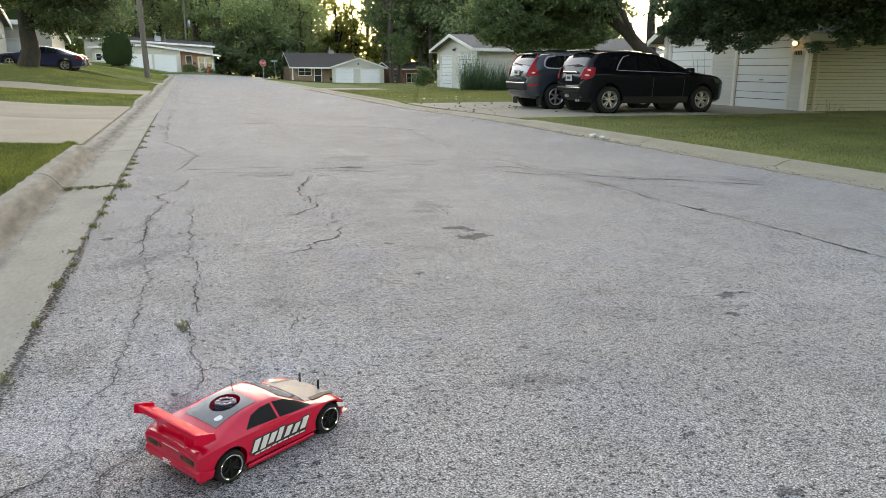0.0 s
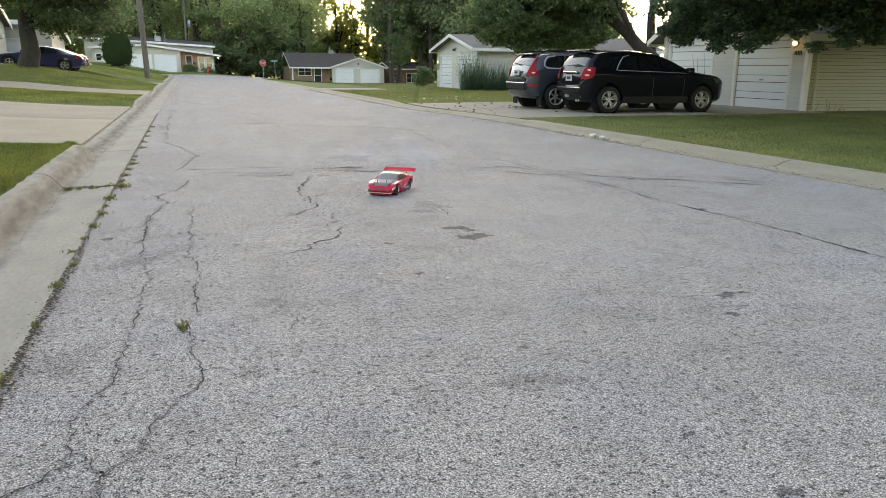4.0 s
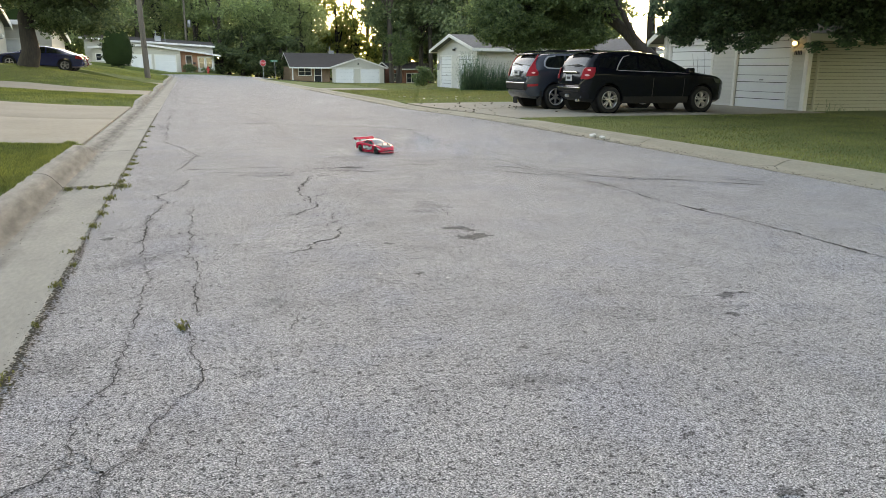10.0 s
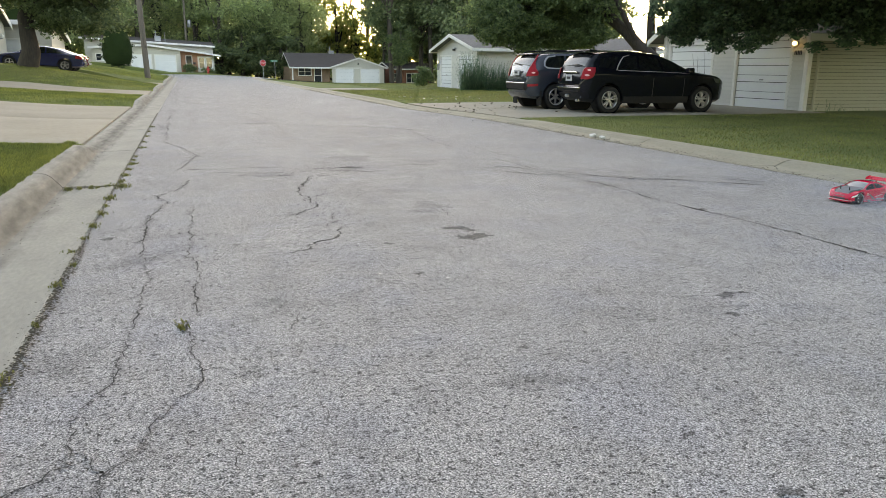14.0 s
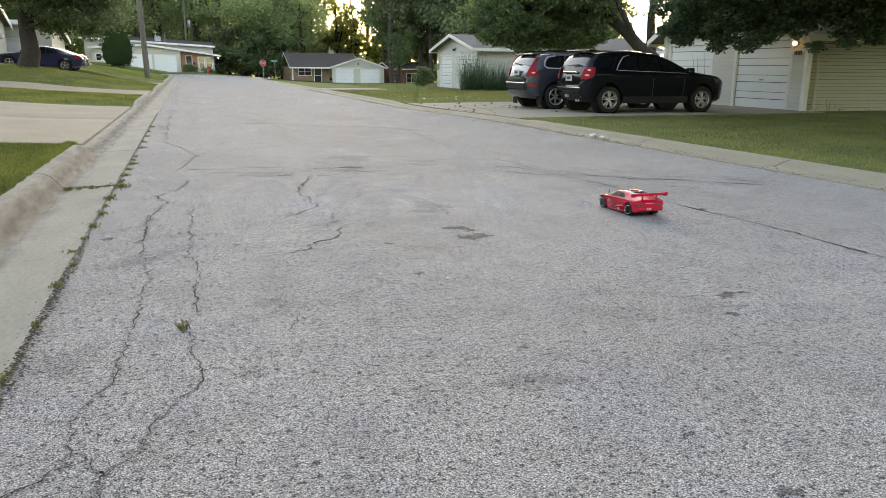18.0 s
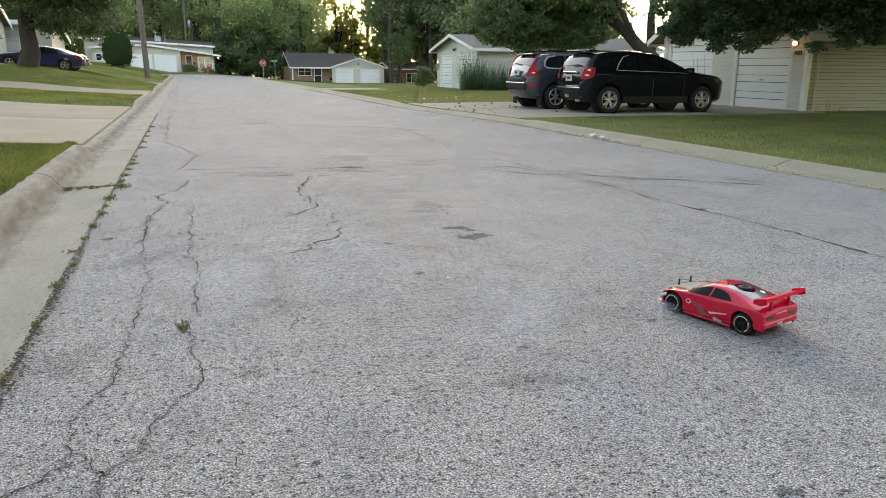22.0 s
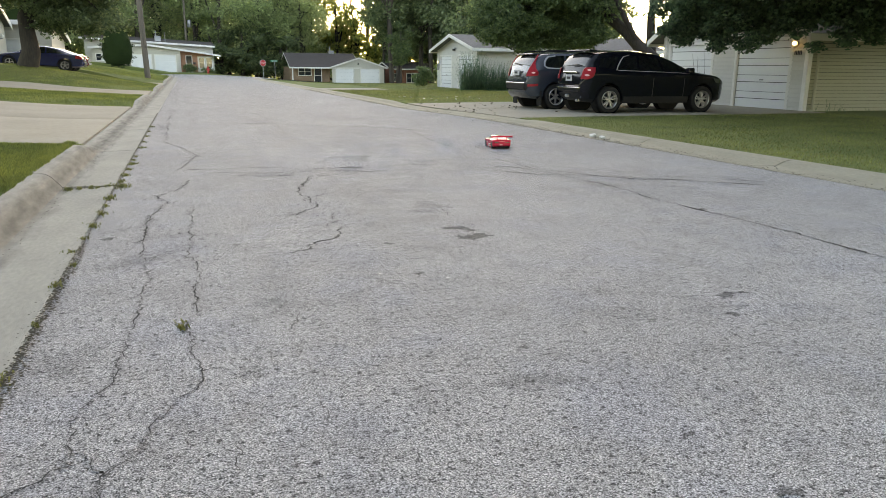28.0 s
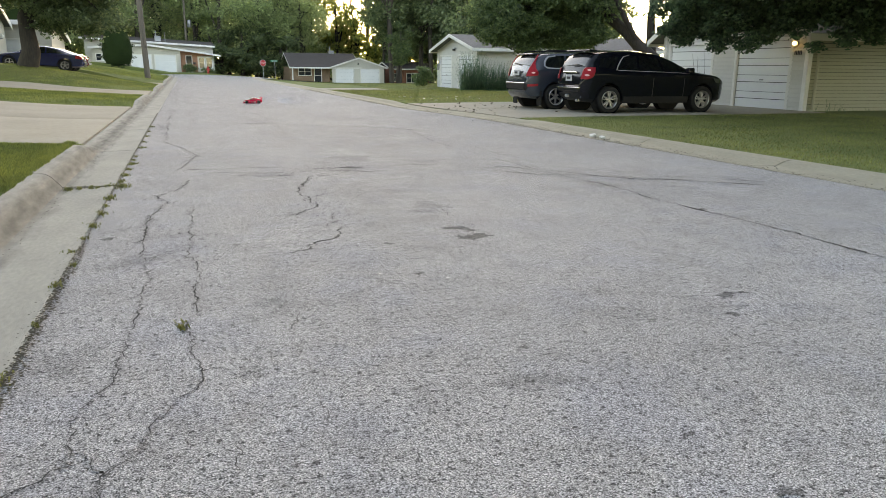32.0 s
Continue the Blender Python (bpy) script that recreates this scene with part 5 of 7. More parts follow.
# ---- the radio-controlled car ----
def rc_car():
    car = thing("toy_car", pose(0.12, 2.2, 0.0, 0, 0, 34), "glossy red nitro radio-controlled touring car with grey bonnet", "toy car")
    sh = Shell([(-0.297, 0.055, 0.118, 0.126, 0.134, 0.116), (-0.282, 0.04, 0.134, 0.147, 0.143, 0.12), (-0.22, 0.028, 0.14, 0.161, 0.145, 0.112), (-0.16, 0.022, 0.139, 0.178, 0.142, 0.098), (-0.1, 0.02, 0.137, 0.193, 0.139, 0.091), (-0.04, 0.018, 0.135, 0.2, 0.137, 0.088), (0.02, 0.018, 0.133, 0.196, 0.137, 0.088), (0.07, 0.018, 0.131, 0.17, 0.139, 0.096), (0.12, 0.018, 0.128, 0.142, 0.141, 0.108), (0.17, 0.02, 0.124, 0.132, 0.143, 0.112), (0.22, 0.022, 0.117, 0.126, 0.142, 0.108), (0.26, 0.024, 0.1, 0.11, 0.134, 0.1), (0.285, 0.028, 0.07, 0.078, 0.118, 0.088), (0.3, 0.034, 0.05, 0.056, 0.09, 0.07)], 96, 4)
    wheels = [(x, s * 0.118) for x in (-0.195, 0.195) for s in (-1, 1)]
    me = cut_arches(sh.body().mesh("body", RCRED, True), wheels, 0.0605, 0.036, (-0.108, 0.047, 0.09))
    me.materials.clear()
    me.materials.append(RCRED)
    part("body_shell", me, None, car, "glossy red painted shell")
    part("chassis", Geo().cbox(-0.22, 0.24, -0.075, 0.075, 0.012, 0.03, 0.003), PLASTIC, car)
    for x, y in wheels:
        part("wheel_well", Geo().lathe([(0.0, -0.02), (0.058, -0.02), (0.058, 0.008)], 24, pose(x, y * 0.88, 0.0555, -90 if y > 0 else 90)), PLASTIC, car)
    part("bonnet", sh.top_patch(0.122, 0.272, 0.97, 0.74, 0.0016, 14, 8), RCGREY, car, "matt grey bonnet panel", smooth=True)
    part("windscreen", sh.top_patch(0.03, 0.118, 0.9, 0.95, 0.0015), RCGLASS, car, "smoked windscreen", smooth=True)
    part("rear_window", bore(sh.top_patch(-0.2, -0.052, 0.74, 0.86, 0.0015, 12).mesh("rear_window", RCREAR, True), -0.108, 0.0, 0.047, 0.09, 0.3, RCREAR), None, car, "grey rear window")
    for s in (-1, 1):
        part("side_window", sh.side_patch([(-0.13, 0.146), (-0.07, 0.143), (-0.013, 0.139)], [(-0.094, 0.174), (-0.055, 0.184), (-0.017, 0.185)], s, 0.0015), RCHOLE, car, "open dark side window", smooth=True)
        part("side_window", sh.side_patch([(-0.004, 0.139), (0.06, 0.135), (0.124, 0.132)], [(-0.007, 0.185), (0.035, 0.178), (0.078, 0.158)], s, 0.0015), RCHOLE, car, "open dark side window", smooth=True)
        # the brand decal: slanted white blocks on black, not lettered
        if s < 0:
            rng = random.Random(5)
            for i in range(7):
                a = -0.12 + 0.0315 * i
                lo, hi = 0.063 - 0.006 * rng.random(), 0.092 + 0.012 * rng.random()
                wd = 0.0165 + 0.005 * rng.random()
                part("decal_edge", sh.side_patch([(a - 0.006, lo - 0.005), (a + wd + 0.006, lo - 0.005)], [(a + 0.009, hi + 0.005), (a + wd + 0.022, hi + 0.005)], s, 0.0012, 3), INK, car, smooth=True)
                part("decal_block", sh.side_patch([(a, lo), (a + wd, lo)], [(a + 0.015, hi), (a + wd + 0.016, hi)], s, 0.0022, 3), RCWHITE, car, "slanted white decal block", smooth=True)
            part("decal_band", sh.side_patch([(-0.112, 0.045), (0.094, 0.045)], [(-0.108, 0.054), (0.098, 0.054)], s, 0.0014, 8, 1), INK, car, smooth=True)
            for i in range(9):
                a = -0.107 + 0.0222 * i
                part("decal_line", sh.side_patch([(a, 0.0475), (a + 0.017, 0.0475)], [(a + 0.001, 0.0518), (a + 0.018, 0.0518)], s, 0.0024, 2, 1), RCWHITE, car)
        else:
            part("flank_stripe", sh.side_patch([(-0.02, 0.035), (0.02, 0.035)], [(0.07, 0.09), (0.085, 0.09)], s, 0.0015, 4), RCSTRIPE, car, "dark slanted stripe", smooth=True)
            part("flank_stripe", sh.side_patch([(-0.11, 0.072), (-0.02, 0.05)], [(-0.11, 0.077), (-0.01, 0.058)], s, 0.0015, 6), RCPINK, car, "thin pale sweep", smooth=True)
            part("flank_badge", Geo().lathe([(0.0, 0.001), (0.013, 0.001), (0.013, -0.006)], 20, pose(0.1, sh.half(0.1, 0.085) + 0.0016, 0.085, -93, 0, 0)), RCPINK, car, "round pale badge")
            part("badge_core", Geo().lathe([(0.0, 0.0016), (0.009, 0.0016), (0.009, -0.006)], 20, pose(0.1, sh.half(0.1, 0.085) + 0.0016, 0.085, -93, 0, 0)), RCRED, car)
        light = part("tail_light", Geo().cbox(-0.299, -0.27, s * 0.092 - 0.026, s * 0.092 + 0.026, 0.092, 0.112, 0.003), INK, car, "dark tail light decal")
        for k in range(3):
            part("lens_bar", Geo().cbox(-0.3003, -0.298, s * 0.092 - 0.022, s * 0.092 + 0.022, 0.0945 + 0.0055 * k, 0.0965 + 0.0055 * k, 0.0004), RCGOLD, light)
        part("tail_decal", Geo().cbox(-0.2985, -0.288, s * 0.055 - 0.006, s * 0.055 + 0.006, 0.095, 0.11, 0.002), INK, car)
        part("tail_mark", Geo().cbox(-0.2995, -0.2985, s * 0.055 - 0.004, s * 0.055 + 0.004, 0.097, 0.101, 0.0003), RCGOLD, car)
        part("head_light", sh.side_patch([(0.238, 0.078), (0.284, 0.058)], [(0.228, 0.1), (0.278, 0.076)], s, 0.0018), RCWHITE, car, "pale headlight decal", smooth=True)
        part("body_post", Geo().tube([(0.232, s * 0.047, 0.1), (0.232, s * 0.047, 0.158)], 0.0042, 10), PLASTIC, car, "black body post")
        part("body_clip", Geo().tube([(0.224, s * 0.047, 0.124), (0.24, s * 0.047, 0.126), (0.246, s * 0.047 + 0.006, 0.126)], 0.0012, 6), STEEL, car)
        part("wing_strut", Geo().cbox(-0.29, -0.272, s * 0.07 - 0.003, s * 0.07 + 0.003, 0.138, 0.183, 0.001), RCRED, car)
        part("skirt", sh.side_patch([(-0.292, 0.038), (-0.256, 0.046)], [(-0.292, 0.08), (-0.252, 0.07)], s, 0.004, 6), RCRED, car, smooth=True)
        part("side_skirt", Geo().cbox(-0.13, 0.13, s * 0.128 - 0.006, s * 0.128 + 0.006, 0.013, 0.024, 0.002), RCRED, car)
    part("rear_bumper", Geo().cbox(-0.302, -0.27, -0.136, 0.136, 0.05, 0.082, 0.007), RCRED, car)
    part("splitter", Geo().cbox(0.24, 0.307, -0.1, 0.1, 0.016, 0.026, 0.004), RCRED, car)
    # Red lip coloured pale pink to carry its whitish highlight.
    part("splitter_edge", Geo().cbox(0.255, 0.309, -0.112, 0.112, 0.027, 0.033, 0.002), RCPINK, car, "bumper edge coloured pale for its highlight")
    part("grille", Geo().cbox(0.27, 0.3025, -0.066, 0.066, 0.036, 0.054, 0.003), INK, car, "black grille decal")
    part("upper_grille", Geo().cbox(0.262, 0.2925, -0.05, 0.05, 0.063, 0.071, 0.002), INK, car, "narrow black upper grille")
    for s in (-1, 1):
        part("fog_light", Geo().cbox(0.282, 0.3015, s * 0.083 - 0.011, s * 0.083 + 0.011, 0.036, 0.05, 0.003), INK, car, "small dark fog light decal")
        part("bonnet_stripe", sh.top_patch(0.15, 0.266, 0.98, 0.86, 0.0026, 12, 2, s * 0.8, s * 0.98), INK, car, "black slash beside the bonnet", smooth=True)
    wing = Geo()
    wing.prism([(-0.322, 0.196), (-0.32, 0.21), (-0.314, 0.211), (-0.29, 0.196), (-0.264, 0.187), (-0.264, 0.181), (-0.294, 0.184)], 0.31, pose(0.018, 0.155, 0, 90))
    w = part("rear_wing", wing, RCWING, car, "broad red rear wing")
    for s in (-1, 1):
        plate = Geo().prism([(-0.33, 0.188), (-0.325, 0.218), (-0.266, 0.2), (-0.262, 0.177), (-0.302, 0.174)], 0.005, pose(0.018, s * 0.155 + 0.002, 0, 90))
        part("end_plate", plate, RCWING, w)
    part("deck_lip", Geo().cbox(-0.296, -0.262, -0.122, 0.122, 0.128, 0.136, 0.004), RCRED, car)
    # Pale strip under the wing: the deck's white reflection, modelled as a part.
    part("deck_reflection", Geo().cbox(-0.2985, -0.288, -0.042, 0.042, 0.116, 0.119, 0.001), RCPINK, car, "pale strip painted as the deck's reflection")
    # the engine's cooling head, sunk in the round opening
    part("bay_floor", Geo().lathe([(0.0, 0.093), (0.046, 0.093), (0.046, 0.0905)], 24, pose(-0.108, 0, 0)), RCHOLE, car)
    head = Geo()
    for k in range(6):
        z = 0.152 + k * 0.0075
        head.lathe([(0.0, z), (0.032, z), (0.033, z + 0.001), (0.033, z + 0.0028), (0.032, z + 0.0036), (0.0, z + 0.0036)], 24, pose(-0.105, 0, 0))
    head.lathe([(0.013, 0.093), (0.013, 0.195)], 12, pose(-0.105, 0, 0))
    eng = part("cooling_head", head, ENGINE, car, "finned dark blue engine head")
    part("head_ring", Geo().lathe([(0.016, 0.1932), (0.029, 0.1932), (0.029, 0.1946), (0.016, 0.1946)], 24, pose(-0.105, 0, 0), closed=True), ENGINE, eng)
    for k in range(8):
        part("head_bolt", Geo().lathe([(0.0, 0.0), (0.0034, 0.0), (0.0034, 0.002), (0.0, 0.0022)], 8, pose(-0.105 + 0.0235 * math.cos(k * 0.7854), 0.0235 * math.sin(k * 0.7854), 0.1946)), STEEL, eng)
    part("fuel_dot", Geo().lathe([(0.0, 0.0022), (0.013, 0.0018), (0.013, -0.004)], 18, pose(-0.168, -0.05, sh.top(-0.168, -0.05), 0, -15, 0)), RCWHITE, car, "round white dot")
    part("antenna", Geo().tube([(-0.045, 0.045, 0.19), (-0.048, 0.047, 0.238)], 0.0013, 6), PLASTIC, car, "short black antenna stub")
    part("exhaust_pipe", Geo().tube([(-0.02, 0.1, 0.035), (-0.06, 0.145, 0.035), (-0.1, 0.16, 0.036)], [0.008, 0.009, 0.007], 10), STEEL, car, "silver tuned exhaust pipe")
    # the shell sits low over the wheels
    for ob in car.children_recursive:
        for v in ob.data.vertices:
            if v.co.z > 0.06:
                v.co.z = 0.06 + (v.co.z - 0.06) * 0.92
            # the tail behind the rear wheels
            if ob.name.startswith(("rear_wing", "end_plate", "wing_strut")):
                v.co.x -= 0.006
            elif v.co.x < -0.257:
                v.co.x = -0.257 + (v.co.x + 0.257) * 1.1
    t = bpy.data.curves.new("rear_word", "FONT")
    t.body, t.size, t.extrude, t.align_x = "SPEC", 0.02, 0.0006, "CENTER"
    tob = new("tmp_text", t)
    tme = bpy.data.meshes.new_from_object(tob.evaluated_get(bpy.context.evaluated_depsgraph_get()))
    bpy.data.objects.remove(tob)
    tme.materials.append(RCWHITE)
    part("rear_word", tme, None, car, "white word SPEC", at=pose(-0.3085, 0.012, 0.058, 90, 0, -90))
    ms = wheel_meshes(0.05, 0.046, 6, PLASTIC, PLASTIC, 0.74, 0.22)
    lip = Geo().lathe([(0.0355, 0.0225), (0.0385, 0.0245), (0.0375, 0.0252), (0.034, 0.0236)], 28, pose(0, 0, 0, 90), closed=True).mesh("rim_lip", CHROME, True)
    out = []
    for x, y in wheels:
        wh = add_wheel(car, ms, x, y, 0.05, y > 0, "black wheel with chrome lip")
        part("rim_lip", lip, None, wh)
        out.append((wh, x, y))
    car.scale = (0.985, 0.985, 0.985)
    return car, out


RC, RC_WHEELS = rc_car()


# ---- trees and planting ----
def leaf_cloud(clumps, count, size, seed):
    """Many small leaves scattered in and on ellipsoidal clumps (x, y, z, rx, ry, rz); the leaves of the high crown are fewer and larger."""
    rng = np.random.default_rng(seed)
    cl = np.array(clumps, float)
    vol = cl[:, 3] * cl[:, 4] * cl[:, 5]
    high = cl[:, 2] - cl[:, 5] > 1.7 + 0.1 * np.hypot(cl[:, 0], cl[:, 1])
    coarse = np.where(high, 3.0, 1.0)
    vol = vol / coarse ** 2
    pick = rng.choice(len(cl), count, p=vol / vol.sum())
    d = rng.normal(size=(count, 3))
    d /= np.linalg.norm(d, axis=1, keepdims=True)
    r = rng.random(count) ** 0.45
    wob = 1 + 0.3 * np.sin(d[:, 0] * 7 + pick) * np.cos(d[:, 2] * 6 + pick * 2)
    c = cl[pick, :3] + d * (r * wob)[:, None] * cl[pick, 3:]
    a = rng.normal(size=(count, 3))
    a[:, 2] *= 0.7
    a /= np.linalg.norm(a, axis=1, keepdims=True)
    b = np.cross(a, rng.normal(size=(count, 3)))
    b /= np.linalg.norm(b, axis=1, keepdims=True)
    s = (size * coarse[pick] * (0.6 + 0.8 * rng.random(count)))[:, None]
    v = np.stack([c - a * s, c + b * s * 0.55, c + a * s, c - b * s * 0.55], 1).reshape(-1, 3)
    f = np.arange(count * 4).reshape(-1, 4)
    return v, f


def cloud_mesh(name, clumps, count, size, seed, material):
    v, f = leaf_cloud(clumps, count, size, seed)
    me = bpy.data.meshes.new(name)
    me.vertices.add(len(v))
    me.vertices.foreach_set("co", v.astype(np.float32).ravel())
    me.loops.add(f.size)
    me.loops.foreach_set("vertex_index", f.astype(np.int32).ravel())
    me.polygons.add(len(f))
    me.polygons.foreach_set("loop_start", np.arange(0, f.size, 4, dtype=np.int32))
    me.update(calc_edges=True)
    me.materials.append(material)
    return me


def spread_clumps(n, cx, cy, cz, rx, ry, rz, r0, r1, seed):
    rng = random.Random(seed)
    out = []
    for _ in range(n):
        while True:
            p = [rng.uniform(-1, 1) for _ in range(3)]
            if sum(v * v for v in p) <= 1:
                break
        r = rng.uniform(r0, r1)
        out.append((cx + p[0] * rx, cy + p[1] * ry, cz + p[2] * rz, r * rng.uniform(0.9, 1.5), r * rng.uniform(0.9, 1.5), r * rng.uniform(0.6, 0.95)))
    return out


def limb_set(base, top, r, clumps, n, seed, path=None):
    """A tapered, slightly crooked trunk with limbs that reach into the crown."""
    rng = random.Random(seed)
    base, top = Vector(base), Vector(top)
    g = Geo()
    pts, rad = [], []
    for i in range(8):
        f = i / 7
        q = base.lerp(top, f)
        if path:
            k = min(int(f * (len(path) - 1)), len(path) - 2)
            q = Vector(path[k]).lerp(Vector(path[k + 1]), f * (len(path) - 1) - k)
        p = q + Vector((rng.uniform(-1, 1), rng.uniform(-1, 1), 0)) * r * 0.45 * (0 < i < 7)
        pts.append(p)
        rad.append(r * (1.12 if i == 0 else 0.97 if i == 1 else 1 - 0.62 * f))
    g.tube(pts, rad, 12)
    for c in rng.sample(clumps, min(n, len(clumps))):
        s = pts[rng.randint(3, 7)]
        e = Vector(c[:3])
        mid = s.lerp(e, 0.5) + Vector((rng.uniform(-1, 1), rng.uniform(-1, 1), rng.uniform(0, 1))) * 0.4
        g.tube([s, s.lerp(mid, 0.5), mid, e], [r * 0.42, r * 0.3, r * 0.2, r * 0.07], 7)
    return g


def tree(name, base, top, r, clumps, count, leaf, material, label, seed, limbs=9, path=None):
    t = thing(name, pose(0, 0, 0), label, "tree")
    part("trunk", limb_set(base, top, r, clumps, limbs, seed, path), BARK, t, smooth=True)
    part("crown", cloud_mesh("crown", clumps, count, leaf, seed, material), None, t)
    return t


# big tree on the west lawn
cl = spread_clumps(26, -9.2, 44, 7.4, 5.5, 4.5, 2.8, 1.2, 1.9, 3) + spread_clumps(18, -5.9, 44.5, 4.6, 2.1, 2.5, 1.1, 0.6, 1.0, 4) + spread_clumps(5, -10.4, 44, 4.0, 1.2, 1.2, 0.6, 0.4, 0.6, 5) + spread_clumps(34, -5.3, 44, 3.55, 2.4, 2.0, 0.75, 0.4, 0.65, 6) + spread_clumps(30, -5.2, 44.5, 6.2, 3.2, 3.0, 1.7, 0.8, 1.2, 7)
tree("tree", (-7.88, 44.6, land(-7.88, 44.6) - 0.1), (-7.2, 44.5, 7.0), 0.47, cl, 100000, 0.08, LEAF_DARK, "large broadleaf tree with thick dark trunk on the lawn", 11)
# leaning tree beside the east house
cl = spread_clumps(54, 14.5, 29.3, 3.9, 2.9, 2.0, 1.35, 0.55, 0.95, 5) + spread_clumps(20, 16.0, 28.8, 6.6, 3.5, 2.5, 1.6, 0.8, 1.3, 6)
LEAN = [(20.4, 26.5, -0.1), (19.2, 27.0, 1.3), (18.0, 27.7, 2.5), (16.9, 28.3, 3.5), (16.4, 28.6, 5.2)]
leaner = tree("tree", LEAN[0], LEAN[-1], 0.36, cl, 115000, 0.066, LEAF_MID, "leaning broadleaf tree behind the parked cars", 12, 14, LEAN)
part("hanging_foliage", cloud_mesh("hanging_foliage", spread_clumps(50, 14.2, 28.4, 2.75, 3.1, 0.9, 0.75, 0.3, 0.55, 8), 50000, 0.058, 25, LEAF_MID), None, leaner)
# a second, upright tree whose limb crosses the gap of sky
cl = spread_clumps(16, 24.0, 33.0, 6.0, 3.0, 2.5, 1.8, 0.8, 1.3, 15)
tree("tree", (22.8, 33.0, -0.1), (22.4, 33.0, 6.5), 0.33, cl, 30000, 0.09, LEAF_DARK, "dark broadleaf tree behind the garage roof", 16, 8)
# maple whose branches hang before the garage
rng = random.Random(77)
cl = []
for i in range(46):
    f = rng.random()
    r = rng.uniform(0.25, 0.5)
    cl.append((14.5 + 1.5 * f + rng.uniform(-0.5, 0.5), 20.4 - 5.6 * f, 2.85 + rng.uniform(-0.35, 0.6) - 0.1 * math.sin(9 * f), r * 1.3, r * 1.3, r * 0.7))
for i in range(75):
    f = rng.random()
    r = rng.uniform(0.3, 0.55)
    cl.append((16.2 + 4.6 * f, 15.1 + rng.uniform(-0.6, 0.5), 2.95 + rng.uniform(-0.4, 0.7), r * 1.3, r * 1.3, r * 0.7))
# twigs that droop before the doors and the cream wall
twigs = []
for i in range(46):
    f = i / 45
    ax, ay = 12.95 + 4.3 * f, 17.65 - 5.6 * f
    low = 2.02 - 0.24 * math.sin(i * 1.05) - 0.14 * math.sin(i * 2.5 + 1) + 0.2 * abs(f - 0.55) + 0.7 * math.exp(-((f - 0.475) / 0.05) ** 2)
    for k in range(7):
        r = rng.uniform(0.15, 0.27)
        twigs.append((ax + rng.uniform(-0.3, 0.5), ay + rng.uniform(-0.3, 0.5), low + 0.22 * k + rng.uniform(0, 0.12), r * 1.3, r * 1.3, r * 0.8))
# High clumps added above the view to shade the lawn and garage wall.
cl += spread_clumps(60, 14.2, 12.4, 4.9, 4.6, 4.4, 1.2, 1.0, 1.6, 19) + spread_clumps(42, 16.2, 13.6, 5.5, 2.3, 4.2, 1.5, 0.9, 1.5, 23)
maple = tree("tree", (17.8, 10.4, 0.05), (16.6, 12.6, 4.6), 0.3, cl, 200000, 0.075, HANGING, "dark maple with branches overhanging the garage", 13, 22)
part("hanging_foliage", cloud_mesh("hanging_foliage", twigs, 60000, 0.055, 24, HANGING), None, maple)

# Added tree out of view; it keeps southern sky light off the cream wall.
cl = spread_clumps(40, 21.0, 7.6, 4.2, 5.2, 3.6, 1.9, 0.9, 1.4, 20)
tree("tree", (22.0, 7.0, 0.05), (21.6, 7.2, 5.0), 0.3, cl, 30000, 0.15, LEAF_DARK, "dense unseen tree added to shade the cream wall", 17, 12)


def woods(name, spots, seed, material, label, leaf=0.34, dens=3600, low=0.1):
    """A far belt of trees as one stand."""
    rng = random.Random(seed)
    clumps, g = [], Geo()
    for x, y, h, r in spots:
        z = land(x, y)
        n = int(14 + r * 2)
        mid = (low + 1.0) / 2
        clumps += spread_clumps(n, x, y, z + h * mid, r, r, h * (1.0 - low) / 2, r * 0.3, r * 0.5, rng.randint(0, 9999))
        top = Vector((x + rng.uniform(-1, 1), y, z + h * 0.85))
        g.tube([(x, y, z - 0.2), (x + rng.uniform(-0.3, 0.3), y, z + h * 0.3), top], [0.36, 0.28, 0.1], 7)
        for _ in range(7):
            q = clumps[-rng.randint(1, n)]
            g.tube([(x, y, z + h * rng.uniform(0.25, 0.6)), q[:3]], [0.14, 0.04], 5)
    ob = thing(name, pose(0, 0, 0), label, "trees", kind="stuff")
    part("crown", cloud_mesh("crown", clumps, len(spots) * dens, leaf, seed, material), None, ob)
    part("trunk", g, BARK, ob)
    return ob


rng = random.Random(21)
jit = lambda v, d: v + rng.uniform(-d, d)
woods("woodland", [(jit(x, 1.5), jit(116, 3), jit(17, 2), jit(4.4, 0.6)) for x in range(-30, 21, 4)], 31, LEAF_FAR_HAZE, "dense dark trees behind the houses", 0.17, 7000)
woods("woodland", [(jit(x, 2), jit(132, 5), jit(20, 2), jit(5.4, 0.6)) for x in range(-50, 18, 6)], 32, LEAF_FAR_HAZE, "tall trees behind the houses", dens=2400)
woods("woodland", [(jit(x, 1), jit(123, 3), jit(9.5, 1.0), jit(3.0, 0.5)) for x in range(21, 37, 3)], 33, LEAF_SUN_PAINTED, "trees with the low sun's yellow in their leaf colour", 0.28, 2200)
woods("woodland", [(jit(x, 2), jit(148, 4), jit(21, 2), jit(6, 0.6)) for x in range(-64, 18, 6)], 43, LEAF_FAR_HAZE, "tall trees far behind the houses", 0.5, 1500)
woods("woodland", [(jit(x, 1.5), jit(112, 3), jit(27, 2), jit(5.2, 0.5)) for x in range(36, 66, 4)], 44, LEAF_DARK, "tall dark trees behind the east houses", 0.42, 3200)
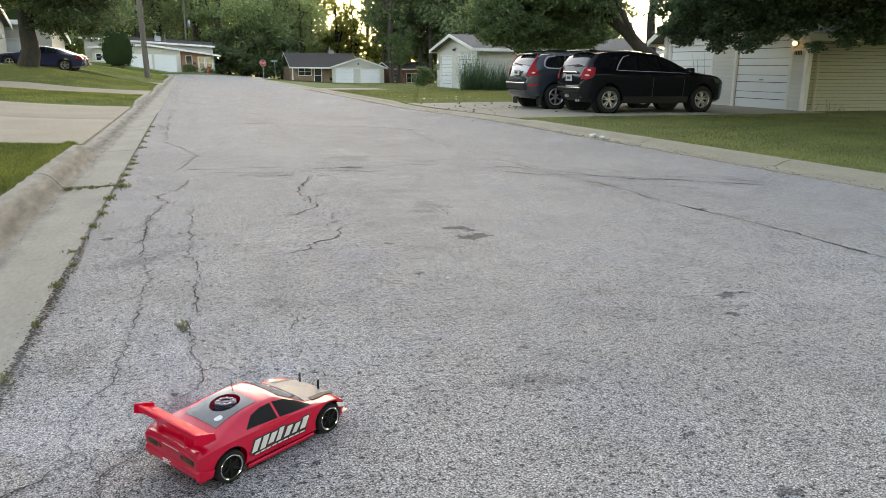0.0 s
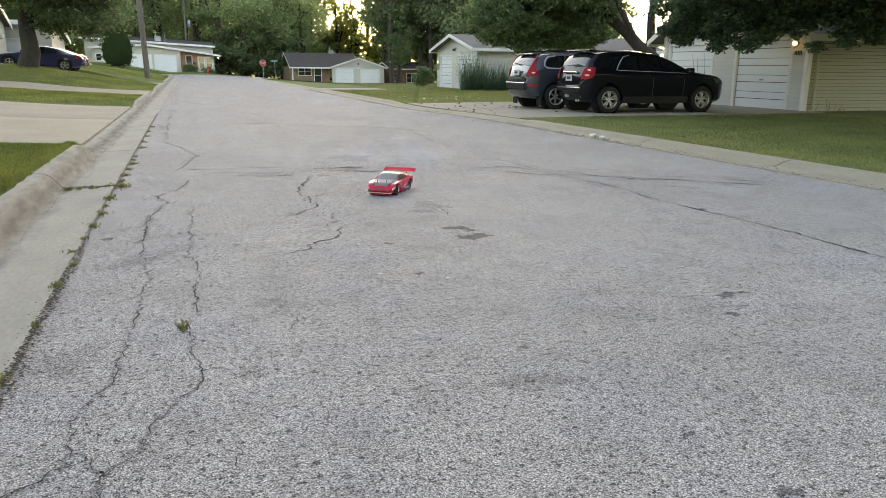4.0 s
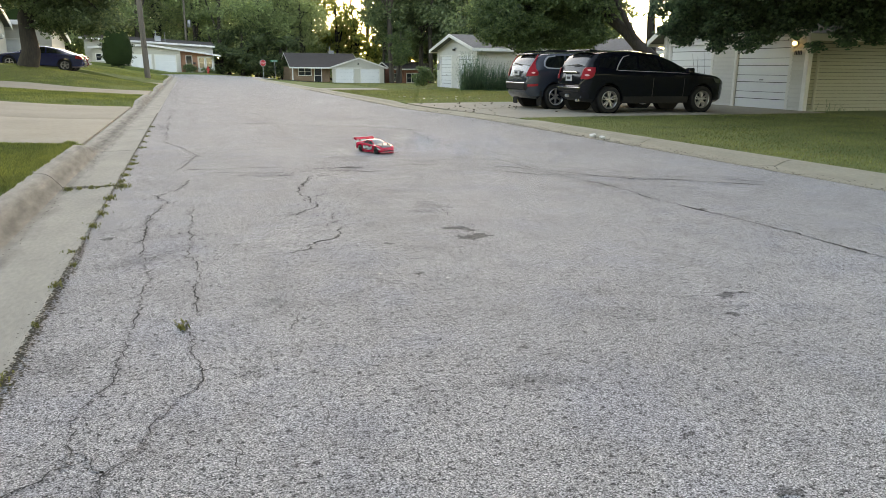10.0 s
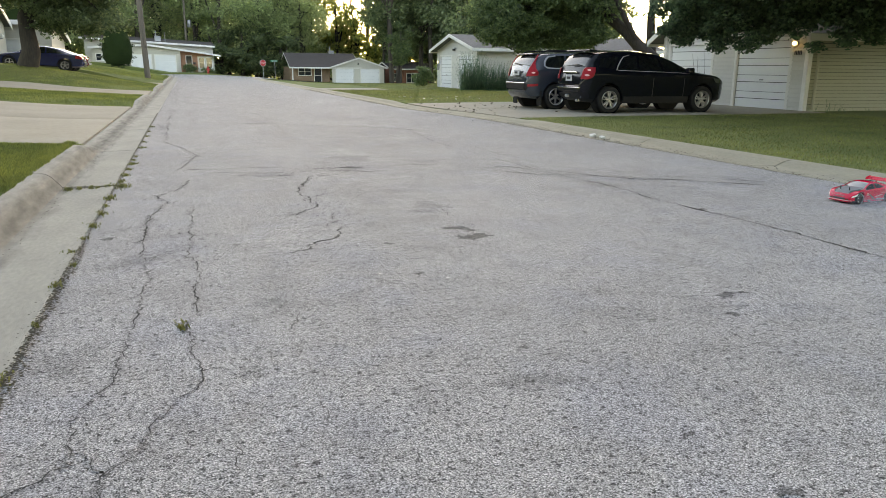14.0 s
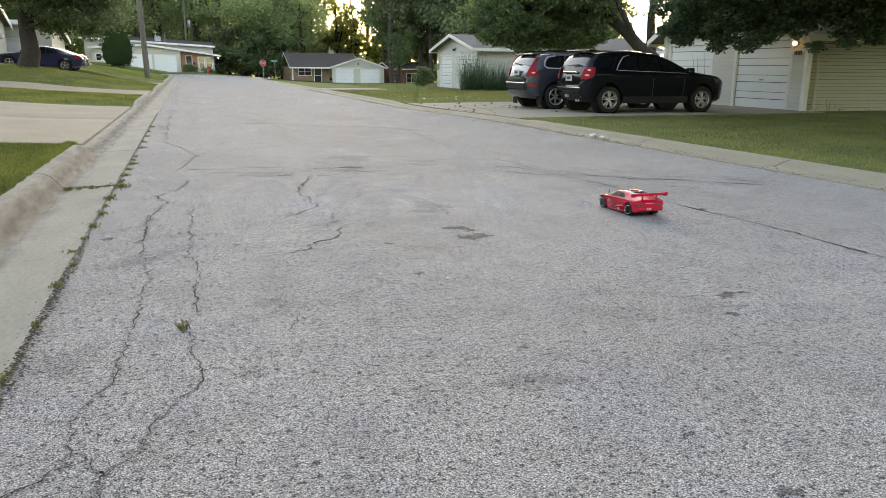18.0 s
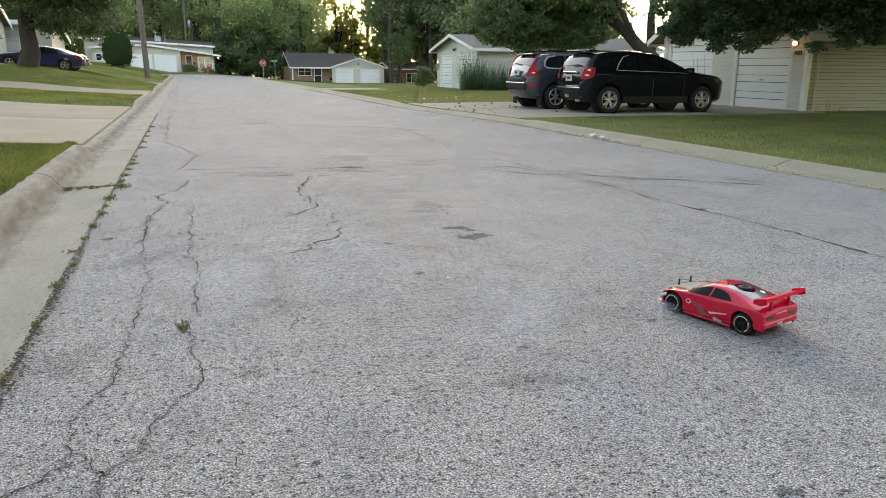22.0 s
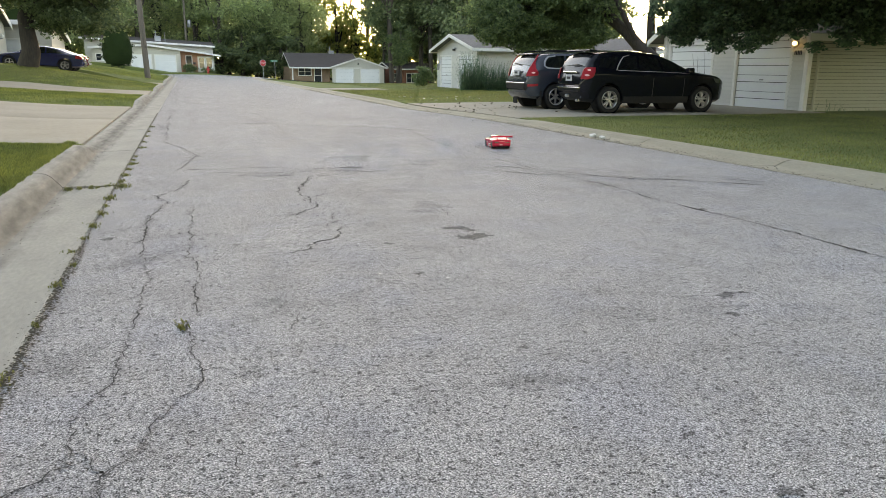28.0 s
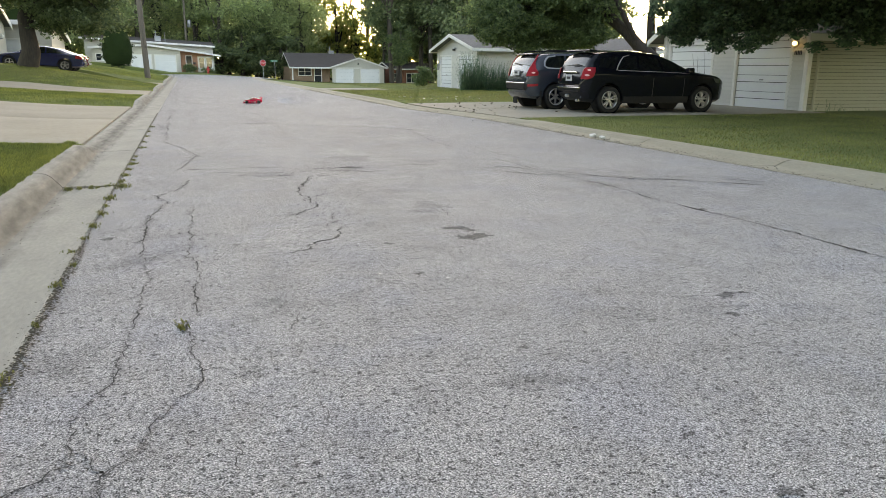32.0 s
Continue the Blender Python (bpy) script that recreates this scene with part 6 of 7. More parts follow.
woods("woodland", [(jit(x, 0.6), jit(122, 3), jit(15.5, 2), 2.3) for x in (20.0, 21.8, 23.6, 25.6, 27.4, 29.2)], 38, LEAF_SUN_PAINTED, "thin bare-limbed trees against the sky", 0.2, 1500, 0.3)
woods("woodland", [(28.6, 110.5, 21, 3.2), (31.5, 109, 22, 3.4)], 47, LEAF_DARK, "tall dark trees beside the gap of sky", 0.2, 9000, 0.08)
woods("woodland", [(x, jit(137, 2), jit(6, 1), 3.4) for x in range(-70, 100, 5)], 48, LEAF_FAR_HAZE, "distant low thicket", 0.45, 800, 0.0)
woods("woodland", [(jit(x, 1.5), jit(104, 1.5), jit(14, 2), jit(3.6, 0.4)) for x in range(-34, -12, 4)] + [(jit(x, 1), jit(119, 1.0), jit(13, 2), 3.2) for x in range(-12, 19, 3)], 45, LEAF_FAR_HAZE, "grey-green trees behind the low houses", 0.135, 7500, 0.08)
woods("woodland", [(jit(x, 1), jit(100.5, 1), jit(15, 2), jit(3.2, 0.4)) for x in range(28, 42, 3)], 46, LEAF_DARK, "dark trees before the brick house", 0.13, 9000, 0.2)
woods("woodland", [(jit(x, 1.5), jit(96, 4), jit(24, 2), jit(4.4, 0.5)) for x in range(27, 62, 4)], 34, LEAF_DARK, "dense dark trees behind the houses", 0.2, 7000)
woods("woodland", [(jit(x, 2), jit(66, 4), jit(15, 2), jit(4.4, 0.6)) for x in [*range(29, 38, 4), *range(50, 90, 5)]], 35, LEAF_DARK, "trees behind the white house", 0.2, 4500)
woods("woodland", [(jit(-15 - i * 5, 2), jit(76, 6), jit(15, 2), jit(4.6, 0.6)) for i in range(8)], 36, LEAF_DARK, "trees behind the west houses", 0.16, 7000)
woods("woodland", [(jit(x, 1), jit(113, 1), jit(6.5, 1), 2.6) for x in (5.2, 8.0, 11.0, 14.0)], 37, LEAF_DARK, "low dark thicket beside the road end", 0.24, 3400, 0.0)
# Three added belts, mostly out of view, that cut light from the low sky.
woods("woodland", [(jit(x, 3), jit(-22, 4), jit(16, 2), jit(5, 0.6)) for x in range(-40, 50, 7)], 39, LEAF_DARK, "unseen trees added behind the camera to block low sky", 0.5, 2200)
woods("woodland", [(jit(-21, 2), jit(y, 3), jit(14, 2), jit(4.5, 0.6)) for y in range(-16, 40, 7)], 40, LEAF_DARK, "unseen trees added to the west to block low sky", 0.5, 2200)
woods("woodland", [(jit(29, 2), jit(y, 2), jit(15, 2), jit(4.5, 0.6)) for y in range(-16, 8, 6)] + [(jit(46, 3), jit(y, 3), jit(13, 2), jit(4.5, 0.6)) for y in range(8, 56, 9)], 41, LEAF_DARK, "mostly unseen trees added to the east to block low sky", 0.5, 1500)


def bush(name, x, y, h, r, count, leaf, material, label, seed, taper=False):
    z = land(x, y)
    b = thing(name, pose(0, 0, 0), label, "shrub")
    if taper:
        prof = [(0.0, 0.04), (0.75, 0.06), (0.94, 0.2), (0.97, 0.38), (0.88, 0.58), (0.68, 0.76), (0.4, 0.9), (0.0, 0.98)]
        part("core", Geo().lathe([(r * a * 0.97, h * c) for a, c in prof], 20, pose(x, y, z)), LEAF_FIR, b, smooth=True)
        clumps = [(x, y, z + h * f, r * w, r * w, h * 0.14) for f, w in ((0.12, 0.85), (0.25, 1.0), (0.4, 1.0), (0.55, 0.9), (0.7, 0.72), (0.84, 0.5), (0.94, 0.3))]
    else:
        clumps = spread_clumps(26, x, y, z + h * 0.42, r * 0.8, r * 0.8, h * 0.42, r * 0.26, r * 0.42, seed)
    part("foliage", cloud_mesh("foliage", clumps, count, leaf, seed, material), None, b)
    g = Geo()
    for i in range(5):
        a = i * 1.3
        g.tube([(x, y, z - 0.05), (x + math.cos(a) * r * 0.3, y + math.sin(a) * r * 0.3, z + h * 0.5)], [0.04, 0.015], 5)
    part("stem", g, BARK, b)
    return b


bush("arborvitae", -6.4, 83.0, 4.6, 1.5, 30000, 0.05, LEAF_FIR, "dense rounded arborvitae on the lawn", 41, True)
bush("arborvitae", -12.8, 67.0, 6.5, 1.9, 9000, 0.09, LEAF_FIR, "tall dark arborvitae beside the west house", 42, True)


def reeds(x, y, r, h, n, seed, label):
    """A stand of upright feathery stems with narrow leaves."""
    rs = np.random.default_rng(seed)
    z = land(x, y)
    g = Geo()
    for _ in range(n):
        bx, by = x + rs.uniform(-r, r), y + rs.uniform(-0.35, 0.35)
        hh = h * rs.uniform(0.3, 1.05) * (1 - 0.45 * (abs(bx - x) / r) ** 2)
        lx, ly = rs.normal(0, 0.24 * hh), rs.normal(0, 0.2 * hh)
        for k in range(9):
            f = (k + rs.random()) / 9
            o = Vector((bx + lx * f * f, by + ly * f * f, z + hh * f))
            a, w = rs.uniform(0, 6.28), rs.uniform(0.07, 0.18) * (1.15 - 0.5 * f) * min(1.0, h)
            d = Vector((math.cos(a), math.sin(a), rs.uniform(0.1, 1.5))).normalized() * w
            sd = Vector((-math.sin(a), math.cos(a), 0)) * w * 0.16
            g.add([o, o + d * 0.5 + sd, o + d, o + d * 0.5 - sd], [(0, 1, 2, 3)])
        g.add([(bx - 0.008, by, z), (bx + 0.008, by, z), (bx + lx + 0.003, by + ly, z + hh), (bx + lx - 0.003, by + ly, z + hh)], [(0, 1, 2, 3)])
    b = thing("shrub", pose(0, 0, 0), label, "shrub")
    part("foliage", g, HANGING, b)
    return b


reeds(16.35, 41.9, 0.75, 2.3, 520, 43, "tall leafy green shrub before the white garage")
reeds(17.9, 41.6, 1.1, 1.75, 420, 44, "overgrown feathery shrub along the white wall")
reeds(19.6, 41.7, 1.2, 1.55, 420, 45, "overgrown feathery shrub along the white wall")
bush("shrub", 16.3, 52.0, 1.6, 0.8, 3000, 0.06, LEAF_MID, "small green shrub at the garage corner", 46)
bush("shrub", 0.6, 95.5, 1.2, 1.0, 1500, 0.07, LEAF_MID, "low shrub before the entry", 47)
bush("shrub", 2.6, 95.8, 1.0, 0.9, 1200, 0.07, LEAF_MID, "low shrub before the entry", 48)
tree("tree", (26.0, 92.0, -0.8), (26.0, 92.0, 5.5), 0.12, spread_clumps(14, 26.0, 92.0, 4.2, 1.6, 1.6, 2.4, 0.5, 0.9, 9), 6000, 0.13, LEAF_MID, "slender young tree with light green leaves", 14, 6)


# ---- street furniture ----
def utility_pole(x, y, r, h, label, lean=0.0):
    z = land(x, y)
    p = thing("utility_pole", pose(x, y, z), label, "pole", "utility poles")
    part("shaft", Geo().tube([(0, 0, -0.3), (lean * 0.5, 0, h * 0.5), (lean, 0, h)], [r, r * 0.88, r * 0.75], 14), POLEWOOD, p, smooth=True)
    arm = part("crossarm", Geo().cbox(lean - 1.2, lean + 1.2, -0.06, 0.06, h - 0.6, h - 0.48, 0.01), POLEWOOD, p)
    for k in (-1.05, -0.4, 0.4, 1.05):
        part("insulator", Geo().lathe([(0.03, 0), (0.05, 0.05), (0.03, 0.1), (0.0, 0.12)], 8, pose(lean + k, 0, h - 0.48)), STEEL, arm)
    return p


utility_pole(-2.55, 57.0, 0.2, 11.0, "weathered wooden utility pole on the lawn", -0.35)
p2 = utility_pole(0.4, 112.0, 0.17, 13.0, "distant wooden utility pole with transformer")
part("transformer", Geo().lathe([(0.0, 0.0), (0.24, 0.0), (0.27, 0.04), (0.27, 0.9), (0.22, 0.98), (0.0, 1.02)], 14, pose(0.55, 0, 6.0)), STEEL, p2, "grey transformer can", smooth=True)


def stop_sign():
    x, y = 7.45, 77.6
    s = thing("stop_sign", pose(x, y, land(x, y)), "red octagonal stop sign on a steel post", "sign")
    part("post", Geo().cbox(-0.03, 0.03, -0.02, 0.02, -0.2, 1.98, 0.005), STEEL, s)
    oct_ = [(0.33 * math.cos(math.pi / 8 + k * math.pi / 4), 0.33 * math.sin(math.pi / 8 + k * math.pi / 4)) for k in range(8)]
    face = part("sign_plate", Geo().prism([(a * 1.0, b) for a, b in oct_], 0.006, pose(0, -0.026, 1.66, 90)), PLATE, s)
    part("sign_face", Geo().prism([(a * 0.93, b * 0.93) for a, b in oct_], 0.004, pose(0, -0.034, 1.66, 90)), STOPRED, face, "red sign face")
    t = bpy.data.curves.new("sign_word", "FONT")
    t.body, t.size, t.extrude, t.align_x, t.align_y = "STOP", 0.24, 0.002, "CENTER", "CENTER"
    tob = new("tmp_text", t)
    tme = bpy.data.meshes.new_from_object(tob.evaluated_get(bpy.context.evaluated_depsgraph_get()))
    bpy.data.objects.remove(tob)
    tme.materials.append(PLATE)
    part("sign_word", tme, None, face, "white word STOP", at=pose(0, -0.042, 1.66, 90))
    return s


stop_sign()
s2 = thing("street_sign", pose(8.7, 79.3 - 1.0, land(8.7, 78.3)), "green street name sign on a post", "sign")
part("post", Geo().tube([(0, 0, -0.2), (0, 0, 1.84)], 0.03, 8), STEEL, s2)
blade = part("sign_blade", Geo().cbox(-0.42, 0.3, -0.012, 0.012, 1.82, 2.0, 0.004), SIGNGREEN, s2, "green blade with a plain bar")
part("word_bar", Geo().box(-0.3, 0.2, -0.016, -0.012, 1.875, 1.94), PLATE, blade)

hy = thing("fire_hydrant", pose(2.45, 89.2, land(2.45, 89.2)), "red fire hydrant at the cross street", "hydrant")
part("barrel", Geo().lathe([(0.16, 0), (0.16, 0.05), (0.11, 0.07), (0.11, 0.5), (0.14, 0.52), (0.14, 0.58), (0.11, 0.62), (0.06, 0.72), (0.03, 0.74), (0.03, 0.8), (0.0, 0.8)], 14), HYDRANT, hy, smooth=True)
for s in (-1, 1):
    part("outlet", Geo().lathe([(0.05, 0.0), (0.06, 0.08), (0.06, 0.12), (0.0, 0.13)], 10, pose(s * 0.09, 0, 0.42, 0, 90 * s)), HYDRANT, hy)

binx = thing("wheelie_bin", pose(-12.4, 47.3, land(-12.4, 47.3)), "dark blue wheeled rubbish bin", "bin")
part("tub", Geo().prism([(-0.26, 0.05), (0.26, 0.05), (0.32, 1.0), (-0.32, 1.0)], 0.6, pose(0, 0.3, 0, 90)), BINBLUE, binx)
part("lid", Geo().cbox(-0.35, 0.35, -0.36, 0.36, 1.0, 1.07, 0.03), INK, binx)


# ---- wires ----
def wire(a, b, sag, label="thin black overhead wire between poles"):
    a, b = Vector(a), Vector(b)
    pts = [a.lerp(b, i / 16) - Vector((0, 0, sag * 4 * (i / 16) * (1 - i / 16))) for i in range(17)]
    tagged(part("overhead_wire", Geo().tube(pts, 0.012, 5), INK), label, "wire")


wire((-3.5, 57, land(-2.55, 57) + 6.2), (0.4, 112, 6.7), 0.8)
wire((-3.2, 57, land(-2.55, 57) + 7.0), (0.4, 112, 8.4), 0.8)


# ---- what moves ----
def motions():
    rows = []
    data = RC_PATH.split("\n")
    pts = [tuple(float(v) for v in r.split()) for r in data if r.strip()]
    for t, x, y, az in pts:
        rows.append((t, pose(x, y, road_z(x, y) + 0.001, 0, 0, 90 - az)))
    walk(RC, rows)
    ts, xs, ys, az = (np.array(c) for c in zip(*pts))
    for wisp, lag, back, left in WISPS:
        drift = []
        for t in ts:
            q = max(0.0, t - lag)
            h = radians(float(np.interp(q, ts, az)))
            x, y = float(np.interp(q, ts, xs)), float(np.interp(q, ts, ys))
            drift.append((float(t), pose(x - math.sin(h) * back - math.cos(h) * left, y - math.cos(h) * back + math.sin(h) * left, 0.004)))
        walk(wisp, drift)
    for wh, wx, wy in RC_WHEELS:
        turn, spin = 0.0, []
        last = None
        for t, x, y, az in pts:
            if last:
                turn += min(80.0, math.degrees(math.hypot(x - last[0], y - last[1]) / 0.05))
            last = (x, y)
            s = -1 if wy > 0 else 1
            spin.append((t, pose(wx, wy, 0.05, 0, 0, 180 if wy > 0 else 0) @ pose(0, 0, 0, 0, s * turn, 0)))
        walk(wh, spin)


# ---- wear on the street ----
def crack(pts, width, seed, band=0):
    """A ragged dark crack along a line on the asphalt; band: how many times wider the ravelled strip round it is."""
    rng = random.Random(seed)
    line = []
    for a, b in zip(pts, pts[1:]):
        d = math.dist(a, b)
        n = min(200, max(2, int(d / (0.016 + 0.003 * a[1]))))
        jag = min(0.3 * d / n, 0.05)
        for i in range(n):
            f = i / n
            line.append((a[0] + (b[0] - a[0]) * f + rng.gauss(0, jag), a[1] + (b[1] - a[1]) * f + rng.gauss(0, jag)))
    line.append(pts[-1])

    def ribbon(wide, lift, material, name):
        g = Geo()
        ph = rng.uniform(0, 6.28)
        for i, (x, y) in enumerate(line):
            p, q = line[max(i - 2, 0)], line[min(i + 2, len(line) - 1)]
            d = Vector((q[0] - p[0], q[1] - p[1], 0)).normalized()
            nrm = Vector((-d.y, d.x, 0))
            wd = wide * (0.95 if y < 4.5 else 1.1) * rng.uniform(0.5, 1.25) * max(0.6 if band else 0.4, 0.6 + 0.42 * math.sin(i * 0.31 + ph) + 0.3 * math.sin(i * 0.117 + 2 * ph)) * (0.3 if i in (0, len(line) - 1) else 1.0)
            for s in (-1, 1):
                g.v.append(tuple(Vector((x, y, road_z(x, y) + lift)) + nrm * wd * s * 0.5))
        for i in range(len(line) - 1):
            g.f.append((2 * i, 2 * i + 1, 2 * i + 3, 2 * i + 2))
        return part(name, g, material, ROAD)

    if band:
        ribbon(width * band, 0.0014, ASPHALT_STAINED, "ravelled_edge")
    return ribbon(width, 0.0035, CRACK, "crack")


crack([(-0.26, 22.04), (-0.41, 20.44), (-0.43, 18.00), (-0.40, 14.39), (-0.41, 13.56), (-0.35, 12.91), (-0.41, 12.53), (-0.35, 12.15), (-0.16, 11.58), (-0.04, 10.92), (0.06, 10.40), (-0.00, 9.90), (-0.11, 9.13), (-0.18, 8.90)], 0.0127, 100, 5)
crack([(-0.14, 8.65), (-0.25, 8.58), (-0.54, 8.57)], 0.0068, 101, 5)
crack([(-0.04, 8.09), (-0.14, 7.43), (-0.23, 7.29), (-0.33, 7.15), (-0.23, 6.73), (-0.28, 6.58), (-0.29, 6.34), (-0.34, 6.23), (-0.36, 5.96), (-0.36, 5.62), (-0.36, 5.30), (-0.39, 5.19)], 0.0116, 102, 5)
crack([(-0.36, 5.30), (-0.34, 4.88), (-0.31, 4.48), (-0.27, 4.32), (-0.30, 3.99), (-0.30, 3.61), (-0.32, 3.41), (-0.32, 3.30)], 0.006, 103, 5)
crack([(-0.32, 3.30), (-0.33, 3.13), (-0.34, 2.98), (-0.35, 2.81), (-0.39, 2.71), (-0.42, 2.65), (-0.44, 2.59)], 0.0068, 104, 7)
crack([(-0.44, 2.59), (-0.45, 2.52), (-0.43, 2.44), (-0.43, 2.35), (-0.43, 2.31), (-0.44, 2.23), (-0.48, 2.18), (-0.52, 2.12), (-0.58, 2.09)], 0.0051, 105, 7)
crack([(-0.43, 2.31), (-0.38, 2.27), (-0.34, 2.18), (-0.31, 2.14)], 0.0051, 106, 7)
crack([(-0.03, 6.45), (-0.04, 6.14), (-0.03, 5.79), (-0.06, 5.59), (-0.04, 5.29), (-0.05, 5.03), (-0.08, 4.73), (-0.03, 4.57), (-0.02, 4.39), (0.00, 4.21), (-0.03, 4.12), (-0.04, 3.99)], 0.0068, 107, 4)
crack([(-0.04, 3.99), (-0.04, 3.85), (-0.03, 3.70), (-0.02, 3.61), (-0.07, 3.45), (-0.08, 3.30), (-0.05, 3.21), (-0.06, 3.08), (-0.04, 2.94), (-0.02, 2.82), (-0.03, 2.72), (-0.05, 2.65)], 0.0068, 108, 4)
crack([(-0.05, 2.65), (-0.10, 2.60), (-0.13, 2.53), (-0.17, 2.46), (-0.21, 2.39), (-0.21, 2.30), (-0.23, 2.25), (-0.27, 2.19), (-0.31, 2.14), (-0.31, 2.07), (-0.31, 1.99)], 0.006, 109, 7)
crack([(-0.03, 3.67), (0.05, 3.62)], 0.0043, 110, 4)
crack([(1.22, 8.04), (1.14, 7.72), (0.97, 7.18), (0.95, 6.95), (0.99, 6.67), (0.99, 6.34), (0.99, 6.20), (0.88, 6.05), (0.79, 5.90), (0.69, 5.86)], 0.0149, 111, 3)
crack([(1.19, 6.88), (1.09, 6.74), (0.96, 6.62), (0.91, 6.48)], 0.0106, 112, 3)
crack([(1.06, 5.87), (1.05, 5.75), (1.02, 5.59)], 0.0127, 113, 3)
crack([(1.06, 5.56), (0.95, 5.46), (0.90, 5.38), (0.88, 5.29)], 0.0095, 114, 3)
crack([(1.09, 5.31), (1.01, 5.31), (0.98, 5.16), (0.94, 5.02), (0.87, 4.94), (0.77, 4.90), (0.73, 4.81), (0.69, 4.71), (0.62, 4.65), (0.56, 4.61)], 0.0139, 115, 3)
crack([(0.11, 16.61), (0.74, 16.31), (1.18, 16.05), (1.62, 15.79), (2.38, 15.30), (2.86, 14.74), (3.41, 14.61), (3.86, 14.07), (4.17, 13.59)], 0.0668, 116)
crack([(-0.22, 25.41), (0.80, 24.50), (1.46, 24.03), (1.94, 23.60), (2.75, 23.12)], 0.0802, 117)
crack([(-0.07, 8.92), (0.30, 8.87), (0.69, 8.91), (1.01, 8.77), (1.25, 8.60), (1.79, 8.61), (2.10, 8.74), (2.37, 8.67), (2.73, 8.63), (3.05, 8.49)], 0.0337, 118)
crack([(3.05, 8.49), (3.31, 8.20), (3.67, 8.15), (4.04, 7.68), (4.34, 7.16), (4.63, 6.82), (5.06, 6.69)], 0.028, 119)
crack([(0.11, 8.58), (0.54, 8.51), (0.78, 8.39), (0.96, 8.39), (1.35, 8.38), (1.61, 8.40), (1.91, 8.22), (2.25, 8.23), (2.65, 8.17)], 0.0251, 120)
crack([(2.65, 8.17), (2.89, 8.05), (3.30, 7.99), (3.72, 7.48), (4.01, 7.35), (4.57, 7.05), (4.93, 6.73), (5.47, 6.28), (5.86, 6.01)], 0.028, 121)
crack([(4.84, 7.02), (5.45, 6.72), (5.86, 6.30)], 0.0224, 122)
crack([(1.29, 8.02), (1.52, 8.04), (1.67, 8.29), (1.67, 8.49)], 0.0195, 123)
crack([(0.46, 8.25), (0.75, 8.12), (1.05, 8.13)], 0.0195, 124)
crack([(4.01, 13.62), (3.90, 12.53), (3.76, 11.30), (3.79, 10.57), (3.82, 9.47), (3.87, 8.61), (3.89, 7.98), (3.98, 7.04)], 0.0172, 125)
crack([(3.92, 12.76), (4.00, 11.15), (4.13, 10.48), (4.11, 9.54), (4.19, 8.97), (4.11, 8.20)], 0.014, 126)
crack([(3.98, 7.04), (4.06, 6.68), (4.09, 6.11), (4.05, 5.72), (4.10, 5.40), (4.11, 5.07), (4.16, 4.80), (4.18, 4.44)], 0.0234, 127)
crack([(4.18, 4.44), (4.21, 4.18), (4.20, 3.91), (4.19, 3.65), (4.20, 3.49), (4.18, 3.22), (4.15, 2.84)], 0.0234, 128)
crack([(1.53, 22.66), (1.69, 17.57), (1.70, 15.45), (1.63, 13.07), (1.60, 12.03)], 0.0138, 129)
crack([(3.49, 18.72), (3.86, 17.12), (3.84, 15.81)], 0.0138, 130)
crack([(0.35, 2.91), (0.37, 2.84), (0.39, 2.79), (0.39, 2.71), (0.46, 2.62)], 0.0061, 131)
crack([(0.07, 2.22), (0.07, 2.15), (0.06, 2.08), (0.07, 2.04)], 0.0073, 132)
crack([(0.26, 2.94), (0.26, 2.79)], 0.0061, 133)
crack([(0.42, 3.52), (0.43, 3.42), (0.43, 3.33), (0.40, 3.26), (0.35, 3.19)], 0.0073, 134)
crack([(0.38, 2.52), (0.38, 2.38), (0.39, 2.24)], 0.0061, 135)
crack([(-0.58, 54.43), (-0.46, 35.07), (-0.38, 25.83)], 0.0245, 136)
crack([(-0.05, 21.43), (0.03, 20.61), (0.01, 18.95), (0.08, 16.97), (0.13, 16.12)], 0.016, 137)
crack([(-0.03, 15.24), (0.01, 14.30), (-0.01, 13.93)], 0.0146, 138)
crack([(1.57, 7.01), (1.69, 7.16), (1.69, 7.32)], 0.0098, 139)
crack([(1.96, 6.03), (2.00, 5.91), (1.97, 5.60), (1.96, 5.48)], 0.0086, 140)


def blot(x, y, r, seed, material, name="oil_spot", lift=0.0025, squash=0.75):
    """An irregular thin patch on the asphalt."""
    rng = random.Random(seed)
    g = Geo()
    n = 60
    ph = [rng.uniform(0, 6.28) for _ in range(3)]
    vs = [(x, y, road_z(x, y) + lift)]
    for k in range(n):
        a = 2 * math.pi * k / n
        q = r * (1 + 0.28 * math.sin(2 * a + ph[0]) + 0.2 * math.sin(3 * a + ph[1]) + 0.16 * math.sin(7 * a + ph[2]) + 0.1 * math.sin(13 * a + ph[1]) + rng.uniform(-0.14, 0.14))
        vs.append((x + q * math.cos(a), y + q * squash * math.sin(a), road_z(x, y) + lift))
    g.add(vs, [(0, 1 + k, 1 + (k + 1) % n) for k in range(n)])
    return part(name, g, material, ROAD)


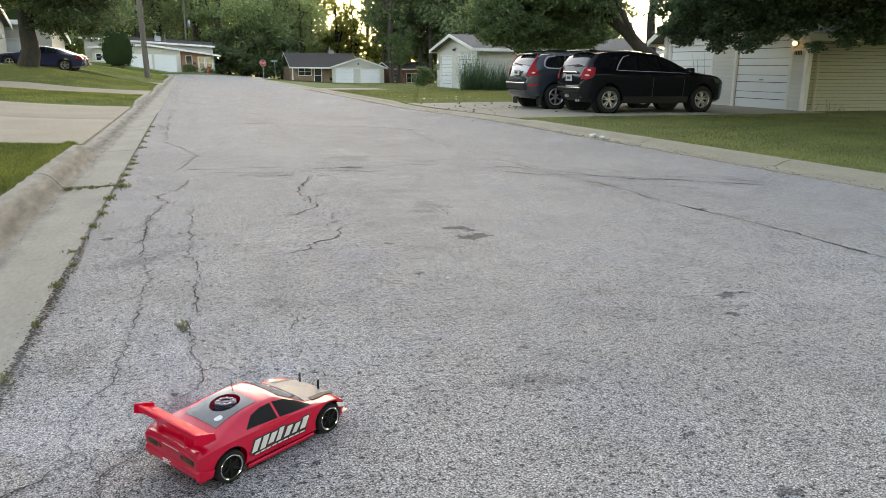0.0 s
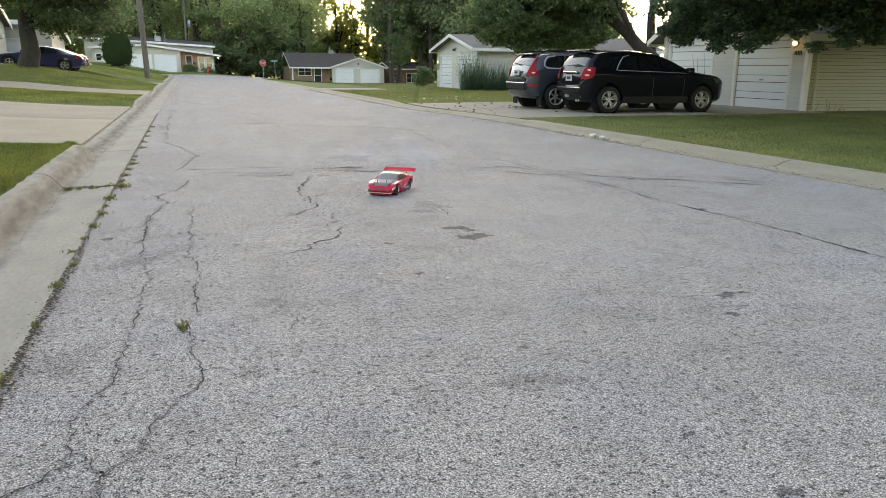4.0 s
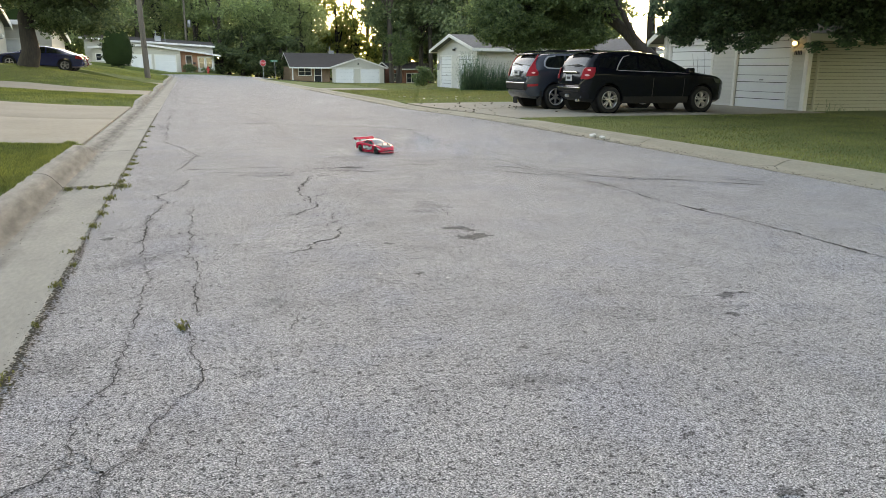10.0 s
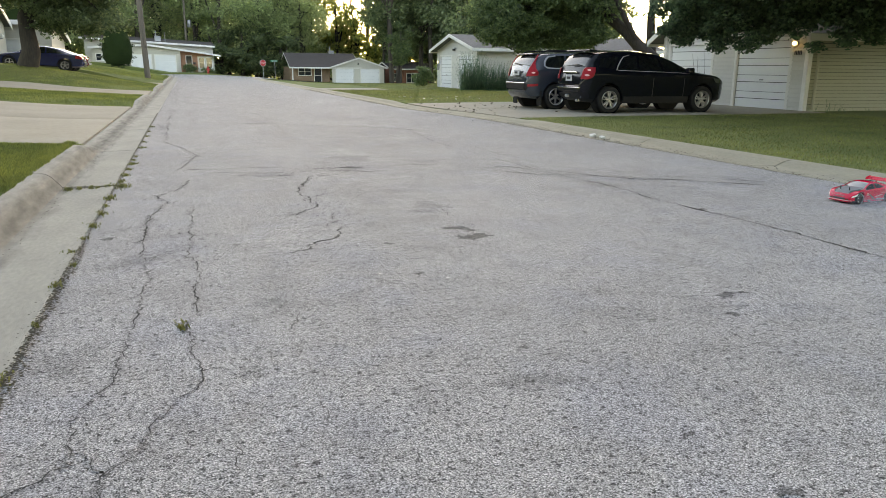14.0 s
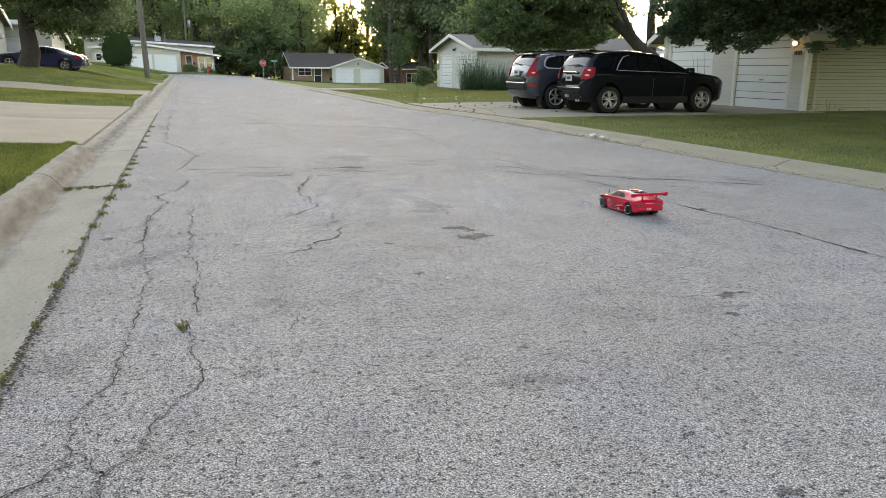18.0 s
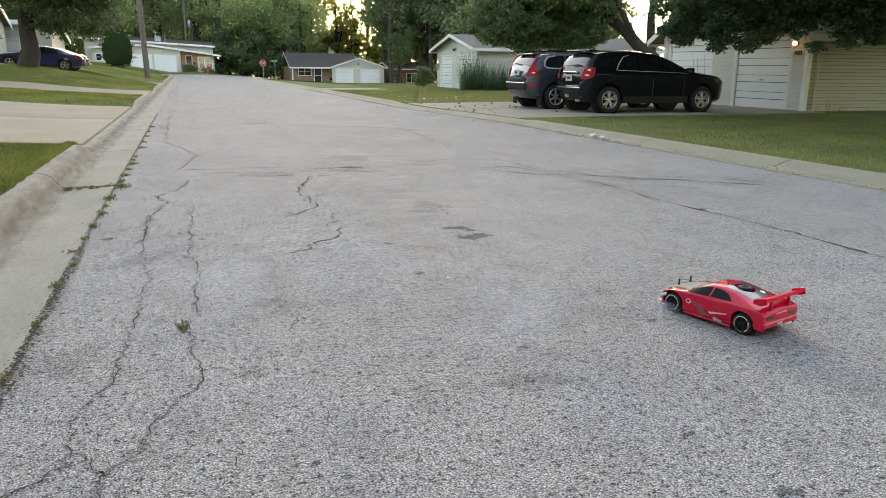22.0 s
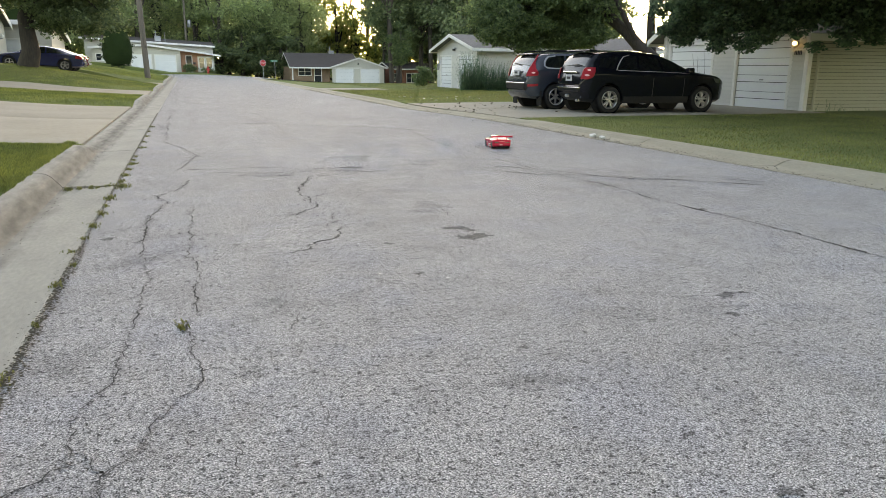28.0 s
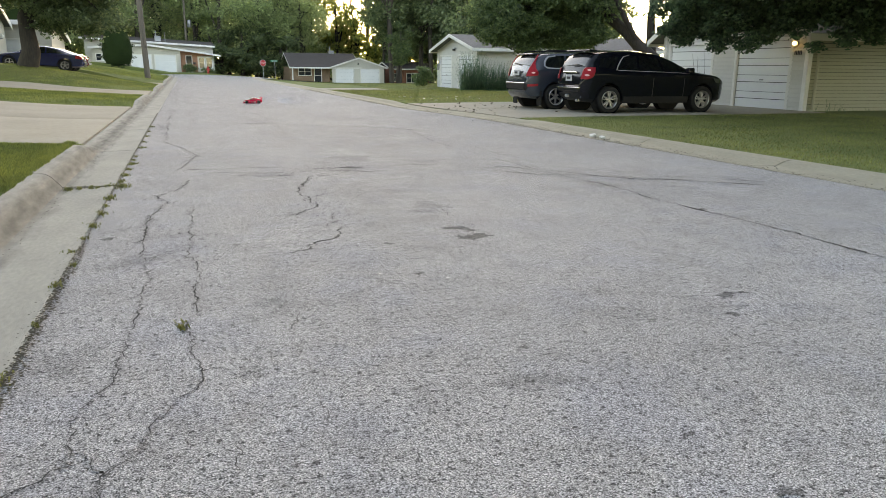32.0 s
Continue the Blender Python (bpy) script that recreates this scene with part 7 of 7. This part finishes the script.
SPOTS = [(1.83, 8.6, 0.11), (1.85, 5.03, 0.085), (1.92, 4.92, 0.045), (1.86, 4.73, 0.1), (1.96, 4.72, 0.05), (0.76, 3.95, 0.016), (0.02, 5.2, 0.02), (0.24, 4.96, 0.026), (4.14, 5.14, 0.05), (1.21, 3.92, 0.03), (1.24, 4.69, 0.035), (0.96, 2.57, 0.014), (1.3, 2.67, 0.02), (1.47, 2.44, 0.014), (2.04, 2.81, 0.02), (2.63, 3.35, 0.022), (2.66, 3.03, 0.055), (2.78, 3.04, 0.03), (2.48, 2.76, 0.035), (1.49, 1.8, 0.02), (1.55, 1.43, 0.035), (0.73, 2.41, 0.012), (2.0, 2.99, 0.015), (1.82, 2.06, 0.015), (0.76, 3.96, 0.012), (0.07, 5.35, 0.02), (3.44, 4.75, 0.02), (-0.59, 5.39, 0.05), (0.26, 2.76, 0.012), (1.73, 1.82, 0.014), (0.29, 2.0, 0.014)]
for i, (x, y, r) in enumerate(SPOTS):
    blot(x, y, r, 300 + i, OIL)

STAINS = [(1.99, 9.55, 0.3, 0.9), (1.95, 6.0, 0.17, 0.9), (1.8, 5.75, 0.1, 0.8), (-0.38, 4.7, 0.11, 1.7), (0.35, 3.62, 0.12, 0.7), (-0.55, 3.1, 0.12, 1.4), (0.16, 2.75, 0.07, 0.7), (1.2, 2.35, 0.16, 0.4), (0.75, 8.3, 0.3, 0.5)]
for i, (x, y, r, q) in enumerate(STAINS):
    blot(x, y, r, 500 + i, ASPHALT_STAINED, "stain", 0.0012, q)


def tufts(name, spots, material, seed, label, blade=0.06, per=60, spread=0.05, group=""):
    """Small clumps of blades rooted in a joint."""
    rng = random.Random(seed)
    for x, y, k in spots:
        g = Geo()
        for _ in range(int(per * k)):
            a, r = rng.uniform(0, 6.28), rng.gauss(0, spread * k)
            px, py = x + r * math.cos(a) * 0.6, y + r * math.sin(a) * 1.5
            h, b = 0.8 * blade * rng.uniform(0.4, 1.1) * (0.6 + 0.4 * k), rng.uniform(0, 6.28)
            lean = Vector((math.cos(b), math.sin(b), 0)) * h * rng.uniform(0.3, 1.1)
            sd = Vector((-math.sin(b), math.cos(b), 0)) * 0.004
            o = Vector((px, py, 0.0))
            g.add([o - sd, o + sd, o + lean * 0.5 + sd * 0.8 + Vector((0, 0, h * 0.7)), o + lean * 0.5 - sd * 0.8 + Vector((0, 0, h * 0.7)), o + lean + Vector((0, 0, h * 0.8))], [(0, 1, 2, 3), (3, 2, 4)])
        tagged(part(name, g, material), label, "weed", group, "stuff")


tufts("weed", [(-0.68, 7.8, 1.6), (-0.8, 7.85, 0.8), (-0.95, 7.8, 0.7), (-1.15, 7.72, 1.0), (-0.73, 7.1, 1.1), (-0.72, 6.35, 0.9), (-0.74, 5.85, 0.8), (-0.75, 5.42, 0.5), (-0.77, 5.04, 0.6), (-0.75, 4.25, 0.7), (-0.76, 2.93, 0.9), (-0.1, 3.38, 0.55), (-0.69, 9.6, 0.9), (-0.7, 8.6, 0.9), (-0.7, 9.1, 0.7), (-0.68, 11.5, 0.9), (-0.7, 13.4, 0.8), (-0.7, 15.5, 0.9), (-0.7, 10.4, 0.6), (-1.35, 7.74, 0.8), (-0.9, 7.77, 0.5), (-1.05, 7.76, 0.6), (-0.72, 6.7, 0.5), (-0.7, 8.15, 0.7), (-0.72, 4.7, 0.4), (-0.7, 10.0, 0.5), (-0.69, 12.4, 0.6), (-0.7, 14.4, 0.6), (-0.74, 3.6, 0.4)], WEED, 61, "small green weed clump growing in a pavement joint", 0.042, 90, 0.055, "joint weeds")

# soil that has gathered along the edge of the asphalt and in the open joint
def soil_line(pts, width, seed, lift=0.006, gap=0.012):
    rng = random.Random(seed)
    g = Geo()
    for a, b in zip(pts, pts[1:]):
        n = int(math.dist(a, b) / gap)
        for i in range(n):
            f = (i + rng.random()) / n
            x, y = a[0] + (b[0] - a[0]) * f + rng.gauss(0, width), a[1] + (b[1] - a[1]) * f
            r = rng.uniform(0.002, 0.008) * (1 + 0.02 * y)
            m = pose(x, y, lift + road_z(x, y), 0, 0, rng.uniform(0, 360))
            k = 6
            g.add([m @ Vector((r * rng.uniform(0.6, 1.3) * math.cos(q * 6.283 / k), r * rng.uniform(0.6, 1.5) * math.sin(q * 6.283 / k), 0)) for q in range(k)] + [m @ Vector((0, 0, r * 0.25))], [(q, (q + 1) % k, k) for q in range(k)])
    tagged(part("gutter_soil", g, JOINT), "dark crumbs of soil along the gutter", "soil", kind="stuff")


soil_line([(-0.735, 1.0), (-0.745, 20.0)], 0.012, 71, 0.007, 0.006)
soil_line([(-0.72, 1.4), (-0.74, 5.2)], 0.026, 72, 0.006, 0.0022)
soil_line([(-1.16, 1.0), (-1.15, 12.0)], 0.02, 75, 0.006, 0.09)
soil_line([(-1.515, 11.9), (-1.515, 22.6)], 0.012, 76, 0.03, 0.03)
for k in range(5):
    soil_line([(-0.7, 7.83 + 0.012 * k), (-1.2, 7.83 + 0.012 * k)], 0.02, 173 + k, 0.008, 0.006)
soil_line([(-0.74, 20.0), (-0.76, 60.0)], 0.02, 74, 0.006, 0.06)


def litter(seed, count):
    """Dry leaves and grit along the east gutter."""
    rng = random.Random(seed)
    g = Geo()
    for _ in range(count):
        y = rng.choice([rng.uniform(1, 16), rng.uniform(8, 40)])
        x = right_edge(y) + abs(rng.gauss(0, 0.16)) - 0.08 + (rng.random() < 0.15) * rng.uniform(-0.5, 0.2)
        z = road_z(x, y) + 0.01
        r = rng.uniform(0.004, 0.014) * (1 + 0.025 * y)
        m = pose(x, y, z, rng.uniform(-30, 30), rng.uniform(-30, 30), rng.uniform(0, 360))
        g.add([m @ Vector(p) for p in ((-r, 0, 0), (0, -r * 0.5, 0.2 * r), (r, 0, 0), (0, r * 0.5, 0.2 * r))], [(0, 1, 2, 3)])
    tagged(part("leaf_litter", g, DEBRIS), "dry brown leaf litter along the gutter", "leaf litter", kind="stuff")


litter(81, 2600)


def fallen_leaves(seed, count, area, r0, r1, material, label):
    """Single leaves lying about on the driveway mouth or the lawn."""
    rng = random.Random(seed)
    g = Geo()
    for _ in range(count):
        x, y, r = rng.uniform(*area[:2]), rng.uniform(*area[2:]), rng.uniform(r0, r1)
        m = pose(x, y, land(x, y) + 0.03 + 0.3 * r, rng.uniform(-25, 25), rng.uniform(-25, 25), rng.uniform(0, 360))
        g.add([m @ Vector(p) for p in ((-r, 0, 0), (-0.3 * r, -r * 0.55, 0.15 * r), (0.5 * r, -r * 0.4, 0.1 * r), (r, 0, 0.2 * r), (0.4 * r, r * 0.5, 0.2 * r), (-0.4 * r, r * 0.5, 0.1 * r))], [(0, 1, 2, 3, 4, 5)])
    tagged(part("fallen_leaves", g, material), label, "leaves", kind="stuff")


fallen_leaves(83, 70, (6.9, 9.6, 17.0, 23.2), 0.02, 0.06, DEBRIS, "scattered brown leaves on the driveway mouth")
fallen_leaves(84, 14, (7.6, 11.5, 23.6, 27.5), 0.04, 0.08, PAPER, "pale fallen leaves on the far lawn")
fallen_leaves(85, 60, (7.6, 15.0, 6.0, 15.5), 0.015, 0.035, DEBRIS, "brown leaves in the lawn before the house")


def paper(x, y, r, seed):
    rng = random.Random(seed)
    bm = bmesh.new()
    bmesh.ops.create_icosphere(bm, subdivisions=2, radius=r)
    for v in bm.verts:
        v.co *= rng.uniform(0.65, 1.2)
        v.co.z *= 0.55
    me = bpy.data.meshes.new("paper_scrap")
    bm.to_mesh(me)
    bm.free()
    me.materials.append(PAPER)
    ob = new("paper_scrap", me)
    ob.matrix_basis = pose(x, y, r * 0.45)
    tagged(ob, "crumpled white paper scrap in the gutter", "litter", "paper scraps")


paper(6.78, 11.48, 0.07, 91)
paper(6.77, 11.15, 0.055, 92)
for i, (x, y, r) in enumerate([(0.99, 3.98, 0.017), (1.34, 3.78, 0.013), (0.45, 5.0, 0.018)]):
    blot(x, y, r, 94 + i, PAPER, "pale_chip", 0.006, 0.5)
blot(0.2, 21.9, 0.06, 93, CRACK, "dark_scrap", 0.01, 0.5)


# ---- grass ----
def turf_blades(seed, count, area, size, material, keep=lambda x, y: True, z_of=land):
    """Blades of grass over a stretch of lawn."""
    rs = np.random.default_rng(seed)
    x0, x1, y0, y1 = area
    pts = np.stack([rs.uniform(x0, x1, count), rs.uniform(y0, y1, count)], 1)
    pts = np.array([p for p in pts if keep(p[0], p[1])])
    n = len(pts)
    z = np.array([z_of(p[0], p[1]) for p in pts]) - 0.004
    a = rs.uniform(0, 2 * np.pi, n)
    h = size * rs.uniform(0.45, 1.15, n)
    lean = rs.uniform(0.15, 0.8, n) * h
    w = size * 0.09
    base = np.column_stack([pts, z])
    sd = np.column_stack([-np.sin(a), np.cos(a), np.zeros(n)]) * w
    tip = base + np.column_stack([np.cos(a) * lean, np.sin(a) * lean, h])
    mid = base + np.column_stack([np.cos(a) * lean * 0.35, np.sin(a) * lean * 0.35, h * 0.62])
    v = np.stack([base - sd, base + sd, mid + sd * 0.7, tip, mid - sd * 0.7], 1).reshape(-1, 3)
    me = bpy.data.meshes.new("grass")
    me.vertices.add(len(v))
    me.vertices.foreach_set("co", v.astype(np.float32).ravel())
    me.loops.add(n * 5)
    me.loops.foreach_set("vertex_index", np.arange(n * 5, dtype=np.int32))
    me.polygons.add(n)
    me.polygons.foreach_set("loop_start", np.arange(0, n * 5, 5, dtype=np.int32))
    me.update(calc_edges=True)
    me.materials.append(material)
    return me


def grass(name, me, label):
    tagged(new(name, me), label, "grass", kind="stuff")


off_drive_l = lambda x, y: not any(a - 0.03 < y < b + 0.03 for a, b in DRIVES_L)
off_kerb_r = lambda x, y: x > right_edge(y) + 0.73 and not (DRIVE_R[0] - 0.05 < y < DRIVE_R[1] + 0.05) and not (y > 43.3 and x < 11.6)
grass("grass", turf_blades(1, 40000, (-4.2, -1.49, 6.0, 11.85), 0.05, BLADE, off_drive_l), "bright green mown grass beside the kerb")
grass("grass", turf_blades(2, 24000, (-6.5, -1.5, 22.6, 30.1), 0.055, BLADE, off_drive_l), "green grass strip between driveways")
grass("grass", turf_blades(3, 24000, (-9.0, -1.5, 36.9, 46.6), 0.06, BLADE, off_drive_l), "green grass on the bank")
grass("grass", turf_blades(4, 55000, (7.4, 16.6, 4.0, 15.95), 0.036, BLADE_R, off_kerb_r), "green mown grass before the house")
grass("dry_grass", turf_blades(5, 9000, (7.4, 16.6, 4.0, 15.95), 0.034, STRAW, off_kerb_r), "dry straw-coloured blades in the lawn")
grass("grass", turf_blades(6, 24000, (6.7, 17.0, 23.2, 44.0), 0.055, BLADE, off_kerb_r), "mown grass between the driveways")
grass("dry_grass", turf_blades(7, 15000, (6.7, 17.0, 23.2, 44.0), 0.055, STRAW, off_kerb_r), "dry straw-coloured blades in the lawn")


# ---- dry stalks and twigs by the walls ----
def stalks(x, y, n, h, seed, label, spread=0.4):
    rng = random.Random(seed)
    t = thing("dry_stalks", pose(x, y, land(x, y)), label, "plant")
    for _ in range(n):
        a, b = rng.uniform(-spread, spread), rng.uniform(-0.1, 0.1)
        hh = h * rng.uniform(0.5, 1.0)
        dx = rng.uniform(-0.3, 0.3)
        part("stalk", Geo().tube([(a, b, 0), (a + dx * 0.4, b, hh * 0.6), (a + dx, b, hh)], [0.008, 0.006, 0.003], 5), BARK, t)


reeds(17.25, 16.3, 0.35, 0.42, 10, 5, "leafy weeds against the cream wall")
reeds(18.6, 16.3, 0.5, 0.16, 8, 6, "low weeds against the cream wall")
stalks(16.45, 21.2, 6, 2.0, 7, "bare climbing twigs before the garage door", 0.25)
grass("grass", turf_blades(8, 26000, (6.7, 27.0, 44.0, 77.5), 0.07, BLADE_R, off_kerb_r), "mown grass before the far houses")
grass("grass", turf_blades(9, 20000, (-9.0, -1.6, 54.2, 77.5), 0.07, BLADE, off_drive_l), "mown grass on the bank")
grass("grass", turf_blades(10, 20000, (9.0, 36.0, 89.0, 102.0), 0.08, BLADE_R), "mown grass before the brown-roofed house")
grass("grass", turf_blades(11, 5000, (-1.57, -1.46, 5.5, 10.9), 0.06, BLADE, lambda x, y: True, lambda x, y: 0.135), "ragged grass edge over the kerb")
grass("dry_grass", turf_blades(12, 14000, (6.7, 27.0, 44.0, 77.5), 0.07, STRAW, off_kerb_r), "dry straw-coloured blades in the far lawn")


# ---- exhaust haze ----
HAZE = bpy.data.materials.new("exhaust_haze")
HAZE.use_nodes = True
_n, _l = HAZE.node_tree.nodes, HAZE.node_tree.links
_t, _d, _m = _n.new("ShaderNodeBsdfTransparent"), _n.new("ShaderNodeBsdfDiffuse"), _n.new("ShaderNodeMixShader")
_d.inputs["Color"].default_value = (0.72, 0.76, 0.9, 1)
_m.inputs[0].default_value = 0.045
_l.new(_t.outputs[0], _m.inputs[1])
_l.new(_d.outputs[0], _m.inputs[2])
_l.new(_m.outputs[0], _n["Material Output"].inputs["Surface"])


def haze_puff(seed, rx, ry, rz, count, size):
    """A wisp of many nearly clear flakes."""
    rs = np.random.default_rng(seed)
    c = rs.normal(size=(count, 3)) * np.array([rx, ry, rz]) * 0.45
    c[:, 2] = np.abs(c[:, 2]) + 0.02
    a = rs.normal(size=(count, 3))
    a /= np.linalg.norm(a, axis=1, keepdims=True)
    b = np.cross(a, rs.normal(size=(count, 3)))
    b /= np.linalg.norm(b, axis=1, keepdims=True)
    g = Geo()
    for p, u, v in zip(c, a * size, b * size):
        g.add([Vector(p + (u * math.cos(k * 0.785) + v * math.sin(k * 0.785)) * rs.uniform(0.6, 1.1)) for k in range(8)], [tuple(range(8))])
    ob = part("smoke_wisp", g, HAZE)
    ob.visible_shadow = False
    return tagged(ob, "thin bluish wisp of nitro exhaust smoke", "smoke", "exhaust wisps", "stuff")


WISPS = [(haze_puff(1, 0.18, 0.16, 0.12, 16, 0.06), 0.05, -0.1, 0.2), (haze_puff(2, 0.5, 0.5, 0.25, 14, 0.16), 0.35, 0.05, 0.22), (haze_puff(3, 0.9, 0.9, 0.35, 14, 0.28), 0.8, 0.1, 0.2)]


# seconds, place on the street, heading clockwise from north
RC_PATH = """
    0 0.131 2.194 57.0
    0.2 0.202 2.225 56.4
    0.4 0.284 2.282 55.8
    0.6 0.336 2.318 54.7
    0.8 0.428 2.375 51.6
    1 0.600 2.556 39.0
    1.2 0.888 2.841 19.6
    1.4 1.036 3.296 -6.8
    1.6 1.104 3.860 -19.2
    1.8 1.052 4.465 -20.6
    2 0.960 5.320 -6.0
    2.2 0.870 6.170 31.0
    2.4 0.960 7.080 72.0
    2.6 1.180 7.690 105.0
    2.8 1.450 8.160 126.0
    3 1.770 8.520 152.0
    3.5 2.510 8.720 186.0
    4 1.810 6.810 215.0
    4.5 1.030 5.880 275.0
    5 0.370 6.130 348.0
    5.5 0.270 6.650 417.0
    5.7 0.315 6.674 420.0
    5.9 0.470 6.708 424.0
    6 0.557 6.775 428.0
    6.3 1.079 6.908 434.9
    6.5 1.421 6.909 439.5
    6.7 1.823 6.891 443.1
    6.9 2.214 6.892 444.7
    7.1 2.681 6.934 441.7
    7.3 3.042 6.965 429.1
    7.5 3.433 7.107 410.5
    7.7 3.684 7.358 394.9
    7.9 3.835 7.589 386.3
    8.1 3.880 7.660 388.0
    8.3 3.990 8.000 377.0
    8.5 4.060 8.330 370.0
    8.7 4.030 8.610 360.0
    8.9 3.990 9.020 348.0
    9.1 3.850 9.470 322.0
    9.3 3.590 9.830 294.0
    9.5 3.250 10.180 261.0
    9.7 2.970 10.270 217.0
    9.9 2.640 10.230 178.0
    10.1 2.336 9.978 140.2
    10.3 2.178 9.653 117.6
    10.5 2.171 9.238 110.0
    10.7 2.293 8.743 109.4
    10.9 2.625 8.398 110.8
    11.1 3.100 7.957 118.1
    11.3 3.646 7.398 140.3
    11.5 4.183 6.710 184.5
    11.7 4.709 6.112 241.7
    11.8 4.808 5.723 291.8
    11.9 4.966 5.453 310.9
    12 5.054 5.174 327.0
    12.1 5.112 4.915 347.7
    12.2 5.180 4.706 364.4
    12.3 5.218 4.557 379.1
    12.4 5.385 4.507 382.8
    12.5 5.393 4.408 384.5
    12.6 5.451 4.339 379.2
    12.9 5.924 4.241 369.3
    13.3 6.385 4.574 339.0
    13.7 6.037 4.868 309.0
    13.8 5.974 4.968 302.0
    13.9 5.842 4.979 290.0
    14 5.900 5.090 265.0
    14.2 5.870 5.130 244.0
    14.4 5.770 5.070 228.0
    14.5 5.720 5.040 229.0
    14.9 4.620 4.500 261.0
    15.3 3.150 4.130 292.0
    15.7 1.980 4.190 297.0
    16.1 1.288 4.692 330.0
    16.5 0.988 5.088 425.4
    16.7 0.843 5.381 443.7
    16.9 0.839 5.474 454.9
    17.1 1.041 5.433 459.0
    17.3 1.442 5.430 458.0
    17.5 1.952 5.326 447.0
    17.7 2.603 5.283 421.0
    17.9 3.223 5.259 378.0
    18.1 3.750 5.336 342.4
    18.3 4.084 5.505 318.2
    18.5 4.268 5.784 300.0
    18.7 4.252 5.992 289.8
    18.9 4.166 6.351 281.6
    19.1 3.913 6.651 271.6
    19.3 3.554 6.923 252.8
    19.5 3.024 7.085 230.0
    19.7 2.354 6.937 210.2
    19.9 1.735 6.839 188.4
    20.1 1.118 6.502 163.6
    20.3 0.623 6.096 135.8
    20.5 0.298 5.480 114.0
    20.7 0.154 4.894 101.2
    20.9 0.179 4.358 91.4
    21.1 0.353 3.778 80.0
    21.3 0.705 3.314 67.0
    21.5 1.188 3.000 47.7
    21.7 1.691 2.736 22.0
    21.9 2.233 2.712 -6.7
    22.1 2.558 2.833 -23.4
    22.3 2.935 3.178 -41.2
    22.5 2.932 3.464 -54.0
    22.7 2.869 3.879 -72.8
    22.9 2.606 4.284 -100.6
    23.1 2.190 4.606 -139.0
    23.3 1.710 4.694 -176.0
    23.5 1.261 4.693 -219.0
    23.7 0.912 4.521 -238.0
    23.9 0.732 4.190 -254.0
    24.1 0.712 3.849 -278.0
    24.3 0.881 3.540 -307.0
    24.5 1.181 3.320 -337.0
    24.7 1.470 3.290 -370.0
    24.9 1.669 3.390 -393.0
    25.1 1.773 3.650 -406.0
    25.3 1.691 4.048 -413.0
    25.5 1.409 4.426 -426.0
    26 1.174 5.462 -498.0
    26.5 0.759 5.678 -583.0
    27 1.375 7.284 -639.0
    27.5 3.150 9.560 -682.0
    27.7 3.760 9.750 -703.0
    27.9 4.260 10.150 -708.0
    28.1 4.600 10.550 -715.0
    28.3 4.800 11.010 -721.0
    28.5 4.920 11.680 -726.0
    28.7 4.900 12.310 -736.0
    28.9 4.850 13.170 -744.0
    29.1 4.710 14.160 -746.0
    29.3 4.440 15.080 -744.0
    29.5 4.110 16.350 -740.0
    29.7 3.750 17.820 -730.0
    29.9 3.400 19.480 -705.0
    30.2 3.020 21.470 -637.0
    30.6 2.860 22.780 -618.0
    31 2.950 23.280 -533.0
    31.5 3.100 25.510 -508.0
    32 1.990 24.830 -450.0
"""
motions()
